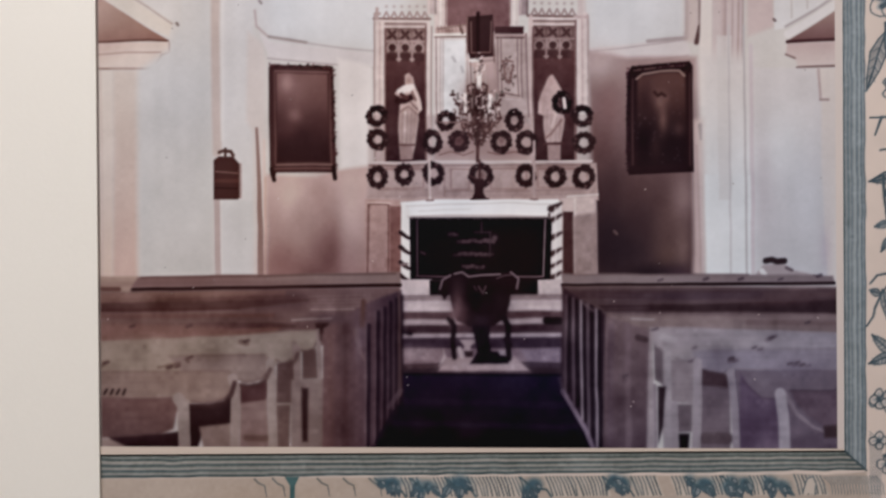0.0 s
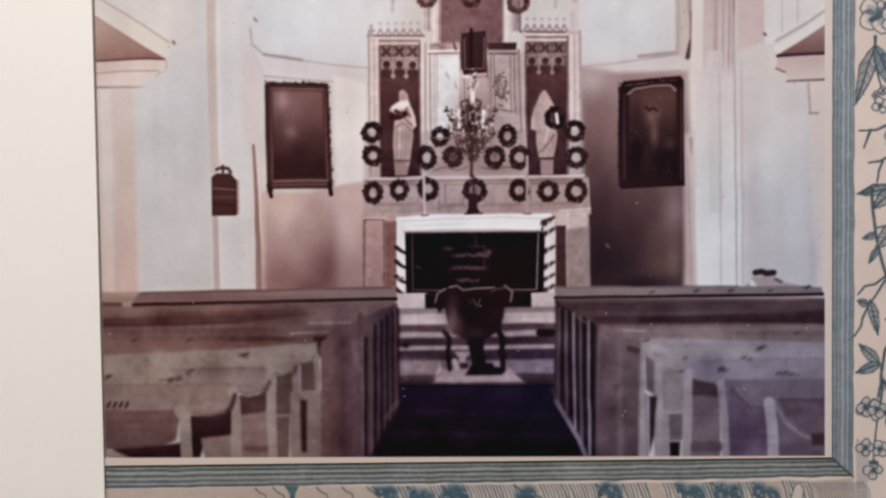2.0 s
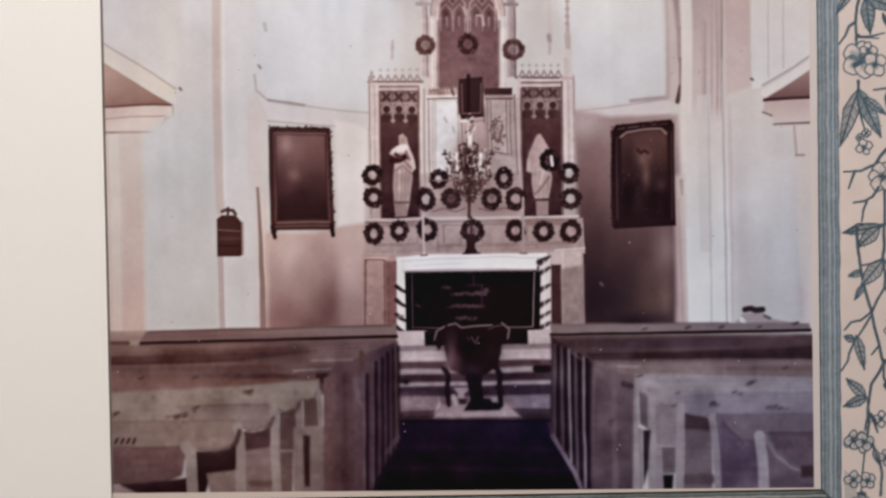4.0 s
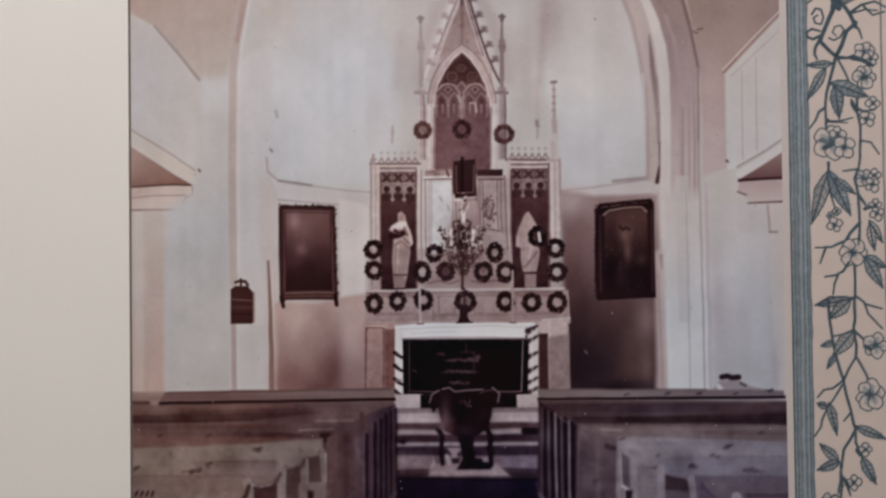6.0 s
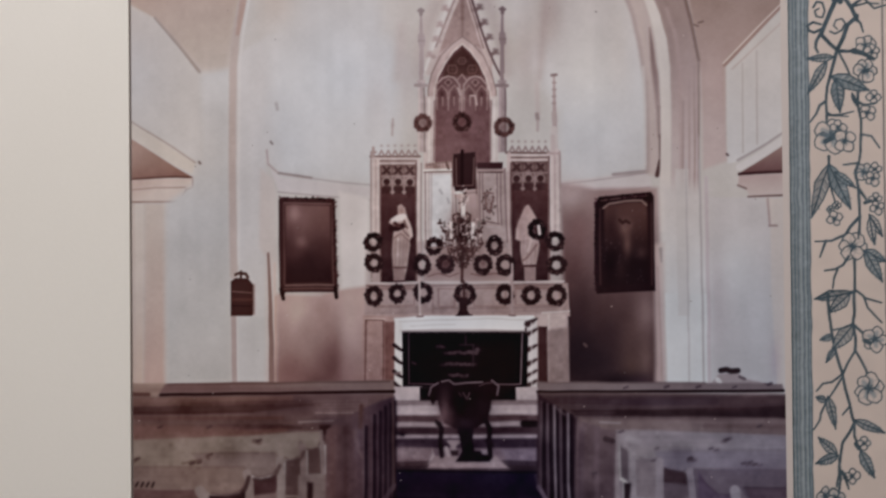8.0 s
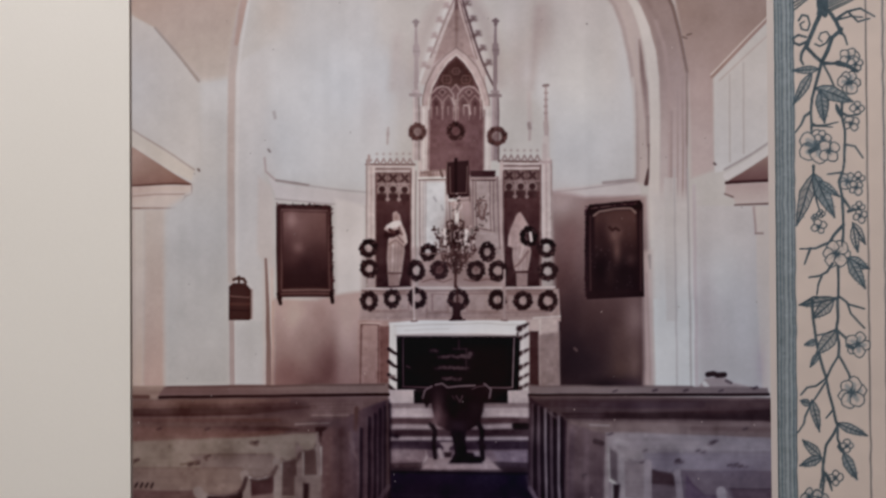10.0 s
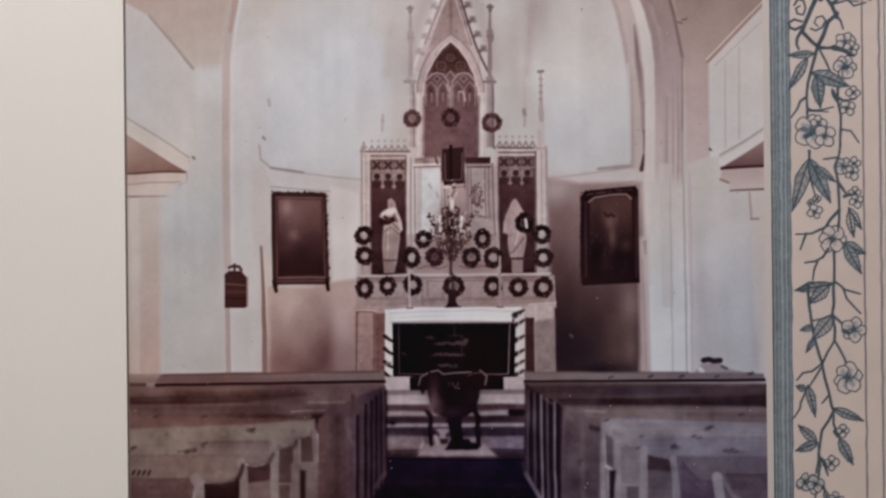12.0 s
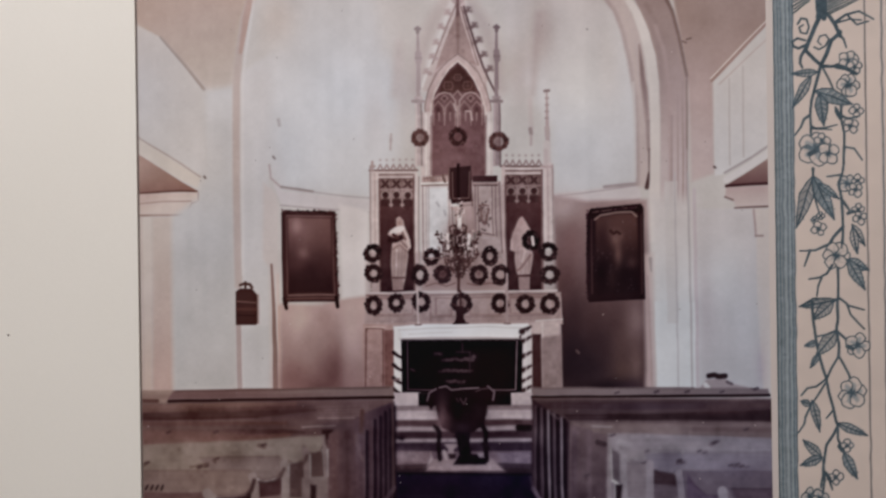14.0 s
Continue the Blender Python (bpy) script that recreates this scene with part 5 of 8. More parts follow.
stroke([(29, 73.4), (30, 73.4)], 0.6, (152, 138, 137), 0.4)
stroke([(29, 71), (30, 71)], 0.6, (152, 138, 137), 0.4)
stroke([(28.9, 68.6), (29.9, 68.6)], 0.6, (152, 138, 137), 0.4)
stroke([(28.9, 66.2), (29.9, 66.2)], 0.6, (152, 138, 137), 0.4)
stroke([(29.4, 62.6), (29.6, 59.8)], 1.9, (166, 154, 152), 0.7)
stroke([(29.4, 57), (29.5, 49)], 2.4, (182, 172, 170), 0.7)
stroke([(23.6, 73.1), (23.9, 62.7)], 1.4, (176, 164, 162), 1.6, alpha=0.7)
stroke([(23.5, 62.3), (23.7, 60.7)], 1.4, (150, 136, 134), 0.7)
stroke([(23.7, 59.9), (23.6, 56.7)], 1, (166, 154, 152), 0.7)
# side niches with cresting and tracery
area([(-34.5, 48), (-17.9, 47.8), (-18, 3.9), (-34.7, 4)], (180, 166, 163), 0.6, part="printed_altarpiece")
stroke([(-34.9, 48.2), (-17.5, 48)], 0.7, (120, 100, 97), 0.4)
stroke([(-34.5, 47.4), (-17.9, 47.2)], 0.5, (192, 180, 177), 0.4)
stroke([(-33.8, 46.6), (-18.5, 46.4)], 0.8, (136, 116, 113), 0.5)
crest(-31, 48.3, (142, 122, 119))
crest(-28.6, 48.3, (142, 122, 119))
crest(-26.2, 48.3, (142, 122, 119))
crest(-23.8, 48.3, (142, 122, 119))
crest(-21.4, 48.3, (142, 122, 119))
crest(-19.1, 48.2, (142, 122, 119))
area([(-31.4, 45.2), (-18.9, 45.1), (-19, 3.9), (-31.5, 4)], (86, 61, 61), 0.5, to=(52, 32, 36), way=((-31.4, 37.0), (-31.5, 5.3)), part="printed_niche:1")
area([(-31.4, 45.2), (-18.9, 45.1), (-18.9, 37.3), (-31.4, 37.4)], (116, 96, 93), 0.5)
quatrefoil(-29.2, 43.2, 1.855, (150, 130, 127), (74, 53, 53))
keyhole(-29.2, 39.2, 1.855, (150, 130, 127), (70, 49, 49))
quatrefoil(-25.2, 43.1, 1.855, (150, 130, 127), (74, 53, 53))
keyhole(-25.2, 39.2, 1.855, (150, 130, 127), (70, 49, 49))
quatrefoil(-21.1, 43.1, 1.855, (150, 130, 127), (74, 53, 53))
keyhole(-21.1, 39.1, 1.855, (150, 130, 127), (70, 49, 49))
stroke([(-31.4, 41.2), (-18.9, 41.1)], 0.5, (150, 130, 127), 0.4)
stroke([(-27.2, 40.6), (-27.2, 35)], 0.6, (150, 130, 127), 0.4, end=0.5)
stroke([(-27.6, 35.6), (-26.8, 35.6)], 0.8, (150, 130, 127), 0.5)
stroke([(-23.1, 40.5), (-23.1, 35)], 0.6, (150, 130, 127), 0.4, end=0.5)
stroke([(-23.5, 35.6), (-22.7, 35.6)], 0.8, (150, 130, 127), 0.5)
area([(13, 48.8), (27.9, 48.6), (27.6, 3.7), (12.7, 3.8)], (180, 166, 163), 0.6, part="printed_altarpiece")
stroke([(12.6, 49), (28.3, 48.8)], 0.7, (108, 88, 86), 0.4)
stroke([(13, 48.2), (27.9, 48)], 0.5, (192, 180, 177), 0.4)
stroke([(13.8, 47.4), (27.3, 47.3)], 0.8, (124, 104, 102), 0.5)
crest(14.6, 49.1, (130, 110, 108))
crest(16.9, 49.1, (130, 110, 108))
crest(19.3, 49.1, (130, 110, 108))
crest(21.7, 49.1, (130, 110, 108))
crest(24, 49.1, (130, 110, 108))
crest(26.4, 49.1, (130, 110, 108))
area([(14.5, 46), (27.3, 45.9), (27, 3.7), (14.3, 3.8)], (86, 61, 61), 0.5, to=(52, 32, 36), way=((14.5, 36.7), (14.3, 5.1)), part="printed_niche:2")
area([(14.5, 46), (27.3, 45.9), (27.3, 38.2), (14.5, 38.3)], (104, 84, 82), 0.5)
quatrefoil(16.3, 44, 1.855, (138, 118, 116), (74, 53, 53))
keyhole(16.3, 40, 1.855, (138, 118, 116), (70, 49, 49))
quatrefoil(20.4, 44, 1.855, (138, 118, 116), (74, 53, 53))
keyhole(20.4, 40, 1.855, (138, 118, 116), (70, 49, 49))
quatrefoil(24.6, 43.9, 1.855, (138, 118, 116), (74, 53, 53))
keyhole(24.5, 40, 1.855, (138, 118, 116), (70, 49, 49))
stroke([(14.5, 42), (27.3, 41.9)], 0.5, (138, 118, 116), 0.4)
stroke([(18.5, 41.4), (18.4, 35.9)], 0.6, (138, 118, 116), 0.4, end=0.5)
stroke([(18, 36.5), (18.8, 36.5)], 0.8, (138, 118, 116), 0.5)
stroke([(22.6, 41.4), (22.5, 35.8)], 0.6, (138, 118, 116), 0.4, end=0.5)
stroke([(22.2, 36.4), (22.9, 36.4)], 0.8, (138, 118, 116), 0.5)
stroke([(-34.7, 49.4), (-34.7, 4.4)], 0.5, (150, 133, 130), 0.4)
area([(-34.3, 48.2), (-31.6, 47.7), (-31.6, 19.2), (-34.4, 19.2)], (184, 171, 168), 0.6)
stroke([(-33, 47), (-33, 20.2)], 0.5, (168, 150, 147), 0.5)
stroke([(-33.9, 51.3), (-33.9, 48.2)], 1, (160, 144, 141), 0.5)
stroke([(-34.5, 49.7), (-33.1, 49.7)], 0.9, (156, 140, 137), 0.5)
stroke([(-31.4, 45), (-31.5, 4.3)], 0.5, (116, 94, 92), 0.4)
stroke([(-18.9, 45.7), (-18.8, 4.3)], 0.6, (112, 90, 88), 0.4)
stroke([(-18.1, 46.8), (-18, 13.2)], 1, (188, 175, 172), 0.5)
stroke([(-17.1, 45.6), (-17.3, 4.3)], 0.4, (140, 120, 117), 0.4)
area([(28, 50.4), (31.3, 50), (31.3, 19.8), (27.9, 19.8)], (182, 169, 167), 0.7, part="printed_altarpiece")
stroke([(27.5, 47.5), (27.4, 4.1)], 0.6, (112, 90, 89), 0.4)
stroke([(29.5, 49.2), (29.5, 20.8)], 0.6, (166, 149, 147), 0.5)
stroke([(31.3, 49.2), (31.3, 20.8)], 0.5, (150, 134, 132), 0.5)
stroke([(29, 54.4), (29.1, 50)], 1.6, (174, 162, 160), 0.6)
stroke([(27.2, 48.6), (31.1, 48.6)], 0.9, (166, 150, 148), 0.5)
stroke([(13.6, 48.6), (13.9, 4.2)], 1.2, (176, 160, 157), 0.5)
stroke([(14.3, 45.4), (14.1, 4.2)], 0.5, (106, 84, 83), 0.4)
# two pale plain figures on pedestals in the niches
area([(-25.3, 30.8), (-24.1, 31.4), (-22.7, 30), (-22.3, 27.4), (-21.1, 25.1), (-20.3, 22.3), (-20.2, 20.1), (-21.2, 18.5), (-21, 16.7), (-21.6, 13.6), (-22.2, 8.8), (-23.2, 4.9), (-26.7, 4.9), (-27.3, 8.9), (-27.5, 14), (-27.1, 18.4), (-26.9, 21.1), (-26.9, 23.5), (-27.7, 25.5), (-26.5, 26.7), (-25.3, 27.5)], (168, 147, 142), 0.8, to=(178, 161, 157), way=((-24.1, 30.0), (-24.5, 9.3)), part="printed_figure")
cloud(-24.1, 29.2, 1.1, 1.4, (142, 116, 111), 0.8)
stroke([(-26.9, 25.5), (-25.3, 26.5), (-23.3, 26.9)], 2.2, (196, 184, 181), 0.8)
stroke([(-27.5, 22.7), (-25.5, 22.9), (-23.5, 23.9)], 2, (58, 36, 38), 0.9)
stroke([(-26.5, 24.7), (-24.9, 23.7)], 1.2, (84, 58, 58), 0.7)
stroke([(-28.1, 25.1), (-27.5, 24.7)], 0.8, (170, 150, 146), 0.5)
stroke([(-22.7, 25.9), (-21.3, 23.1), (-20.7, 20.3)], 1.3, (190, 172, 168), 0.7)
stroke([(-23.1, 25.5), (-22.1, 23.1)], 0.8, (118, 94, 91), 0.7)
stroke([(-25.9, 20.3), (-26.5, 9.7)], 0.6, (140, 117, 113), 1, alpha=0.5)
stroke([(-24.5, 20.3), (-25.1, 9.7)], 0.6, (140, 117, 113), 1, alpha=0.5)
stroke([(-23.1, 21.1), (-23.8, 9.6)], 0.6, (140, 117, 113), 1, alpha=0.5)
stroke([(-22.1, 19.1), (-22.8, 11.2)], 0.6, (140, 117, 113), 1, alpha=0.5)
stroke([(-25.1, 19.1), (-25.7, 10.2)], 0.6, (190, 176, 172), 0.6)
stroke([(-21.5, 20.1), (-23.5, 22.3)], 0.6, (126, 102, 99), 0.6)
stroke([(-26.9, 19.2), (-24.3, 21.1), (-21.7, 18.7)], 0.5, (136, 112, 108), 0.6)
area([(-26.7, 9.1), (-23.2, 9.1), (-23, 4.7), (-26.9, 4.7)], (150, 129, 126), 0.7)
stroke([(-27.3, 9.3), (-22.4, 9.2)], 0.6, (100, 78, 77), 0.5)
stroke([(-30.9, 4.3), (-26.5, 3.7), (-19.2, 4.3)], 0.8, (52, 32, 35), 0.7, alpha=0.7)
area([(19.4, 30.5), (20.2, 30.9), (21.3, 29.3), (22.5, 27.2), (23.7, 25), (22.9, 23.6), (21.7, 22.4), (23.2, 19.9), (24, 16.9), (23.6, 13.9), (23, 11), (22.6, 9), (22.1, 4.7), (18.8, 4.7), (18.6, 9.1), (17.9, 11), (17.3, 15), (17.3, 18.1), (15.6, 18.9), (16, 22.5), (16.8, 24.8), (17.8, 27.2), (18.6, 29.2)], (170, 149, 146), 0.8, to=(180, 163, 160), way=((20.1, 29.7), (20.6, 10.0)), part="printed_figure:2")
cloud(19.7, 28.8, 1.1, 1.6, (150, 125, 121), 0.8)
cloud(17.7, 23.2, 1.6, 3.4, (138, 114, 111), 0.7)
cloud(19.5, 24.8, 1.6, 2.2, (150, 128, 124), 0.6)
stroke([(18.7, 19.9), (18.1, 11)], 0.6, (142, 120, 117), 1, alpha=0.5)
stroke([(20.1, 21.8), (19.4, 10)], 0.6, (142, 120, 117), 1, alpha=0.5)
stroke([(21.7, 19.9), (21, 10)], 0.6, (142, 120, 117), 1, alpha=0.5)
stroke([(22.8, 17.9), (22.2, 11)], 0.6, (142, 120, 117), 1, alpha=0.5)
stroke([(23, 16.9), (19.8, 12.6), (18.3, 11.4)], 0.7, (128, 105, 103), 0.7)
stroke([(21.5, 18.9), (19.9, 14.6)], 0.7, (192, 178, 175), 0.7)
stroke([(17.7, 9.4), (23.2, 9.6)], 0.9, (72, 50, 52), 0.6)
area([(18.8, 9.1), (22.4, 9), (22.5, 4.5), (18.8, 4.5)], (148, 128, 126), 0.7)
stroke([(14.9, 4.1), (20.8, 3.5), (26.8, 4.1)], 0.8, (52, 32, 35), 0.7, alpha=0.7)
# tabernacle, dark banner and cornices
area([(-16.5, 43.8), (-5.1, 43.6), (-5.3, 10.2), (-16.3, 10.3)], (188, 178, 176), 0.5, part="printed_tabernacle")
area([(-14.5, 41.4), (-6.6, 41.7), (-6.9, 16.1), (-13.9, 16.2)], (198, 195, 196), 0.6)
stroke([(-14.3, 42.2), (-14.3, 18.2)], 0.3, (158, 142, 140), 0.3)
stroke([(-13.5, 42.2), (-13.5, 18.2)], 0.3, (158, 142, 140), 0.3)
stroke([(-6, 42.1), (-6.1, 18.1)], 0.3, (158, 142, 140), 0.3)
stroke([(-10.6, 36.2), (-9.8, 35)], 0.8, (168, 164, 166), 0.5)
stroke([(-7.9, 33.4), (-7.5, 31.9)], 0.8, (172, 168, 170), 0.5)
area([(-16.1, 45.3), (-5.8, 46.4), (-5.5, 42.9), (-15.9, 42.6)], (168, 148, 144), 0.4)
stroke([(-15.9, 43), (-5.8, 43.3)], 1, (200, 194, 190), 0.3)
stroke([(-15.3, 44.9), (-6.2, 46.2)], 0.4, (120, 100, 96), 0.3)
cloud(-11.9, 44.3, 1.6, 0.8, (112, 88, 84), 0.8)
stroke([(-8.4, 46), (-7.4, 43.7)], 0.8, (96, 76, 72), 0.3)
area([(2, 44.3), (12.6, 43.8), (12.3, 12), (2.1, 12.1)], (178, 164, 161), 0.5, part="printed_tabernacle:2")
area([(3.8, 42.4), (10.3, 42.3), (10.5, 23.8), (3.8, 25.5)], (186, 174, 171), 0.4)
stroke([(3.4, 42.8), (3.4, 25.5)], 0.4, (128, 108, 106), 0.3)
stroke([(4.4, 42), (4.6, 25.8)], 0.4, (128, 108, 106), 0.3)
stroke([(9.5, 41.9), (9.7, 24.6)], 0.4, (128, 108, 106), 0.3)
stroke([(10.7, 43.1), (10.9, 23.8)], 0.4, (128, 108, 106), 0.3)
stroke([(3.8, 25.5), (10.1, 24.2)], 0.5, (120, 100, 98), 0.3)
stroke([(3.8, 23.5), (10.1, 23)], 0.4, (190, 180, 178), 0.3)
glints(6.6, 31.3, 2.6, 5.5, 34, False)
stroke([(4.7, 34.9), (6.3, 35.3), (8.2, 34.8)], 0.6, (120, 96, 94), 0.4)
stroke([(5.3, 34.1), (5.8, 30.2), (6.6, 28.2)], 0.6, (116, 92, 90), 0.5)
stroke([(8.4, 33.7), (7.8, 30.9), (7, 28.2)], 0.6, (116, 92, 90), 0.5)
cloud(6.6, 32.1, 1.2, 2.5, (140, 116, 113), 0.6)
area([(2.4, 45.9), (11.5, 45.8), (11.4, 43.5), (2.4, 43.6)], (70, 48, 50), 0.4)
stroke([(2.4, 43.2), (11.8, 42.7)], 0.8, (150, 130, 128), 0.3)
stroke([(2.8, 42.4), (11.4, 42.3)], 0.4, (78, 58, 58), 0.3)
area([(-5.8, 48.8), (1.7, 49.5), (2, 44.3), (2.7, 35.7), (-5.1, 35.4), (-6.3, 41.3)], (60, 40, 42), 0.4, part="printed_banner")
stroke([(-4.8, 47.2), (-4.7, 37.7), (1.2, 37.7), (1.3, 47.5)], 0.3, (132, 108, 104), 0.3)
stroke([(-2.8, 49.9), (-2.7, 38.1)], 1, (44, 24, 28), 0.5)
stroke([(-6, 48.4), (-5.9, 37.7)], 0.5, (110, 86, 84), 0.3)
area([(-5.9, 35.8), (3.1, 36.5), (2.7, 34.1), (-0, 33.4), (-0.9, 25.9), (-3.6, 25.9), (-4.4, 33.4), (-5.5, 33.8)], (176, 158, 154), 0.5)
stroke([(-5.1, 35.2), (-2.4, 35.5)], 1, (200, 196, 194), 0.4)
stroke([(-1.6, 34.9), (2.3, 35.3)], 1, (150, 130, 128), 0.4)
area([(-0.4, 33.8), (3.1, 34.5), (3.4, 23.9), (-0.1, 23.9)], (168, 148, 145), 0.6)
area([(2.3, 42.3), (13.3, 42.2), (13.1, 4.2), (2.5, 4.2)], (112, 90, 88), 2.0, alpha=0.3)
# altar shelf, rails and front
area([(-14.7, 16.2), (13.5, 15.9), (13.8, 4.2), (-16.4, 4.4)], (172, 154, 150), 0.7)
area([(-36.8, 3.2), (33.7, 3.4), (34.4, -8.1), (-37.3, -8.3)], (178, 162, 158), 0.5, to=(164, 144, 140), way=((-3.4, 2.8), (-3.1, -7.8)), part="printed_altar:2")
stroke([(-35.9, 3.6), (-17.2, 3.9), (14.2, 4), (32.2, 4)], 0.8, (202, 194, 192), 0.3)
stroke([(-36.4, 2.8), (31.8, 2.9)], 0.4, (120, 98, 96), 0.3)
stroke([(-14.8, 2.7), (14.2, 3)], 0.6, (150, 130, 127), 0.3)
stroke([(-33.7, -4.6), (-17.2, -4.8)], 0.4, (150, 130, 126), 0.3)
stroke([(-13.3, -5.2), (13.1, -5)], 0.6, (148, 128, 125), 0.3)
stroke([(-13.3, 2.1), (-13.3, -6.6)], 0.5, (150, 128, 124), 0.3)
stroke([(15.1, -4.8), (30.7, -4.7)], 0.5, (144, 124, 122), 0.3)
stroke([(-36.9, -6.8), (-17.3, -6.5)], 0.4, (160, 140, 136), 0.3)
stroke([(16, -6.8), (31.7, -6.5)], 0.4, (170, 154, 152), 0.3)
area([(-37.7, -7.6), (-27.1, -7.6), (-26.3, -15.1), (-26.9, -33.5), (-37.9, -33.4)], (160, 134, 128), 0.6, to=(146, 118, 114), way=((-33, -9.2), (-33.2, -32.7)), part="printed_altar")
stroke([(-36.7, -9.1), (-37.1, -32.6)], 0.6, (112, 86, 82), 0.4)
stroke([(-36.5, -9.1), (-30.6, -9.2), (-30.6, -32.7)], 0.5, (112, 84, 80), 0.3)
area([(-30.2, -9.6), (-26.7, -9.6), (-26.9, -33.1), (-30, -33.1)], (120, 90, 86), 0.6)
stroke([(-36.9, -8.7), (-30.2, -8.8)], 0.5, (184, 164, 158), 0.3)
area([(22.7, -7.2), (33.6, -6.9), (34.1, -33.4), (22.8, -33.4)], (176, 160, 157), 0.5, part="printed_altar:2")
area([(23.4, -11.5), (26.5, -11.6), (26.7, -33), (23.2, -33.4)], (74, 52, 54), 0.6)
stroke([(27, -7.6), (27.1, -33)], 0.5, (190, 178, 175), 0.3)
stroke([(33.2, -7.7), (33.7, -33)], 0.6, (160, 142, 140), 0.4)
stroke([(24.8, -6.8), (34, -6.3)], 0.8, (194, 184, 181), 0.3)
area([(-26.3, -8.4), (-17.7, -7.7), (21.9, -7.6), (23.1, -9.6), (21.8, -12.7), (19.1, -13.4), (6.2, -12.8), (-9.5, -13.1), (-24, -13.5), (-25.9, -11.2)], (204, 200, 200), 0.4, part="printed_altar_cloth")
stroke([(-24, -12.9), (-13.4, -12.6), (4.3, -12.6), (18.9, -13.1)], 0.5, (172, 160, 158), 0.3)
area([(-26.7, -8.4), (-24.3, -9.2), (-23.6, -15.1), (-24.1, -32.7), (-26.5, -32.7)], (200, 194, 192), 0.4, part="printed_altar_cloth")
area([(19.5, -10.3), (23, -10), (23, -33), (19.7, -33)], (190, 182, 182), 0.4, part="printed_altar_cloth")
stroke([(-26.8, -17.8), (-25.4, -18.9), (-24.1, -19.7)], 1.3, (58, 42, 44), 0.5, end=0.9)
stroke([(-26.8, -22.3), (-25.5, -23.5), (-24.1, -24.3)], 1.3, (58, 42, 44), 0.5, end=0.9)
stroke([(-26.8, -27), (-25.5, -28.2), (-24.1, -29)], 1.3, (58, 42, 44), 0.5, end=0.9)
stroke([(-26.9, -30.9), (-25.5, -32.1), (-24.1, -32.9)], 1.3, (58, 42, 44), 0.5, end=0.9)
stroke([(-26.5, -27.8), (-24.9, -27.6)], 0.9, (120, 104, 104), 0.6)
stroke([(19.7, -10.6), (21.3, -9.8), (22.8, -8.9)], 2.2, (70, 54, 56), 0.9, end=0.8)
stroke([(19.7, -14.1), (21.2, -13.4), (22.8, -12.4)], 1.6, (70, 54, 56), 0.9, end=0.8)
stroke([(19.6, -19.6), (21.2, -18.8), (22.8, -17.9)], 1.9, (70, 54, 56), 0.9, end=0.8)
stroke([(19.6, -24.7), (21.2, -23.9), (22.7, -23)], 1.8, (70, 54, 56), 0.9, end=0.8)
stroke([(19.6, -28.6), (21.1, -27.9), (22.7, -26.9)], 1.3, (70, 54, 56), 0.9, end=0.8)
stroke([(19.5, -32.2), (21.1, -31.4), (22.7, -30.4)], 1.8, (70, 54, 56), 0.9, end=0.8)
stroke([(19.1, -12.2), (19.2, -32.2)], 0.7, (70, 54, 56), 0.5)
stroke([(21.1, -10.2), (21.1, -32.2)], 0.6, (200, 194, 193), 0.5, alpha=0.6)
area([(-24, -13.1), (19.3, -13.1), (19.9, -15.4), (19.3, -32.6), (-23.7, -32.7)], (26, 15, 22), 0.4, part="printed_altar_front")
area([(-27.3, -32.3), (-17.1, -32.4), (-17.5, -37.8), (-27.3, -37.8)], (176, 164, 166), 0.5, part="printed_step")
area([(14.6, -32.5), (24, -32.6), (23.9, -38.1), (15, -38)], (172, 160, 162), 0.5, part="printed_step:2")
area([(-17.9, -32.7), (15.4, -32.5), (15.4, -37.2), (-17.9, -37.4)], (28, 18, 24), 0.5)
stroke([(-21.8, -13.9), (-21.6, -31.4), (-11.6, -31.6)], 0.3, (110, 92, 98), 0.3)
stroke([(6.4, -31.7), (17.2, -31.4), (17.9, -13.8)], 0.4, (140, 124, 128), 0.3)
stroke([(-22.2, -31.5), (17.4, -31.6)], 0.3, (92, 74, 80), 0.3)
for z, ends in ((-18.4, (-11.8, -9.4)), (-20.6, (-9.0, 1.8)), (-24.6, (-10.4, 1.6)), (-28.4, (-7.6, -1.2))):
    x = ends[0]
    while x < ends[1]:
        n = dice.uniform(0.7, 1.7)
        stroke([(x, z + dice.uniform(-0.3, 0.3)), (min(x + n, ends[1]), z + dice.uniform(-0.3, 0.3))], dice.uniform(0.7, 1.3), (82, 66, 71), 0.9, alpha=dice.uniform(0.45, 0.95))
        x += n + 0.35
cloud(2.2, -19.6, 1, 1, (92, 76, 81), 0.9)
stroke([(-1.8, -14.7), (-1.8, -18)], 0.5, (64, 50, 56), 0.5)
stroke([(-3.9, -17.8), (1, -17.8)], 0.5, (58, 45, 51), 0.5)
stroke([(0.8, -18), (0.7, -25.3)], 0.4, (62, 48, 54), 0.5)
stroke([(-20.5, -23.9), (-19.3, -24.5)], 0.7, (66, 52, 58), 0.5)
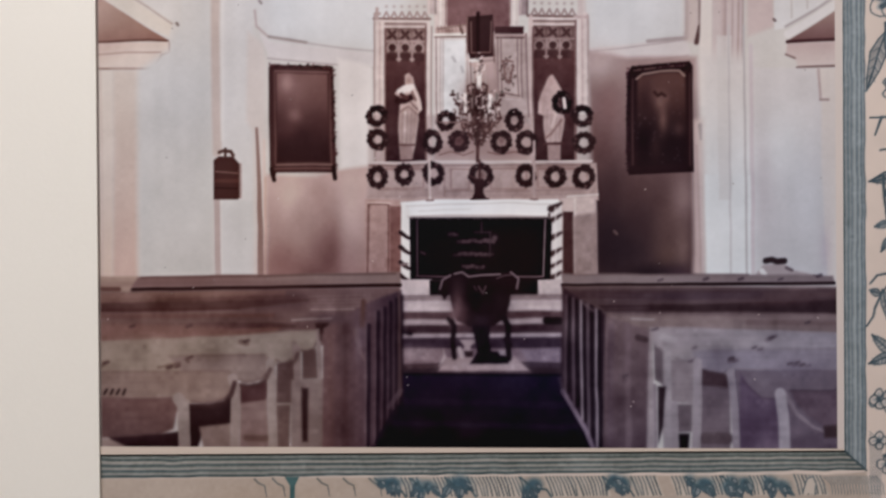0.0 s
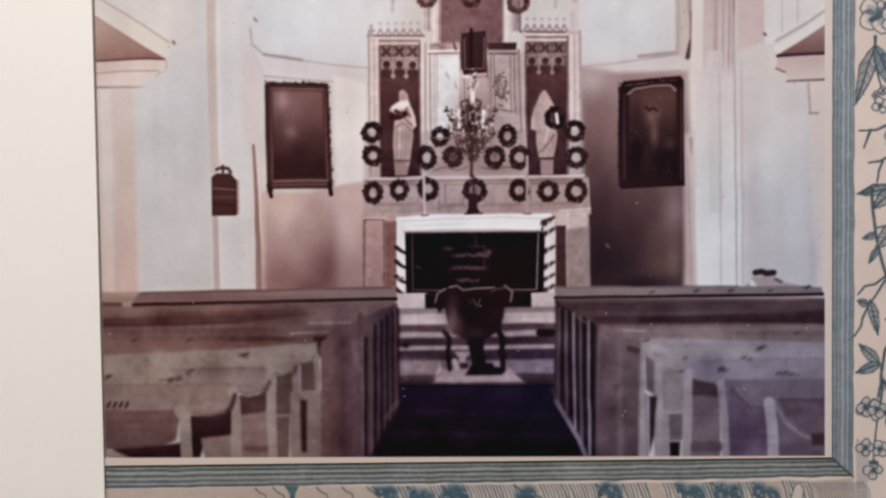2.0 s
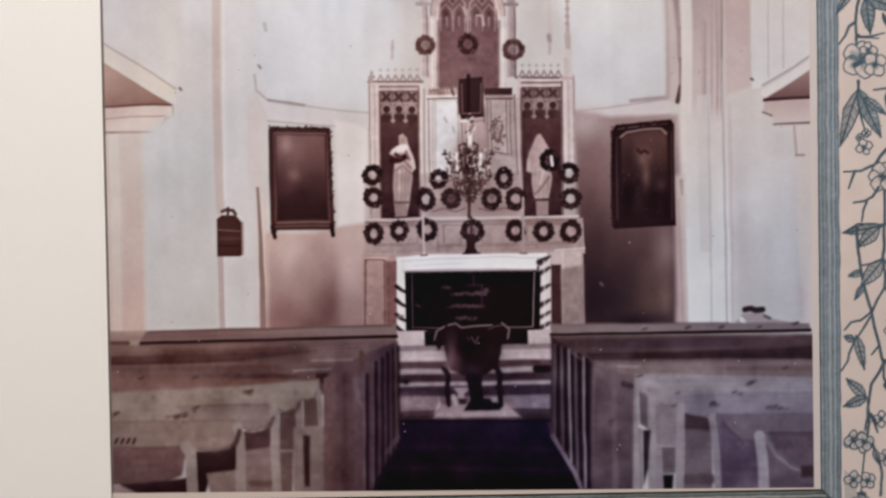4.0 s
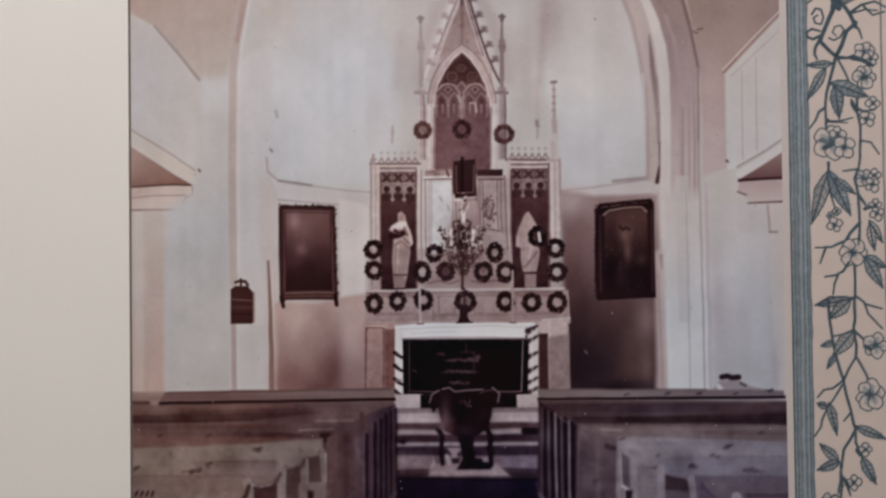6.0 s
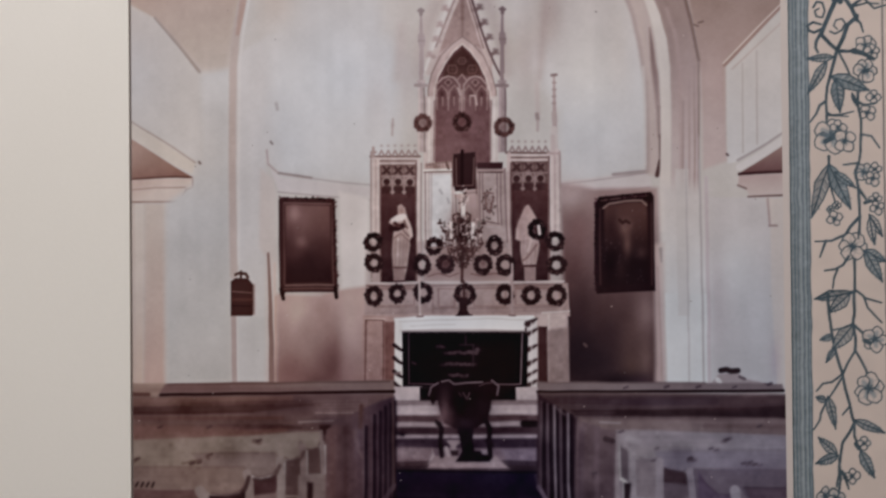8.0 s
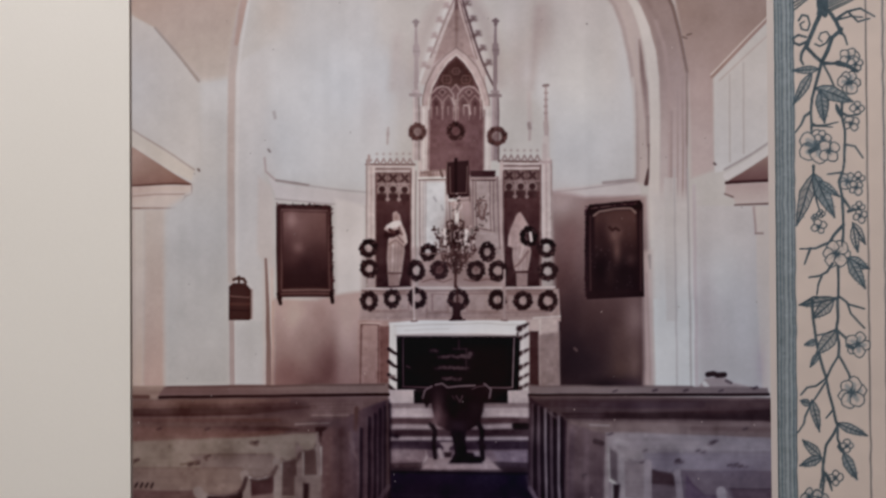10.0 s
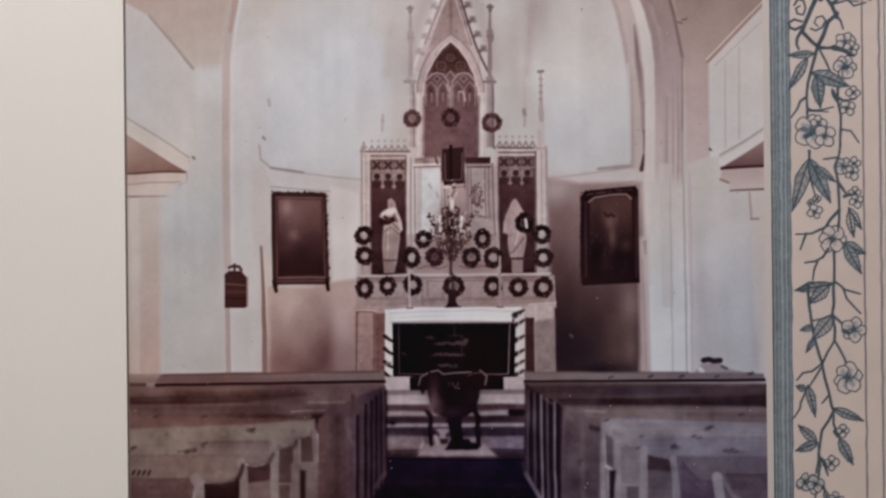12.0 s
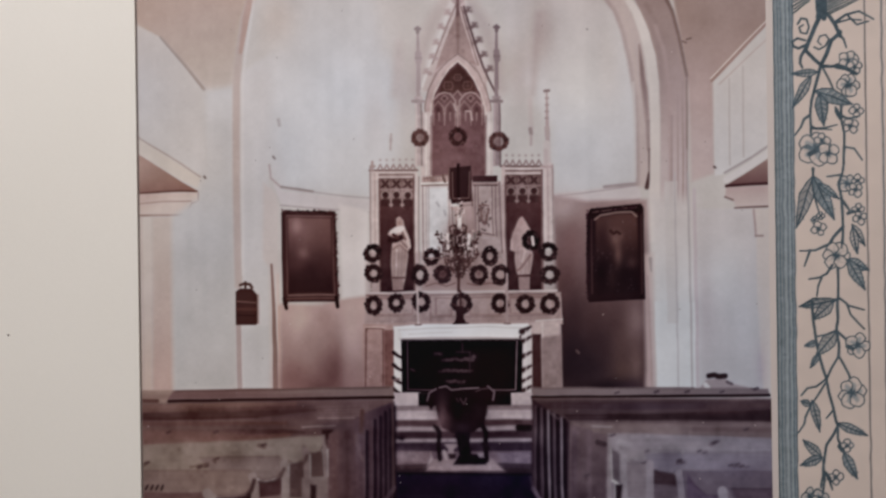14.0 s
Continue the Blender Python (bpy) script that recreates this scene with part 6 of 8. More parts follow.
# chancel steps
area([(-27.1, -37.2), (23.4, -37.3), (23.3, -61.8), (-27.2, -61.9)], (92, 76, 82), 0.5, part="printed_step:2")
area([(-27.1, -37.2), (23.4, -37.3), (23.4, -38.8), (-27.1, -38.8)], (128, 112, 115), 0.9)
area([(-27.1, -38.8), (23.4, -38.8), (23.4, -42.3), (-27.1, -42.3)], (176, 163, 166), 0.9)
area([(-27.1, -42.3), (23.4, -42.3), (23.4, -44.5), (-27.1, -44.5)], (84, 65, 70), 0.9)
area([(-27.1, -44.5), (23.4, -44.5), (23.4, -46.4), (-27.1, -46.4)], (154, 139, 143), 0.9)
area([(-27.1, -46.4), (23.4, -46.4), (23.3, -49), (-27.1, -49)], (64, 47, 55), 0.9)
area([(-27.1, -49), (23.3, -49), (23.3, -50.3), (-27.1, -50.4)], (152, 138, 144), 0.9)
area([(-27.1, -50.4), (23.3, -50.3), (23.3, -53.7), (-27.1, -53.7)], (60, 46, 58), 0.9)
area([(-27.1, -53.7), (23.3, -53.7), (23.3, -57.9), (-27.2, -58)], (112, 95, 103), 0.9)
area([(-27.2, -58), (23.3, -57.9), (23.3, -61.8), (-27.2, -61.9)], (58, 44, 52), 0.9)
stroke([(-27.1, -40), (23.4, -40)], 1.2, (164, 150, 153), 1.2, alpha=0.6)
area([(-27.1, -53.3), (-13, -53.7), (-14, -58), (-27.2, -58.8)], (124, 106, 112), 1.2)
cloud(-22.8, -54.9, 6, 2.4, (136, 120, 126), 0.6)
area([(10, -54.1), (23.3, -53.5), (23.3, -58.3), (12.5, -58)], (116, 101, 112), 1.2)
stroke([(-26.6, -59.2), (-14.9, -58.8)], 1.4, (74, 58, 64), 1)
stroke([(12.5, -58.7), (22.9, -59.1)], 1.6, (66, 52, 62), 1)
stroke([(18.1, -45.3), (22.4, -45.3)], 2.4, (32, 22, 28), 0.6)
stroke([(-27.1, -47.8), (-23.8, -49)], 1, (44, 32, 42), 0.9)
area([(-13, -56.4), (8.4, -56.4), (13.1, -60.7), (-15.5, -60.7)], (138, 120, 124), 0.8)
stroke([(-15.5, -61.1), (13.1, -61.1)], 0.7, (72, 56, 64), 0.6)
cloud(-8.1, -58.8, 5, 1.6, (150, 134, 139), 0.6)
cloud(5.3, -58.7, 5, 1.6, (150, 134, 139), 0.6)
area([(-13.9, -53.7), (-12.8, -56.4), (-15.1, -59.2), (-13.6, -55.2)], (164, 150, 154), 0.9)
# baptismal font
area([(-15, -35.7), (-13.5, -32.1), (-11.5, -30.8), (-7.9, -30.2), (-2, -30.8), (3.9, -30.8), (7, -30), (9.4, -32.2), (9.9, -35.7), (8.5, -36.9), (7, -35.3), (6.8, -39.6), (5.4, -44.3), (1.8, -46.6), (-5.7, -47), (-9.6, -45.1), (-11.1, -40.4), (-11.7, -36.4), (-13.3, -38.8)], (36, 22, 29), 0.6, part="printed_font")
cloud(-9, -40, 2.2, 6, (112, 88, 92), 0.85)
cloud(-10, -42.9, 2.2, 3, (124, 102, 106), 0.6)
cloud(-7.4, -42.9, 2, 4, (84, 62, 68), 0.6)
cloud(-1.1, -37, 8, 6, (20, 10, 17), 0.8)
cloud(4.2, -41, 2.5, 5, (40, 26, 34), 0.6)
stroke([(-14.7, -35.3), (-13.9, -32.5), (-11.5, -31.1)], 0.6, (112, 97, 102), 0.6)
stroke([(-10.3, -30.6), (-7.9, -30), (-6, -31.4), (-2, -31), (3.9, -30.8)], 0.5, (122, 106, 110), 0.5)
stroke([(7, -30.2), (9.4, -32.2), (8.9, -35.3)], 0.6, (112, 97, 103), 0.5)
stroke([(2.9, -32.1), (5, -31.2), (7, -31)], 0.4, (84, 68, 74), 0.4)
stroke([(-2.8, -34.5), (-1.3, -36.8), (-0.5, -34.5)], 0.5, (84, 67, 72), 0.5)
stroke([(-4.2, -34.5), (-3.4, -35.7)], 0.5, (70, 54, 60), 0.5)
area([(-4.9, -46.6), (0.6, -46.6), (0.4, -51.7), (1, -54.5), (4.5, -54.8), (7.2, -56.8), (6.1, -58.4), (-5.7, -58.4), (-3.3, -54.8), (-3.7, -51.7)], (28, 18, 28), 0.7)
cloud(-1.7, -45.1, 3.4, 2, (58, 44, 58), 0.5)
stroke([(-11.3, -45.1), (-10.4, -46.8), (-10.8, -51.7), (-10.4, -56.4)], 1.5, (36, 25, 33), 0.5)
stroke([(-12.3, -44.3), (-11.2, -45.9)], 1.2, (44, 32, 38), 0.5)
stroke([(5, -44.3), (6.3, -46.8), (6.1, -51.7), (6.5, -56.8)], 1.7, (36, 25, 33), 0.5)
stroke([(5.7, -50.9), (6.9, -52.7)], 1.6, (40, 28, 36), 0.6)
area([(-8.8, -50.9), (-4.1, -50.7), (-3.9, -51.7), (-5.3, -52.9), (-5.3, -54.3), (-7.5, -54.3), (-7.3, -52.9)], (146, 130, 135), 0.7)
area([(-7.3, -54.5), (-4.5, -54.5), (-4.9, -56.2), (-6.9, -56.2)], (48, 34, 41), 0.7)
stroke([(-8.8, -53.7), (-8.1, -56)], 1.5, (156, 142, 146), 0.7)
area([(3, -54.1), (5.3, -54.3), (5.7, -56), (3.7, -55.8)], (140, 126, 134), 0.8)
# chandelier in front of the altar
cloud(-2.8, 20, 6.5, 11, (112, 88, 84), 0.55)
cloud(-2.9, 24.9, 4.5, 4.5, (104, 80, 76), 0.5)
cloud(-2.6, 14.1, 4, 5, (96, 72, 69), 0.55)
glints(-2.8, 19, 7.2, 9.5, 200)
glints(-2.8, 19.4, 4.2, 7.5, 150, False)
stroke([(-3.3, 26.9), (-4.5, 28.1), (-5.9, 27.3), (-5.7, 25.6), (-4.1, 25.3)], 0.6, (66, 44, 43), 0.5, alpha=0.8, part="printed_chandelier")
stroke([(-3, 15.5), (-5.7, 14.7), (-7.7, 16.7), (-8.3, 19.8), (-7.3, 21.8)], 0.7, (66, 44, 43), 0.5, alpha=0.8, part="printed_chandelier")
stroke([(-3, 13.5), (-5, 11.9), (-6.5, 13.5), (-6.9, 15.9), (-5.7, 17.5)], 0.6, (66, 44, 43), 0.5, alpha=0.8, part="printed_chandelier")
stroke([(-3, 20.2), (-6.1, 19.4), (-8.5, 21), (-10.1, 23.4)], 0.6, (66, 44, 43), 0.5, alpha=0.8, part="printed_chandelier")
stroke([(-3.4, 10.3), (-4.8, 11.1), (-5.4, 13.1)], 0.6, (66, 44, 43), 0.5, alpha=0.8, part="printed_chandelier")
stroke([(-2.9, 23), (-4.9, 22.2), (-6.9, 23.8)], 0.5, (66, 44, 43), 0.5, alpha=0.8, part="printed_chandelier")
stroke([(-7.3, 16.7), (-9.1, 15.9), (-10.3, 17.5), (-9.7, 19.5)], 0.5, (66, 44, 43), 0.5, alpha=0.8, part="printed_chandelier")
stroke([(-3.8, 18.6), (-5.3, 20.2), (-4.9, 22.2)], 0.5, (66, 44, 43), 0.5, alpha=0.8, part="printed_chandelier")
stroke([(-8.5, 19), (-7.7, 14.7), (-5.4, 11.9)], 0.5, (66, 44, 43), 0.5, alpha=0.8, part="printed_chandelier")
stroke([(-6.7, 24.6), (-6.7, 19)], 1, (206, 196, 193), 0.6)
stroke([(-4.5, 23.4), (-4.5, 21)], 0.7, (186, 176, 173), 0.6)
stroke([(-10.4, 25.8), (-10.4, 24.6)], 0.7, (90, 80, 77), 0.6)
stroke([(-8.9, 25), (-8.9, 23.4)], 0.7, (110, 100, 97), 0.6)
stroke([(-5.5, 18.6), (-5.5, 16.7)], 0.7, (196, 186, 183), 0.6)
stroke([(-8.1, 18.3), (-8.1, 17.1)], 0.7, (180, 170, 167), 0.6)
stroke([(-11, 24.6), (-9.9, 24.6)], 0.7, (70, 48, 47), 0.6)
stroke([(-9.5, 21.8), (-8.3, 21.8)], 0.7, (70, 48, 47), 0.6)
stroke([(-7.5, 18.6), (-6.3, 18.6)], 0.7, (70, 48, 47), 0.6)
stroke([(-5.9, 15.9), (-4.8, 15.9)], 0.7, (70, 48, 47), 0.6)
stroke([(-10.3, 17.5), (-9.1, 17.5)], 0.7, (70, 48, 47), 0.6)
stroke([(-2.5, 26.9), (-1.3, 28.1), (0, 27.3), (-0.2, 25.5), (-1.7, 25.3)], 0.6, (66, 44, 43), 0.5, alpha=0.8, part="printed_chandelier")
stroke([(-3, 15.5), (-0.2, 14.7), (1.8, 16.6), (2.4, 19.8), (1.4, 21.8)], 0.7, (66, 44, 43), 0.5, alpha=0.8, part="printed_chandelier")
stroke([(-3, 13.5), (-1, 11.9), (0.6, 13.5), (1, 15.8), (-0.2, 17.4)], 0.6, (66, 44, 43), 0.5, alpha=0.8, part="printed_chandelier")
stroke([(-3, 20.2), (0.2, 19.4), (2.6, 21), (4.2, 23.3)], 0.6, (66, 44, 43), 0.5, alpha=0.8, part="printed_chandelier")
stroke([(-2.6, 10.3), (-1.2, 11.1), (-0.6, 13.1)], 0.6, (66, 44, 43), 0.5, alpha=0.8, part="printed_chandelier")
stroke([(-2.9, 23), (-1, 22.2), (1, 23.7)], 0.5, (66, 44, 43), 0.5, alpha=0.8, part="printed_chandelier")
stroke([(1.4, 16.6), (3.1, 15.8), (4.3, 17.4), (3.7, 19.4)], 0.5, (66, 44, 43), 0.5, alpha=0.8, part="printed_chandelier")
stroke([(-2.2, 18.6), (-0.6, 20.2), (-1, 22.2)], 0.5, (66, 44, 43), 0.5, alpha=0.8, part="printed_chandelier")
stroke([(2.6, 19), (1.7, 14.7), (-0.6, 11.9)], 0.5, (66, 44, 43), 0.5, alpha=0.8, part="printed_chandelier")
stroke([(0.8, 24.5), (0.8, 19)], 1, (206, 196, 193), 0.6)
stroke([(-1.4, 23.4), (-1.4, 21)], 0.7, (186, 176, 173), 0.6)
stroke([(4.6, 25.7), (4.6, 24.5)], 0.7, (90, 80, 77), 0.6)
stroke([(3, 24.9), (3, 23.3)], 0.7, (110, 100, 97), 0.6)
stroke([(-0.4, 18.6), (-0.4, 16.6)], 0.7, (196, 186, 183), 0.6)
stroke([(2.2, 18.2), (2.2, 17)], 0.7, (180, 170, 167), 0.6)
stroke([(4, 24.5), (5.1, 24.5)], 0.7, (70, 48, 47), 0.6)
stroke([(2.4, 21.8), (3.6, 21.7)], 0.7, (70, 48, 47), 0.6)
stroke([(0.4, 18.6), (1.6, 18.6)], 0.7, (70, 48, 47), 0.6)
stroke([(-1.2, 15.9), (-0, 15.8)], 0.7, (70, 48, 47), 0.6)
stroke([(3.1, 17.4), (4.3, 17.4)], 0.7, (70, 48, 47), 0.6)
stroke([(-2.9, 29.3), (-3, 4.2)], 1, (66, 44, 43), 0.6)
stroke([(-2.5, 31.7), (-2.5, 26.9)], 1.5, (204, 194, 190), 0.5)
cloud(-2.9, 25.7, 1.5, 1.5, (70, 50, 50), 0.85)
cloud(-2.9, 23.4, 1.9, 1.9, (64, 44, 44), 0.85)
cloud(-3, 20.8, 2.5, 2.5, (46, 26, 26), 0.85)
cloud(-3, 17.8, 1.9, 1.9, (66, 46, 46), 0.85)
cloud(-3, 14.7, 2.3, 2.3, (58, 38, 38), 0.85)
cloud(-3, 11.9, 1.6, 1.6, (62, 42, 42), 0.85)
cloud(-3, 9.9, 1, 1, (56, 36, 36), 0.85)
glints(-2.8, 18.2, 6.0, 8.6, 130)
glints(-2.5, 33.6, 1.6, 4.2, 34)
glints(-2.6, 11.1, 1.8, 2.4, 24, False)
stroke([(-18, 18.2), (-17.6, 4.4)], 1.4, (188, 175, 172), 0.4)
stroke([(13.5, 17.9), (14.2, 4.2)], 1.2, (178, 163, 160), 0.3)
stroke([(-32.9, 1.8), (-19.5, 1.7), (-19.6, -4.2), (-33, -4.1), (-32.9, 1.8)], 0.4, (146, 122, 118), 0.3)
stroke([(-11.3, 1.7), (-5.4, 1.6), (-5.5, -4.7), (-11.3, -4.6), (-11.3, 1.7)], 0.4, (146, 122, 118), 0.3)
stroke([(1.3, 1.9), (12.2, 1.9), (12.2, -4.4), (1.2, -4.3), (1.3, 1.9)], 0.4, (146, 122, 118), 0.3)
stroke([(15.7, 1.8), (30.8, 1.7), (30.7, -4.2), (15.7, -4), (15.7, 1.8)], 0.4, (146, 122, 118), 0.3)
cloud(-11.3, 7.1, 8.2, 2, (140, 114, 110), 0.5)
cloud(6.4, 7, 7.4, 2, (132, 106, 104), 0.5)
cloud(-25, 2.2, 10.2, 1.2, (120, 94, 92), 0.5)
cloud(20, 2.2, 12.3, 1.2, (116, 90, 88), 0.5)
stroke([(-14.8, 6), (-11.3, 7.1), (-7.3, 5.9), (-4.2, 7.1)], 0.4, (120, 96, 92), 0.3)
stroke([(0.1, 7), (3.6, 6.2), (8.4, 7), (12.3, 6.2)], 0.4, (116, 92, 90), 0.3)
# wreaths of leaves hung on the altar
wreath(-16.5, 59.7, 2.9, 3.1, 1.8, (84, 60, 58))
wreath(-2.7, 60, 3.1, 3.3, 1.8, (64, 41, 41))
wreath(12, 58, 3.5, 3.5, 1.8, (84, 60, 58))
cloud(-16.5, 59.7, 2.4, 2.4, (104, 82, 80), 0.7)
cloud(-2.7, 60, 1.6, 1.8, (92, 66, 66), 0.6)
cloud(12, 58, 2.2, 2.2, (110, 88, 86), 0.7)
wreath(-34, 18.1, 3.1, 3.1, 2.0, (40, 25, 28))
wreath(-33.8, 10.9, 3.1, 3.1, 2.0, (40, 25, 28))
wreath(-16.9, 10.1, 2.9, 3.7, 2.0, (40, 25, 28))
wreath(-8.7, 10.3, 2.9, 3.1, 2.0, (40, 25, 28))
wreath(4.3, 10.1, 3.3, 3.3, 2.0, (40, 25, 28))
wreath(12.1, 9.9, 3.3, 3.5, 2.0, (40, 25, 28))
wreath(29.4, 18, 3.1, 3.3, 2.0, (40, 25, 28))
wreath(29.9, 9.7, 3.3, 3.3, 2.0, (40, 25, 28))
wreath(-12.7, 16.6, 2.7, 2.9, 2.0, (40, 25, 28))
wreath(8.4, 16.6, 2.7, 3.3, 2.0, (40, 25, 28))
wreath(23.2, 22.1, 2.9, 3.3, 2.0, (40, 25, 28))
wreath(-33.9, -0.7, 2.9, 3.3, 2.0, (40, 25, 28))
wreath(-25.6, 0.2, 2.9, 3.1, 2.0, (40, 25, 28))
wreath(-16.6, 0.3, 3.1, 3.5, 2.0, (40, 25, 28))
wreath(-1.9, -0.2, 3.7, 3.7, 2.0, (40, 25, 28))
wreath(12, -0.3, 3.1, 3.3, 2.0, (40, 25, 28))
wreath(21, -0.6, 3.1, 3.3, 2.0, (40, 25, 28))
wreath(29.8, -0.8, 3.5, 3.5, 2.0, (40, 25, 28))
stroke([(23.8, 23.3), (24.1, 20.6)], 1, (184, 172, 170), 0.3)
cloud(-8.7, 10.3, 2.5, 2.5, (64, 40, 42), 0.85)
cloud(4.3, 10.5, 1.4, 1.6, (96, 74, 74), 0.7)
cloud(-1.9, -0.2, 1.8, 2, (70, 48, 48), 0.6)
stroke([(-17.8, 4.8), (-17.7, -7.9)], 0.8, (196, 184, 180), 0.3)
stroke([(-18.8, -7.9), (-16.7, -7.9)], 0.5, (120, 98, 96), 0.3)
stroke([(14.5, 10.1), (14.5, -7.6)], 0.8, (172, 156, 154), 0.3)
stroke([(13.3, -7.5), (15.5, -7.6)], 0.5, (120, 98, 96), 0.3)
area([(-3.9, -1.2), (-1.1, -1.2), (-1.2, -5.5), (-0.2, -7.4), (-4.9, -7.8), (-3.9, -5.5)], (52, 34, 36), 0.4, part="printed_crucifix")
stroke([(-5.1, -7.6), (0.4, -7.4)], 0.5, (70, 50, 50), 0.3)
stroke([(-2.3, 4.3), (-2.3, -1.6)], 0.6, (66, 44, 44), 0.3)
stroke([(-3.5, -1.2), (-5.4, -0.4)], 0.6, (74, 52, 52), 0.3)
# edges and shadow lines of the altarpiece
stroke([(-15.7, 42.6), (-15.5, 16.2)], 0.4, (140, 120, 118), 0.3)
stroke([(-5.1, 34.8), (-4.8, 24.8)], 0.4, (130, 108, 106), 0.3)
stroke([(12.2, 43.5), (12.8, 17.9)], 0.5, (126, 104, 103), 0.3)
stroke([(2, 43.6), (2.3, 34.7)], 0.4, (120, 98, 96), 0.3)
stroke([(-16.1, 42.4), (-5.8, 42.7)], 0.4, (110, 88, 85), 0.3)
stroke([(-14.7, 16.2), (-5.7, 16.1)], 0.4, (140, 120, 117), 0.3)
for k in range(9):
    stroke([(-15.3 + 1.11 * k, 45.7 + 0.11 * k), (-14.9 + 1.1 * k, 43.9 + 0.08 * k)], 0.3, (128, 106, 102), 0.3)
for k in range(46):
    x = -24.6 + 0.96 * k
    stroke([(x, -12.7), (x + 0.5, -13.3 - dice.uniform(0, 0.35))], 0.5, (168, 157, 155), 0.5, alpha=0.6)
stroke([(-25.1, -9.6), (6.2, -8.7), (19.9, -9.2)], 0.4, (184, 176, 174), 0.4)
stroke([(-21.2, -11.2), (-5.5, -10.7)], 0.4, (190, 184, 182), 0.4)
area([(-36.7, 18.4), (33.9, 18.7), (34, -6.9), (-36.9, -7.2)], (96, 70, 68), 1.7, alpha=0.23)
# carpet of the aisle
area([(-27.3, -61.2), (23.3, -61.7), (26.8, -71.9), (32.5, -85.3), (-37.9, -84.5), (-28.8, -71.6)], (34, 24, 46), 0.6, to=(22, 12, 24), way=((-3.6, -61.8), (-3.8, -82.7)), part="printed_carpet")
stroke([(-26.9, -61.5), (23.3, -62.1)], 0.8, (20, 12, 26), 0.5)
stroke([(-27, -69.8), (25, -71.3)], 2, (42, 32, 50), 1.3, alpha=0.6)
stroke([(-28.8, -76.6), (26.8, -78)], 1.6, (38, 28, 46), 1.3, alpha=0.6)
# pews on the left
area([(-120.9, -30.9), (-107.6, -31), (-109.9, -35.8), (-121, -35.7)], (144, 123, 113), 1.0)
stroke([(-120.9, -34.8), (-113.5, -34.9)], 1.54, (59, 34, 31), 0.9, alpha=0.6)
area([(-107.7, -31.2), (-72.9, -30.6), (-26.9, -30), (-26.6, -33.9), (-73, -34.6), (-110.3, -35.3)], (113, 92, 89), 1.0, to=(123, 105, 102), way=((-80, -30.9), (-79.7, -33.8)), part="printed_pew:1")
stroke([(-109.2, -35.1), (-73, -34.7), (-27, -34.1)], 1.2, (49, 30, 30), 0.4)
stroke([(-106.7, -31.4), (-72.9, -31), (-28.4, -30.5)], 0.55, (79, 59, 57), 0.9, alpha=0.6)
area([(-121, -35.7), (-27, -34.7), (-26.7, -39.3), (-37.5, -48.5), (-46.5, -53.4), (-66, -49.6), (-121.2, -51.2)], (108, 87, 83), 1.0, to=(105, 85, 85), way=((-106.9, -42.1), (-35.6, -42.8)), part="printed_pew:2")
area([(-121, -36.2), (-62.3, -35.6), (-62.3, -38.9), (-121, -39.4)], (130, 103, 95), 1.0, alpha=0.8)
area([(-121, -39.1), (-76.6, -38.4), (-51.6, -38.3), (-76.6, -41.3), (-121.1, -42.3)], (82, 59, 56), 1.1)
stroke([(-121.1, -41.4), (-98, -41.4), (-76.6, -41)], 0.66, (64, 38, 36), 0.9, alpha=0.6)
stroke([(-97.9, -38.2), (-58.7, -37.6)], 1, (92, 66, 64), 0.9, alpha=0.6)
stroke([(-121.1, -45), (-62.4, -45)], 0.44, (131, 108, 100), 0.9, alpha=0.6)
stroke([(-121.1, -43.4), (-66, -43.2)], 1.2, (103, 77, 72), 0.7)
area([(-121.1, -45.5), (-62.4, -46.1), (-66, -48.9), (-121.2, -51.6)], (120, 93, 87), 1.0)
stroke([(-78.5, -46.5), (-67.8, -46.2)], 1.4, (82, 59, 57), 0.9, alpha=0.7)
stroke([(-66, -46.2), (-59.8, -46.5)], 1.2, (75, 54, 52), 0.9, alpha=0.8)
stroke([(-55.2, -37.4), (-37.4, -37.2)], 0.3, (130, 108, 105), 0.3, alpha=0.7)
stroke([(-54.7, -38.5), (-37, -38.3)], 0.3, (130, 108, 105), 0.3, alpha=0.7)
stroke([(-54.1, -39.6), (-36.7, -39.4)], 0.3, (130, 108, 105), 0.3, alpha=0.7)
stroke([(-53.6, -40.6), (-36.3, -40.5)], 0.3, (130, 108, 105), 0.3, alpha=0.7)
stroke([(-53.1, -41.7), (-36, -41.5)], 0.3, (130, 108, 105), 0.3, alpha=0.7)
stroke([(-54.3, -41.5), (-41.3, -41.3)], 0.5, (146, 126, 123), 0.3)
stroke([(-60.3, -44.7), (-51.7, -44.4), (-48.1, -44.1)], 0.6, (161, 146, 143), 0.3)
area([(-53.2, -45.8), (-49, -45.5), (-49.4, -48.7), (-52.5, -49.1)], (54, 34, 34), 1.0)
area([(-121.2, -50.9), (-74.9, -49.2), (-60.7, -47.9), (-52.5, -47.8), (-51.8, -51.6), (-54, -54.1), (-57.5, -54.4), (-59.7, -57.6), (-64.7, -57.6), (-68.7, -62.5), (-74.1, -63.9), (-76.9, -62.8), (-80.6, -69.2), (-93.1, -70.2), (-95.6, -68.3), (-121.6, -68.4)], (136, 120, 110), 1.0, to=(144, 130, 123), way=((-116, -54.5), (-51.8, -53.4)), part="printed_pew:3")
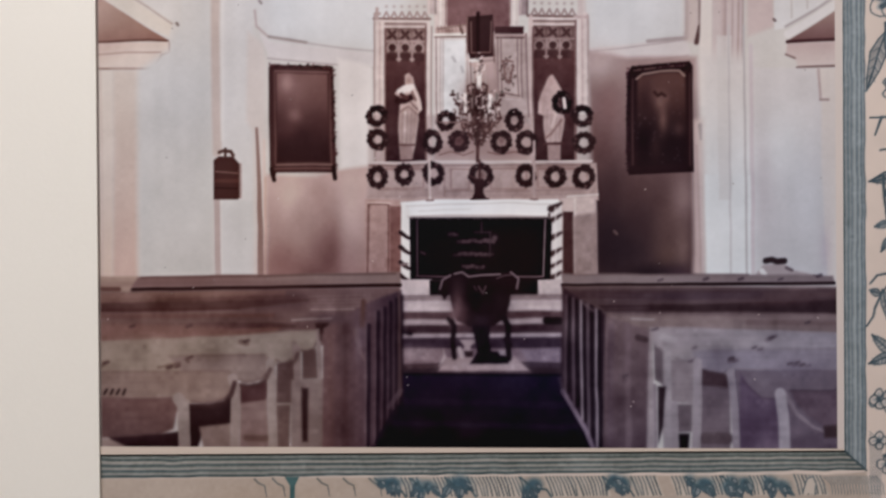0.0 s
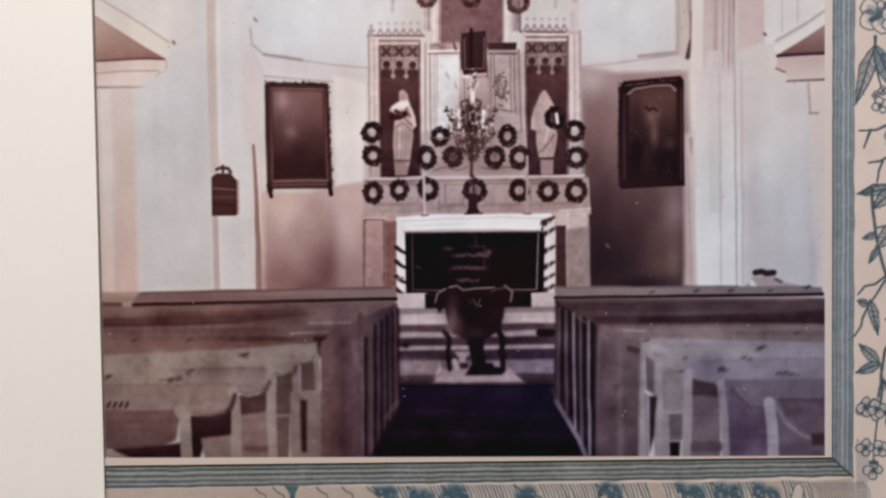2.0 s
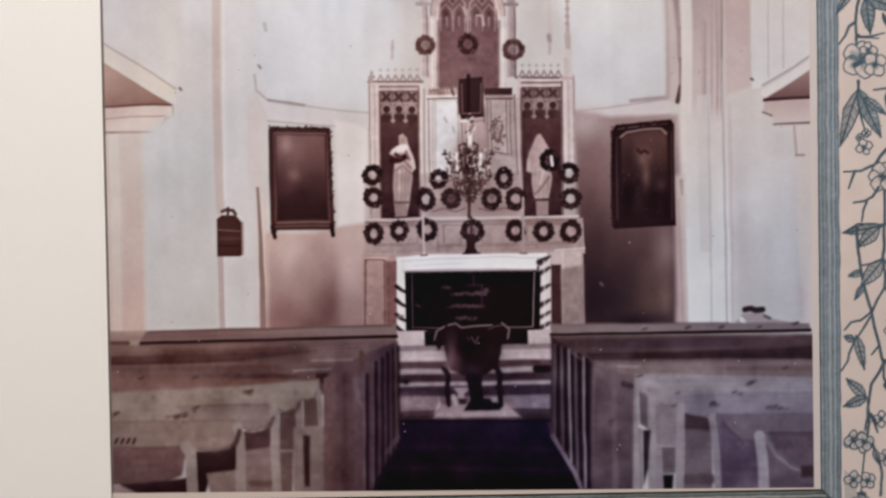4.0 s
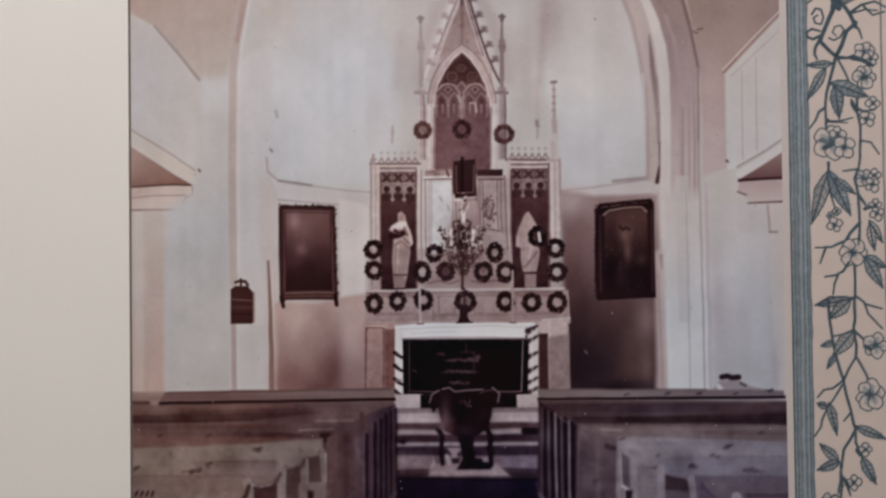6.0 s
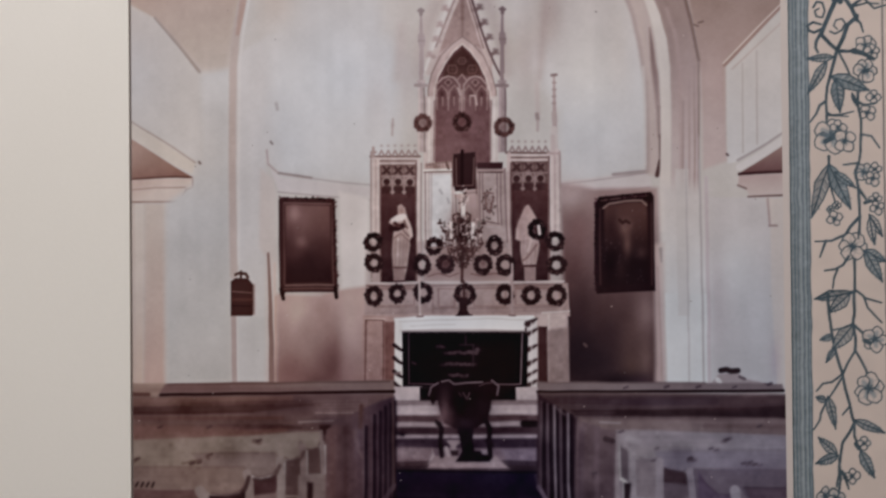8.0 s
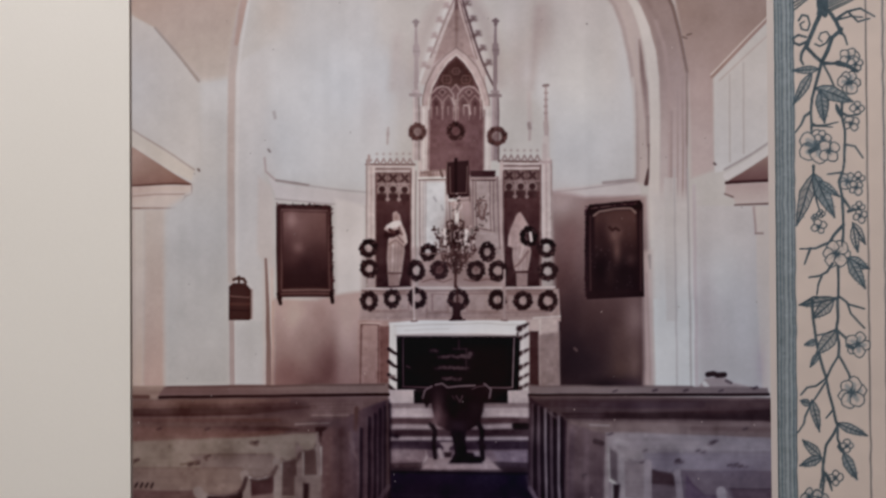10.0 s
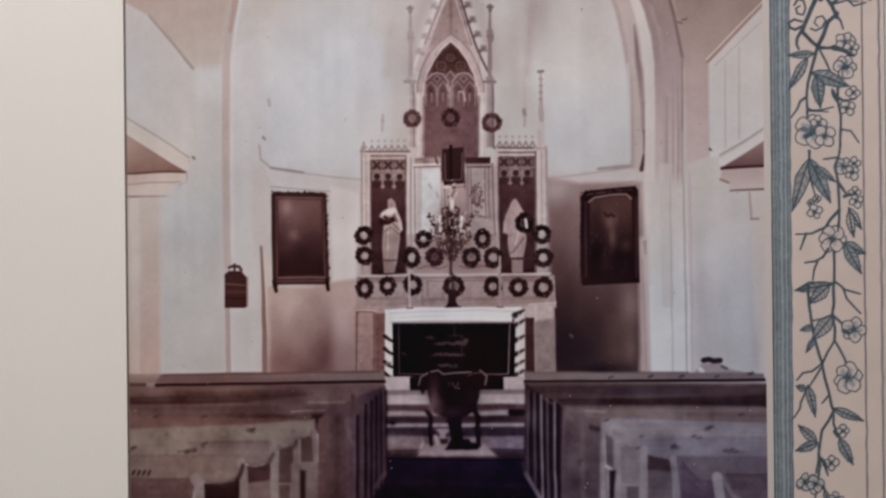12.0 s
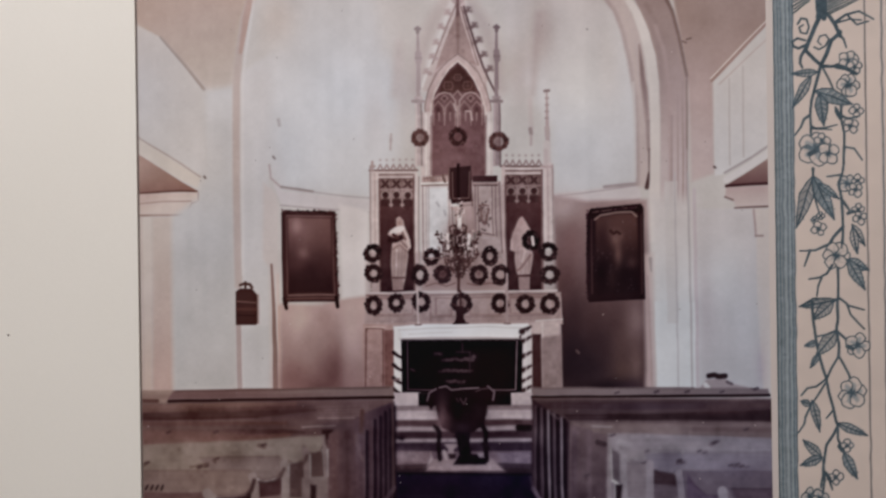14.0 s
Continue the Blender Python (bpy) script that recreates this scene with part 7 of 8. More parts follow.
area([(-98.2, -55.8), (-76.8, -54.9), (-68.6, -55.4), (-66.8, -56.5), (-66.9, -58.2), (-68, -60.7), (-69.8, -62.3), (-71.9, -63.4), (-74.1, -63.7), (-76.2, -63.2), (-78, -61.7), (-93, -61.9)], (125, 108, 103), 1.0, part="printed_pew:4")
stroke([(-66.9, -57.2), (-67.8, -60.7), (-69.8, -62.5), (-72.3, -63.6), (-74.8, -63.7), (-76.9, -62.8)], 0.66, (89, 69, 66), 0.9, alpha=0.6)
stroke([(-98.2, -55.6), (-68.6, -55.2)], 0.44, (112, 93, 89), 0.9, alpha=0.6)
area([(-121.4, -60.5), (-80.5, -60.1), (-78.3, -61), (-78, -63.2), (-78.8, -66), (-80.6, -68.2), (-83.1, -69.4), (-86.7, -69.9), (-90.2, -69.5), (-93.1, -68.7), (-95.5, -67.6), (-121.6, -68.4)], (126, 107, 100), 1.0, part="printed_pew:5")
stroke([(-78.2, -62.8), (-78.9, -66.4), (-80.9, -68.5), (-83.8, -69.7), (-87.4, -70.1), (-91.3, -69.5)], 0.66, (79, 57, 56), 0.9, alpha=0.6)
stroke([(-59, -53.3), (-59.7, -56.2), (-61.5, -57.6), (-63.7, -57.9), (-65.4, -56.8)], 0.66, (95, 77, 74), 0.9, alpha=0.6)
stroke([(-52.3, -50.2), (-53.6, -53.4), (-55.4, -54.4), (-57.5, -54)], 0.66, (98, 80, 79), 0.9, alpha=0.6)
stroke([(-121.6, -68.2), (-109.1, -68.7), (-96.3, -68.3)], 0.66, (90, 69, 66), 0.9, alpha=0.6)
cloud(-111, -76.1, 10.2, 4.1, (115, 92, 89), 0.6)
cloud(-100.3, -74.4, 4.1, 4.1, (85, 64, 62), 0.6)
cloud(-73.5, -74.7, 4.1, 4.9, (131, 113, 108), 0.5)
cloud(-84.2, -71.9, 5.3, 2.5, (43, 25, 26), 0.6)
stroke([(-121.4, -60.5), (-79.7, -60.1)], 0.55, (110, 90, 85), 0.9, alpha=0.6)
stroke([(-59.7, -51.9), (-59, -56.9)], 2, (123, 107, 103), 0.9, alpha=0.6)
stroke([(-101.5, -59.1), (-99, -58.6)], 0.66, (79, 59, 54), 0.9, alpha=0.6)
stroke([(-98.2, -58.5), (-95, -57.9)], 1.1, (79, 59, 54), 0.9, alpha=0.6)
stroke([(-75.9, -51.3), (-74.1, -51.9)], 1.54, (90, 71, 67), 0.9, alpha=0.6)
stroke([(-92.9, -56.5), (-92.2, -57.3)], 0.88, (74, 54, 51), 0.9, alpha=0.6)
stroke([(-117.8, -57.7), (-119.3, -59.1)], 0.88, (90, 71, 66), 0.9, alpha=0.6)
stroke([(-118, -67.2), (-117.2, -65.8)], 0.7, (51, 34, 33), 0.3)
stroke([(-116, -67.2), (-115.3, -65.8)], 0.7, (51, 34, 33), 0.3)
stroke([(-114.1, -67.2), (-113.3, -65.8)], 0.7, (51, 34, 33), 0.3)
stroke([(-112.1, -67.3), (-111.4, -65.8)], 0.7, (51, 34, 33), 0.3)
area([(-121.6, -68.2), (-96.3, -68.3), (-95.2, -70.9), (-96.8, -78), (-102.2, -80.1), (-121.8, -80.6)], (105, 82, 79), 1.0, to=(90, 69, 67), way=((-107.3, -69.8), (-107.5, -79.7)), part="printed_pew:6")
area([(-116.4, -80.3), (-100.4, -79.4), (-95, -78.8), (-95.1, -83.8), (-116.5, -83.6)], (54, 34, 36), 1.0)
area([(-121.8, -80.6), (-116.4, -80.7), (-110.8, -83.6), (-121.8, -83.5)], (131, 113, 107), 1.0)
area([(-92.7, -70.2), (-86.7, -70.6), (-81.3, -69.6), (-78.8, -67.8), (-78.7, -76.1), (-81.4, -77.5), (-87.5, -78.5), (-89.4, -83.9), (-91.9, -83.9)], (52, 33, 34), 1.0)
area([(-88.9, -77.4), (-78.6, -76.4), (-78.7, -84), (-87.6, -83.9)], (123, 105, 100), 1.0)
area([(-76.6, -64.2), (-74.1, -64.6), (-70.5, -64), (-67.6, -62.2), (-67.4, -67.6), (-68.8, -70.4), (-76.3, -70.7)], (79, 56, 56), 1.1)
area([(-76.3, -70.2), (-67.4, -69), (-67.6, -84.1), (-76.5, -84)], (120, 100, 97), 1.0)
stroke([(-74.3, -81), (-68.3, -81.1)], 2, (98, 79, 75), 0.9)
area([(-65.1, -58.3), (-58.6, -56.9), (-58.5, -70.4), (-65.3, -70.3)], (97, 79, 77), 1.0)
area([(-65.3, -70.3), (-60.6, -70.3), (-61.2, -84.2), (-65.1, -84.2)], (105, 87, 84), 1.0)
stroke([(-66, -70.5), (-60.6, -70.5)], 0.6, (141, 126, 121), 0.4)
area([(-57.2, -54.2), (-52.9, -53.4), (-52.3, -62.7), (-57.3, -63)], (102, 84, 82), 1.0)
area([(-60.5, -63), (-49.8, -62.7), (-50.4, -84.3), (-60.8, -84.2)], (131, 115, 112), 1.0)
area([(-57.5, -65.5), (-55.4, -65.6), (-55.6, -82.1), (-57.2, -82.1)], (61, 43, 44), 1.0)
stroke([(-95.2, -68.7), (-93.8, -70.9), (-93.3, -83.8)], 3.7, (138, 123, 118), 0.4, part="printed_pew:7")
stroke([(-78.7, -62.4), (-77.7, -66), (-78, -84)], 2.9, (139, 123, 118), 0.4, part="printed_pew:8")
stroke([(-67.2, -57.7), (-66.6, -64), (-66.2, -84.2)], 2.9, (141, 126, 121), 0.4, part="printed_pew:9")
stroke([(-59, -53.3), (-58.7, -62.3)], 2.3, (138, 121, 118), 0.4, part="printed_pew:10")
stroke([(-52.3, -48), (-51.9, -57), (-51.9, -62.4)], 1.4, (139, 123, 121), 0.4, part="printed_pew:11")
stroke([(-51.7, -46.2), (-51.4, -50.7)], 1.1, (69, 49, 49), 0.9, alpha=0.6)
area([(-50.7, -47.3), (-37.4, -39.6), (-26.6, -35.7), (-26.6, -68), (-29.9, -73.7), (-36.1, -84.5), (-51.1, -84.3)], (112, 90, 90), 1.0, to=(62, 47, 58), way=((-48.3, -60.6), (-27.8, -62.6)), part="printed_pew:12")
stroke([(-48.2, -49.8), (-48.3, -83.6)], 1.4, (112, 89, 87), 0.8, alpha=0.6)
stroke([(-43.9, -46.3), (-44, -83.7)], 1.6, (89, 67, 69), 0.9, alpha=0.6)
cloud(-45, -78.6, 4.9, 8.2, (61, 43, 46), 0.6)
stroke([(-40.7, -48.1), (-39.3, -54.4), (-38.1, -57.1)], 1.98, (123, 102, 100), 0.9, end=0.6, alpha=0.6)
stroke([(-38.9, -46.3), (-38.4, -39.2)], 1.6, (85, 61, 57), 0.9)
stroke([(-36.7, -46.4), (-37, -83.8)], 1.2, (33, 20, 31), 0.9, alpha=0.85)
stroke([(-37.6, -46.4), (-37.9, -83.8)], 0.55, (115, 98, 102), 0.9, alpha=0.6)
stroke([(-33.8, -42.5), (-34.1, -83.4)], 1.2, (33, 20, 31), 0.9, alpha=0.85)
stroke([(-34.7, -42.4), (-35, -83.4)], 0.55, (107, 90, 95), 0.9, alpha=0.6)
stroke([(-31.7, -41.4), (-31.9, -80.6)], 1.2, (33, 20, 31), 0.9, alpha=0.85)
stroke([(-32.6, -41.4), (-32.8, -80.6)], 0.55, (97, 80, 87), 0.9, alpha=0.6)
stroke([(-29.9, -39.6), (-30.1, -77)], 1.2, (33, 20, 31), 0.9, alpha=0.85)
stroke([(-30.8, -39.6), (-31, -77)], 0.55, (92, 75, 82), 0.9, alpha=0.6)
stroke([(-28.1, -38.6), (-28.3, -73.4)], 1.2, (33, 20, 31), 0.9, alpha=0.85)
stroke([(-29, -38.6), (-29.2, -73.4)], 0.55, (90, 74, 79), 0.9, alpha=0.6)
stroke([(-26.6, -37.5), (-26.8, -70.7)], 1.2, (33, 20, 31), 0.9, alpha=0.85)
stroke([(-27.5, -37.5), (-27.7, -70.7)], 0.55, (92, 75, 77), 0.9, alpha=0.6)
stroke([(-27.3, -35.7), (-27, -68)], 0.66, (105, 85, 82), 0.9, alpha=0.6)
stroke([(-27, -66.6), (-30.6, -71.6)], 1.54, (92, 77, 85), 0.9, alpha=0.6)
stroke([(-34.3, -82.4), (-28.8, -73)], 1.2, (33, 23, 36), 0.7)
stroke([(-78, -63.9), (-79, -67.5), (-81, -69.8), (-85.3, -71), (-91, -71.1)], 1.4, (59, 39, 39), 0.9, alpha=0.8)
stroke([(-67.2, -59.7), (-68.4, -62.5), (-70.5, -64.3), (-73.4, -65), (-75.9, -64.4)], 1.4, (75, 56, 54), 0.9, alpha=0.7)
stroke([(-58.6, -55.1), (-59.7, -57.6), (-61.9, -58.8), (-64.4, -58.3)], 1.2, (92, 74, 72), 0.9, alpha=0.7)
cloud(-64.7, -38.1, 12.3, 4.1, (75, 57, 62), 0.5)
cloud(-100, -38.4, 30.7, 2.5, (82, 61, 57), 0.5)
cloud(-82, -45.6, 30.7, 2.5, (84, 64, 62), 0.5)
cloud(-86, -33.3, 41, 1.2, (97, 75, 74), 0.5)
cloud(-44.6, -53, 2.9, 12.3, (64, 48, 51), 0.5)
cloud(-39.5, -50.1, 2, 8.2, (105, 93, 105), 0.4)
cloud(-106, -50.1, 10.2, 2, (144, 123, 115), 0.35)
cloud(-76, -46.2, 12.3, 1, (85, 62, 62), 0.5)
cloud(-48.2, -44.2, 6.1, 2, (85, 69, 75), 0.5)
cloud(-116, -44.2, 12.3, 1.6, (92, 69, 66), 0.4)
stroke([(-110, -46.6), (-108.8, -46.2)], 0.8, (75, 56, 54), 0.6, alpha=0.8)
stroke([(-92.4, -46.6), (-91.2, -46.2)], 1, (75, 56, 54), 0.6, alpha=0.8)
stroke([(-74.8, -51.3), (-73.6, -50.9)], 1, (75, 56, 54), 0.6, alpha=0.8)
stroke([(-92.2, -56.2), (-91, -55.8)], 0.8, (75, 56, 54), 0.6, alpha=0.8)
stroke([(-98.6, -59.2), (-97.4, -58.8)], 1.1, (75, 56, 54), 0.6, alpha=0.8)
stroke([(-96.2, -59), (-95, -58.6)], 0.8, (75, 56, 54), 0.6, alpha=0.8)
stroke([(-118, -57.8), (-116.8, -57.4)], 1, (75, 56, 54), 0.6, alpha=0.8)
stroke([(-71, -46.6), (-69.8, -46.2)], 0.7, (75, 56, 54), 0.6, alpha=0.8)
stroke([(-48.2, -49.1), (-48.1, -70.7)], 0.2, (97, 77, 79), 0.3, alpha=0.4)
stroke([(-47.6, -49.1), (-47.5, -70.7)], 0.2, (97, 77, 79), 0.3, alpha=0.4)
stroke([(-47, -49.1), (-46.9, -70.7)], 0.2, (97, 77, 79), 0.3, alpha=0.4)
stroke([(-46.4, -49.1), (-46.3, -70.7)], 0.2, (97, 77, 79), 0.3, alpha=0.4)
stroke([(-45.8, -49.1), (-45.7, -70.7)], 0.2, (97, 77, 79), 0.3, alpha=0.4)
stroke([(-45.2, -49.1), (-45.1, -70.7)], 0.2, (97, 77, 79), 0.3, alpha=0.4)
stroke([(-44.6, -49.1), (-44.5, -70.7)], 0.2, (97, 77, 79), 0.3, alpha=0.4)
# pews on the right
area([(22.7, -30.7), (62.9, -31.1), (95.2, -31.2), (107, -31.7), (107.8, -34.2), (62.8, -34.3), (23.4, -34.4)], (120, 105, 105), 1.0, part="printed_pew:13")
stroke([(23.1, -34.3), (62.8, -34.1), (107.4, -34)], 1, (48, 33, 36), 0.4)
stroke([(24.3, -30.9), (80.8, -31.2)], 0.66, (97, 80, 80), 0.9, alpha=0.6)
area([(22.7, -34.6), (62.8, -34.6), (109.9, -35.3), (109.9, -50), (50.2, -48.3), (34.1, -47.1), (23.4, -39.8)], (102, 84, 84), 1.0, to=(113, 92, 90), way=((35.9, -39.9), (107.8, -40.7)), part="printed_pew:14")
area([(25.2, -35.9), (62.8, -35.9), (109.9, -36), (109.9, -39.2), (62.8, -38.8), (27, -38.4)], (85, 66, 69), 1.0)
area([(34.1, -40.3), (62.8, -40.2), (80.8, -39.7), (109.9, -39.2), (109.9, -43.4), (80.8, -42.5), (62.8, -42.7), (35.9, -42.4)], (59, 41, 44), 1.0)
stroke([(86.2, -37.7), (109.2, -37.6)], 2, (115, 92, 89), 1.1, alpha=0.7)
stroke([(35.9, -43), (71.8, -43.2), (109.9, -43.9)], 0.55, (121, 103, 103), 0.9, alpha=0.6)
area([(37.7, -43.5), (109.9, -44.3), (109.9, -49.7), (62.8, -48.1), (37.7, -47.1)], (120, 102, 100), 1.0)
stroke([(80.8, -45.8), (109.9, -46.4)], 1.8, (105, 85, 84), 0.9, alpha=0.6)
stroke([(34.2, -37.4), (50.3, -37.6)], 0.3, (115, 98, 100), 0.3, alpha=0.6)
stroke([(34.1, -38.8), (50.3, -38.8)], 0.3, (115, 98, 100), 0.3, alpha=0.6)
stroke([(34.1, -40.3), (50.3, -40.1)], 0.3, (115, 98, 100), 0.3, alpha=0.6)
stroke([(34.1, -41.7), (50.3, -41.3)], 0.3, (115, 98, 100), 0.3, alpha=0.6)
stroke([(44.5, -44.7), (51.3, -44.9)], 0.6, (153, 139, 138), 0.3)
area([(49.9, -47.3), (62.8, -47.4), (109.9, -49.3), (110, -60.5), (75.4, -60.5), (72.1, -62.2), (67.5, -61.8), (63.9, -58.6), (59.2, -58.1), (55.6, -55.6), (52.7, -54.5), (49.9, -51.2)], (141, 128, 130), 1.0, to=(134, 123, 128), way=((53.8, -49.1), (106, -55)), part="printed_pew:15")
area([(62.8, -54.6), (110, -54.4), (110, -60.5), (76.3, -60.5), (72.1, -62.1), (67.8, -61.5), (64.9, -58.6)], (128, 116, 123), 1.0, part="printed_pew:16")
stroke([(68.2, -54.6), (110, -54.2)], 0.55, (116, 103, 108), 0.9, alpha=0.6)
stroke([(53.1, -53.8), (55.6, -55.9), (59.6, -57.8), (62.8, -58.2)], 0.66, (105, 90, 93), 0.9, alpha=0.6)
stroke([(63.9, -57.5), (65.3, -60), (68.2, -61.8), (71.8, -62.2), (75, -60.8)], 0.77, (92, 77, 82), 0.9, alpha=0.6)
cloud(95.2, -63.9, 10.2, 2.9, (113, 98, 107), 0.5)
cloud(84.4, -76.5, 6.1, 5.3, (82, 67, 79), 0.5)
cloud(70, -74.5, 4.1, 5.3, (118, 103, 107), 0.5)
stroke([(53.8, -50.2), (57.4, -51.3)], 2, (151, 139, 141), 0.9)
stroke([(86.5, -51.4), (87.6, -51.1)], 1.43, (79, 64, 69), 0.9, alpha=0.6)
stroke([(88.3, -50.7), (89.4, -50.4)], 0.99, (79, 64, 69), 0.9, alpha=0.6)
stroke([(74.8, -58), (75.9, -57.6)], 1.43, (79, 64, 69), 0.9, alpha=0.6)
stroke([(76.1, -58.1), (77.2, -57.8)], 0.99, (79, 64, 69), 0.9, alpha=0.6)
stroke([(62.2, -58.4), (63.3, -58)], 1.21, (79, 64, 69), 0.9, alpha=0.6)
stroke([(94.6, -59.4), (95.7, -59.1)], 0.99, (79, 64, 69), 0.9, alpha=0.6)
stroke([(96.8, -59.4), (97.9, -59.1)], 0.99, (79, 64, 69), 0.9, alpha=0.6)
stroke([(98.6, -59.6), (99.7, -59.3)], 0.77, (79, 64, 69), 0.9, alpha=0.6)
stroke([(49.7, -48.5), (50.8, -48.2)], 0.66, (79, 64, 69), 0.9, alpha=0.6)
stroke([(63.3, -54.1), (64.4, -53.7)], 0.77, (79, 64, 69), 0.9, alpha=0.6)
stroke([(83.8, -54.4), (84.9, -54.1)], 0.77, (79, 64, 69), 0.9, alpha=0.6)
area([(76.1, -60.5), (110, -60.5), (110, -86.2), (76.1, -85.8)], (103, 89, 95), 1.0, to=(92, 77, 85), way=((95.2, -63.9), (95.2, -83.8)), part="printed_pew:17")
area([(77.9, -61.2), (80.8, -65.6), (84.7, -69.6), (90.1, -70), (90.1, -85.9), (77.9, -85.8)], (92, 75, 87), 1.0)
stroke([(78.6, -63.8), (80.8, -66.3), (84.7, -69.4), (89.8, -69.7)], 0.66, (75, 59, 69), 0.9, alpha=0.6)
area([(94.1, -67.4), (110, -67.5), (110, -78.6), (104.2, -78.1), (98.8, -74.8), (94.8, -70.1)], (92, 75, 82), 1.0)
stroke([(93.7, -67.2), (109.3, -67.3)], 0.88, (72, 57, 64), 0.9, alpha=0.6)
stroke([(92.3, -68.6), (95.9, -74.4), (101, -78.5), (106, -80.7)], 1.6, (120, 105, 110), 0.6, end=0.8)
area([(103.9, -78.1), (109.3, -77.8), (109.3, -81.8), (104.2, -81.8)], (64, 48, 52), 1.0)
area([(65.7, -60.4), (75, -62.3), (75, -85.8), (65.6, -85.7)], (108, 93, 97), 1.0)
area([(65.7, -60.4), (75, -62.3), (74.3, -66.2), (66, -65.4)], (79, 62, 66), 1.0)
stroke([(67.1, -81.7), (73.9, -81.8)], 3.7, (92, 77, 80), 1.1)
area([(56, -56.7), (63.9, -58.9), (63.8, -71.2), (56.6, -70.4)], (130, 116, 118), 1.0)
area([(58.4, -71.1), (63.5, -71.2), (63.1, -79.8), (58.8, -79.8)], (103, 89, 92), 1.0)
area([(58.8, -80.2), (62.4, -80.2), (62, -85.6), (59.1, -85.6)], (39, 28, 33), 1.0)
area([(55.9, -70.4), (58.8, -70.4), (58.8, -85.6), (55.9, -85.5)], (138, 125, 128), 1.0)
stroke([(90.5, -68.2), (91.6, -76.5), (91.9, -86)], 3.5, (143, 131, 136), 0.4, part="printed_pew:18")
stroke([(75, -61.6), (76.4, -72.8), (76.8, -85.8)], 2.3, (134, 121, 126), 0.4, part="printed_pew:19")
stroke([(64.9, -58.2), (64.9, -72.6), (64.2, -85.6)], 2.7, (143, 130, 133), 0.4, part="printed_pew:20")
stroke([(55.3, -54.5), (55.2, -68.9), (55.5, -85.5)], 2.7, (143, 131, 133), 0.4, part="printed_pew:21")
stroke([(49.9, -49.4), (50.2, -65.3), (50.1, -85.5)], 2, (139, 125, 126), 0.4, part="printed_pew:22")
area([(51.3, -52.7), (54.2, -54.9), (54.1, -65.3), (51.6, -63.5)], (98, 84, 87), 1.0)
area([(52.5, -65.6), (54.9, -65.7), (54.1, -77.9), (52.6, -83.3)], (54, 39, 44), 1.0)
area([(35.2, -43.5), (49.9, -48.3), (49, -85.5), (33.2, -85.3)], (105, 87, 89), 1.0, to=(79, 62, 67), way=((41.3, -47.2), (41.1, -85)), part="printed_pew:23")
stroke([(46.3, -50.5), (48.8, -51.2)], 1.8, (75, 59, 62), 0.7)
stroke([(42.3, -62.5), (42.5, -63.7)], 1.32, (69, 52, 57), 0.9, alpha=0.6)
stroke([(43.1, -47.2), (43.3, -84.7)], 2, (115, 97, 100), 1.3, alpha=0.5)
stroke([(38, -47.1), (37.5, -83.2)], 2, (89, 72, 79), 1.1, alpha=0.5)
area([(23.1, -34.8), (36.3, -43.2), (35, -85.3), (32.8, -85.3), (26.8, -73.1), (22.5, -67.8)], (61, 44, 51), 1.0, to=(48, 34, 46), way=((27, -39.8), (28.5, -81.3)), part="printed_pew:24")
stroke([(25.4, -38.4), (25, -67.1)], 1.2, (28, 16, 25), 0.9, alpha=0.85)
stroke([(24.3, -37.7), (23.9, -67.1)], 0.77, (102, 87, 92), 0.9, alpha=0.6)
stroke([(27.5, -39.1), (27.7, -71.3)], 1.2, (28, 16, 25), 0.9, alpha=0.85)
stroke([(26.4, -38.4), (26.6, -71.3)], 0.77, (120, 105, 110), 0.9, alpha=0.6)
stroke([(29.8, -39.9), (30.2, -75.9)], 1.2, (28, 16, 25), 0.9, alpha=0.85)
stroke([(28.8, -39.1), (29.1, -75.8)], 0.7, (134, 120, 125), 0.3)
stroke([(32, -41), (32.1, -81.3)], 1.2, (28, 16, 25), 0.9, alpha=0.85)
stroke([(30.9, -40.2), (31.1, -81.3)], 0.77, (126, 112, 116), 0.9, alpha=0.6)
stroke([(34.5, -42.4), (34.6, -84.2)], 1.2, (28, 16, 25), 0.9, alpha=0.85)
stroke([(33.4, -41.7), (33.6, -84.2)], 0.7, (134, 120, 125), 0.3)
stroke([(28.8, -39.1), (32.3, -42.1)], 0.88, (123, 107, 108), 0.9, alpha=0.6)
stroke([(23.2, -67.1), (26.8, -73.1), (30.3, -79.5), (32.5, -85.3)], 1.4, (112, 97, 107), 0.6)
stroke([(22.2, -63.2), (23.2, -67.8)], 1.1, (74, 61, 72), 0.9, alpha=0.6)
stroke([(51.6, -65.3), (51.7, -84.8)], 1, (123, 108, 112), 0.7)
area([(23.5, -35), (110, -35.2), (110, -43.4), (36.5, -43)], (56, 41, 46), 1.6, alpha=0.38)
cloud(61.7, -37.8, 22.5, 1.8, (71, 56, 66), 0.5)
cloud(90.7, -39.7, 12.3, 1.4, (89, 66, 67), 0.45)
cloud(96.5, -35.5, 8.2, 1.6, (123, 100, 97), 0.4)
cloud(44.2, -41.3, 8.2, 4.1, (102, 85, 90), 0.35)
cloud(79, -51, 12.3, 2.9, (154, 141, 141), 0.3)
cloud(59.6, -54.9, 6.1, 2, (161, 148, 146), 0.35)
cloud(94.3, -60.7, 10.2, 2.9, (105, 92, 102), 0.4)
stroke([(52.8, -32.9), (54, -32.5)], 0.8, (75, 61, 66), 0.6, alpha=0.7)
stroke([(67, -32.7), (68.1, -32.3)], 1, (75, 61, 66), 0.6, alpha=0.7)
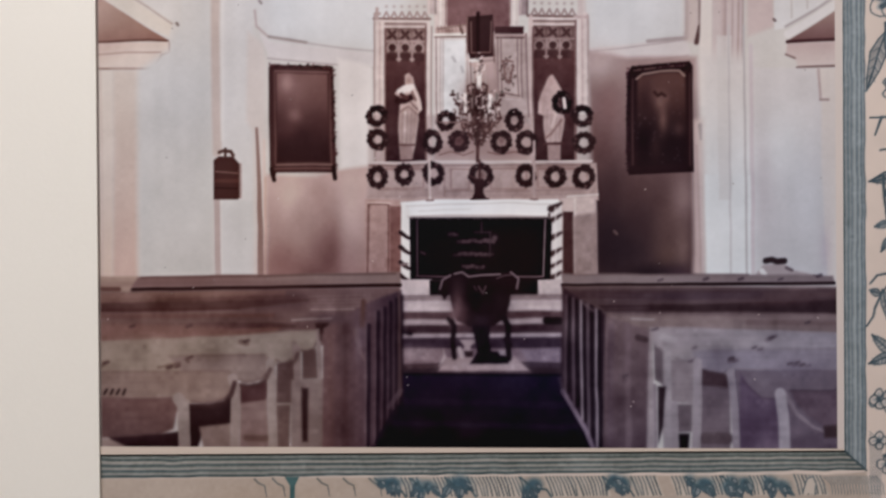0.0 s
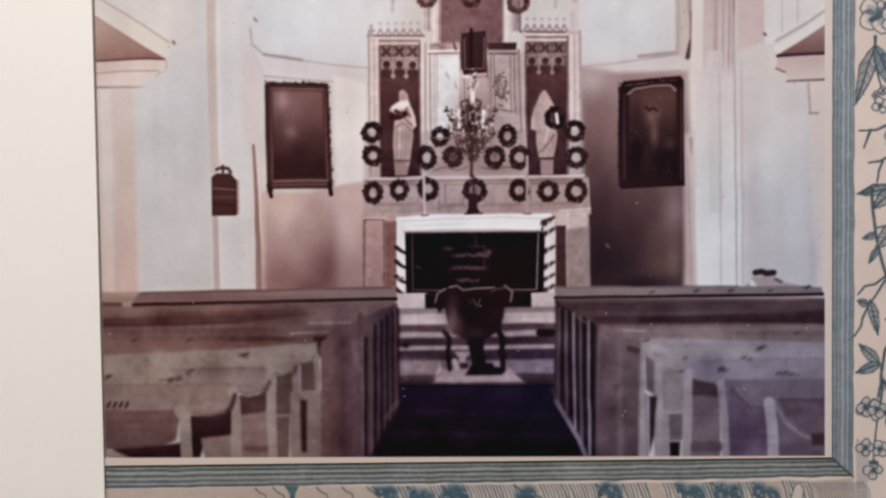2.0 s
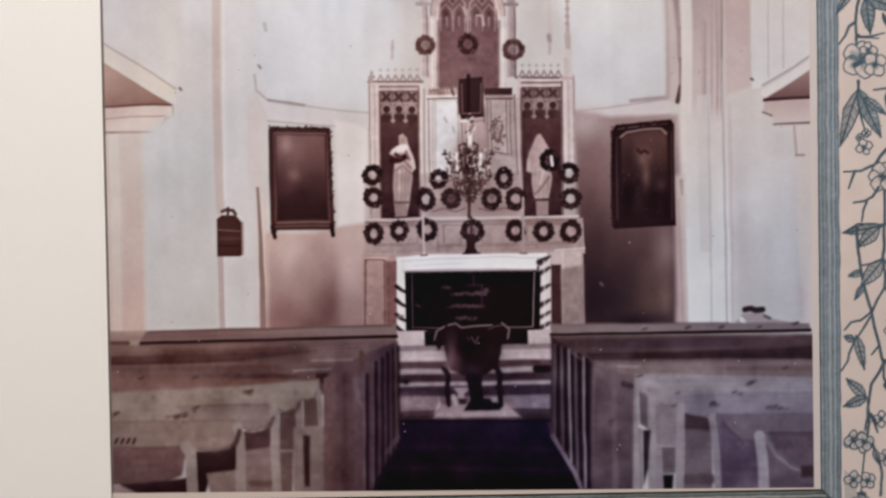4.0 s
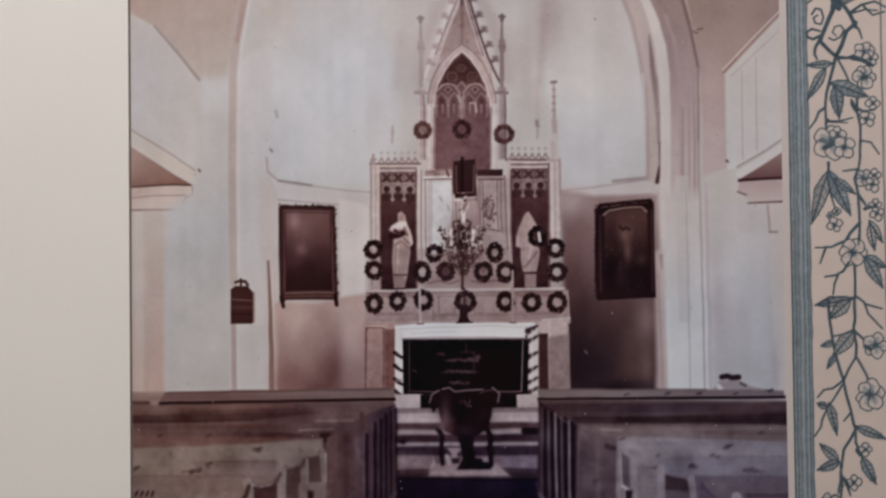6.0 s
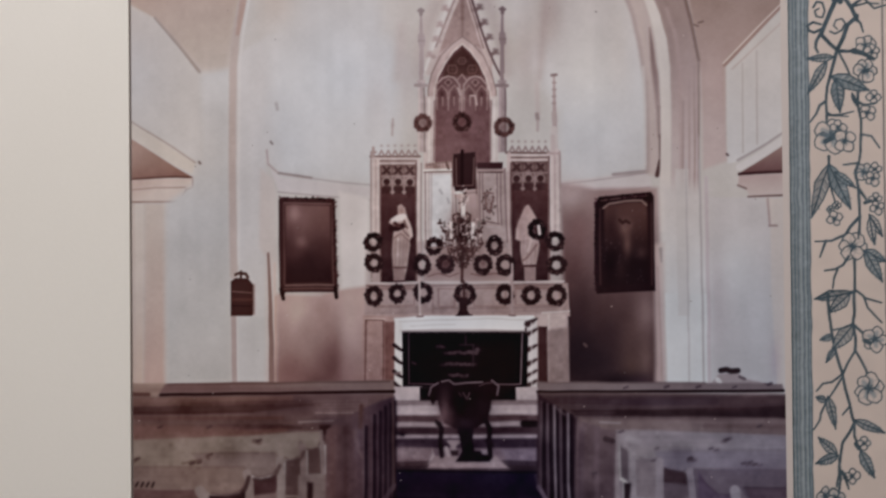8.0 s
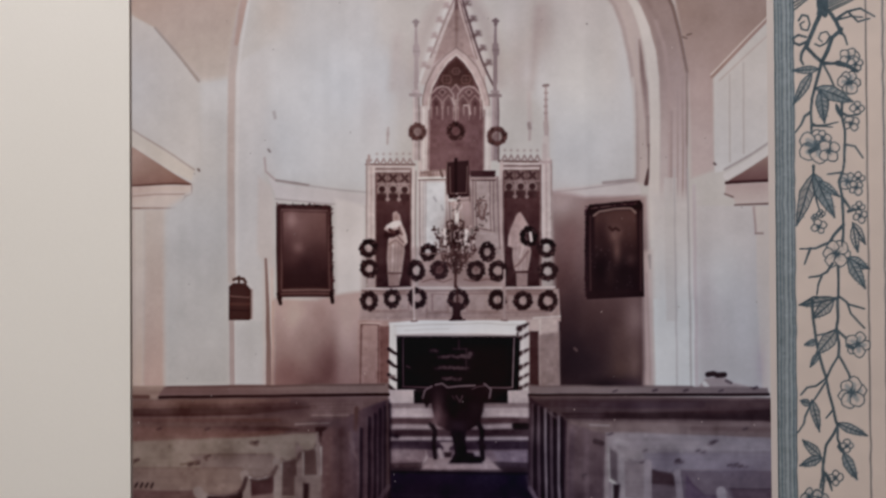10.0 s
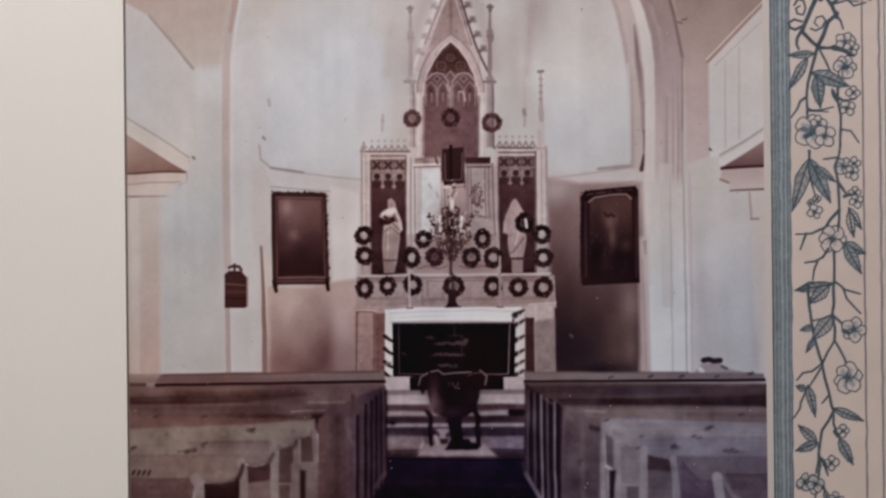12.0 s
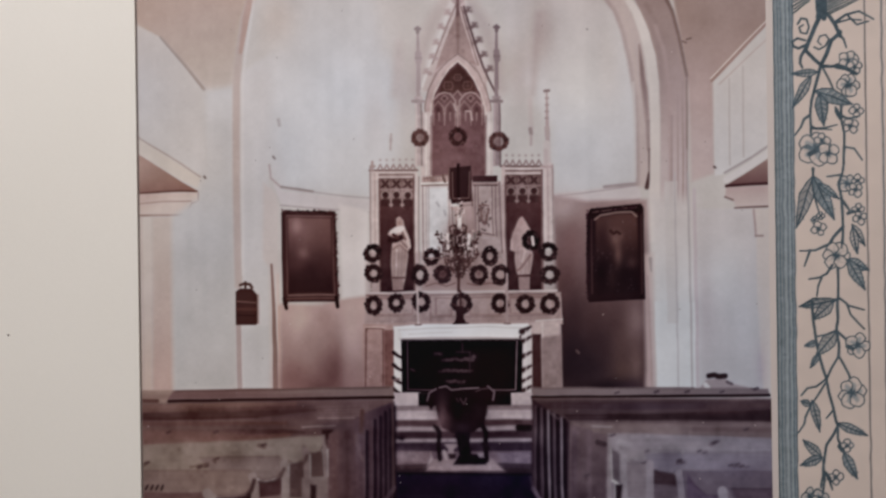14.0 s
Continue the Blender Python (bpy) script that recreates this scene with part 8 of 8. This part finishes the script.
stroke([(77.8, -32.7), (79, -32.3)], 1, (75, 61, 66), 0.6, alpha=0.7)
stroke([(90.2, -32.8), (91.4, -32.4)], 0.7, (75, 61, 66), 0.6, alpha=0.7)
stroke([(102.2, -31.8), (103.3, -31.4)], 1.1, (75, 61, 66), 0.6, alpha=0.7)
stroke([(51.3, -48.1), (52.5, -47.7)], 0.8, (75, 61, 66), 0.6, alpha=0.7)
stroke([(87.3, -51), (88.5, -50.6)], 1.1, (75, 61, 66), 0.6, alpha=0.7)
stroke([(74.9, -57.4), (76, -57)], 1.1, (75, 61, 66), 0.6, alpha=0.7)
stroke([(81.9, -53.9), (83, -53.5)], 0.7, (75, 61, 66), 0.6, alpha=0.7)
stroke([(93, -58.9), (94.2, -58.6)], 0.8, (75, 61, 66), 0.6, alpha=0.7)
stroke([(95.3, -58.6), (96.5, -58.2)], 0.8, (75, 61, 66), 0.6, alpha=0.7)
stroke([(96.8, -59.3), (98, -58.9)], 0.7, (75, 61, 66), 0.6, alpha=0.7)
stroke([(41.8, -62.5), (43, -62.1)], 1, (75, 61, 66), 0.6, alpha=0.7)
stroke([(98.5, -46.2), (99.7, -45.8)], 0.8, (75, 61, 66), 0.6, alpha=0.7)
area([(26.4, -12.9), (33.9, -11.9), (34.1, -30.7), (26.7, -31.1)], (126, 106, 104), 1.7, alpha=0.75)
# contrast, softness, colour shifts and grain over the whole print
sheet.ink -= 11 * np.exp(-0.5 * ((sheet.ink - 48) / 40) ** 2)
pews = np.clip((-34 - sheet.z) / 3, 0, 1)[:, None, None]
waver(0.35, 30)
sheet.ink += 4.5 * np.clip((sheet.ink - 150) / 25, 0, 1)
sheet.ink *= 1 - (0.02 + 0.05 * np.clip((20 - sheet.x) / 40, 0, 1)[None, :, None]) * pews
sheet.ink = smooth(sheet.ink, 0.8)
# the tone turns from reddish brown to violet towards the lower right
violet = (np.clip((sheet.x + 60) / 140, 0, 1)[None] * np.clip((-sheet.z + 30) / 60, 0, 1)[:, None])[..., None]
sheet.ink += violet * np.array((-7.0, -1.0, 5.0)) * np.clip(sheet.ink / 90, 0.2, 1)
sheet.ink += (smooth(sheet.ink, 2.0) - sheet.ink) * pews * 0.45
# edges gain a little contrast, as in an enlarged copy
sheet.ink += 0.10 * (sheet.ink - smooth(sheet.ink, 3.0)) + 0.12 * (sheet.ink - smooth(sheet.ink, 16.0))
ruddy = (np.clip((10 - sheet.x) / 60, 0, 1)[None] * np.clip((-sheet.z - 10) / 30, 0, 1)[:, None])[..., None]
sheet.ink += ruddy * np.array((1.0, -0.5, -0.5))
sheet.ink[..., 2] -= np.clip((sheet.ink[..., 2] - 140) / 40, 0, 1) * 1.6
carved = [n for n, name in enumerate(sheet.names) if name.split(":")[0] in ("printed_altarpiece", "printed_altar", "printed_tabernacle", "printed_figure", "printed_niche", "printed_step")]
altar = smooth(np.isin(sheet.ids, carved).astype(float), 2.0)
sheet.ink += rough_noise((len(sheet.ink), len(sheet.ink[0])), 120)[..., None] * np.array((1.6, 0.2, -1.4))
shade = np.clip(sheet.ink.mean(-1) / 255, 0, 1)
size = sheet.ids.shape
blotch = rough_noise(size, 50) * 1.6 + rough_noise(size, 16) * 0.8 + rough_noise(size, 6) * 0.6 + rough_noise(size, 3) * 0.4
smudge = rough_noise(size, 34) * 5 + rough_noise(size, 13) * 2.5 + rough_noise(size, 6) * 1.5
carving = rough_noise(size, 12) * 2.5 + rough_noise(size, 6) * 2.5 + rough_noise(size, 3) * 1.0
sheet.ink += ((blotch + rough_noise(size, 140) * 1.6 + carving * altar + smudge * pews[..., 0]) * (0.5 + 1.2 * np.sin(shade * math.pi)))[..., None]
# streaks: along the pews' boards, down their ends and down the plaster
ends = np.exp(-0.5 * ((np.abs(sheet.x + 1.5) - 37) / 8) ** 2)[None] * pews[..., 0]
along = (rough_noise(size, (3, 70)) * 1.2 + rough_noise(size, (6, 180)) * 1.9) * pews[..., 0] * (1 - ends)
down = (rough_noise(size, (110, 3)) * 2.4 + rough_noise(size, (60, 8)) * 2.6) * ends
plaster = (rough_noise(size, (140, 12)) * 1.3 + rough_noise(size, (45, 30)) * 1.6) * (1 - pews[..., 0])
sheet.ink += ((along + down + plaster) * np.clip(shade * 2.2, 0.3, 1))[..., None]
for k in range(70):
    x, z = dice.uniform(-118, 105), dice.uniform(-84, 108)
    dark = z > -40 and dice.uniform() < 0.7
    stroke([(x, z), (x + dice.uniform(-0.3, 0.3), z + dice.uniform(-0.3, 0.3))], 0.35, (120, 110, 108) if dark else (196, 184, 180), 0.3, alpha=0.6)
# dark border of the print, with the cover sheet's edge shadow painted in
stroke([(-119.0, -86.0), (-120.45, 112.5)], 0.9, (108, 97, 92), 0.5, alpha=0.85)
# bare margin of the photographic paper
area([(108.2, -87), (111, -87), (111, 113), (107.9, 113)], (192, 180, 172), 0.4, part="printed_margin")
area([(-124, -87), (111, -87), (111, -85.2), (-124, -83.2)], (190, 174, 160), 0.4, part="printed_margin")
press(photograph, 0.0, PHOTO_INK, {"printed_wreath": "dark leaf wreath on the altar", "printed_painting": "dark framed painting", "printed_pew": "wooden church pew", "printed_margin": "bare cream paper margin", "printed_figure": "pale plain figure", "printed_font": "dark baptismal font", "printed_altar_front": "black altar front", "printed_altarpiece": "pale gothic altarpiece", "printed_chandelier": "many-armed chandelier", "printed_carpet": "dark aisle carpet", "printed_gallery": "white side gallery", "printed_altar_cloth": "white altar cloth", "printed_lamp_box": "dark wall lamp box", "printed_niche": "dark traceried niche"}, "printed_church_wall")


# ---- the cream sheet that covers the side of the page ----
def build_cover():
    bm = bmesh.new()
    top, low = 0.24, -0.24
    edge = lambda z: (-119.75 - 0.0073 * (z / MM - 9.5)) * MM
    outline = [(-0.34, low), (edge(low), low), (edge(top), top), (-0.34, top)]
    front = [bm.verts.new((x, -0.0014, z + EYE_LEVEL)) for x, z in outline]
    back = [bm.verts.new((x, -0.0002, z + EYE_LEVEL)) for x, z in outline]
    bm.faces.new(front)
    bm.faces.new(back[::-1])
    for k in range(4):
        bm.faces.new((front[k - 1], back[k - 1], back[k], front[k]))
    bmesh.ops.recalc_face_normals(bm, faces=bm.faces[:])
    bmesh.ops.bevel(bm, geom=bm.edges[:], offset=0.00012, segments=1, affect="EDGES")
    cover = part("cover_sheet", bm, CREAM)
    tagged(cover, "blank cream card sheet covering the edge of the page", "card sheet")
    bm = bmesh.new()
    bmesh.ops.create_icosphere(bm, subdivisions=1, radius=0.00042)
    for v in bm.verts:
        v.co.y *= 0.25
        v.co.x *= 1.3
    fleck = part("fleck", bm, SPECK, cover, "small dark fleck of dirt")
    fleck.location = (-0.1680, -0.0014, 1.4895)


build_cover()
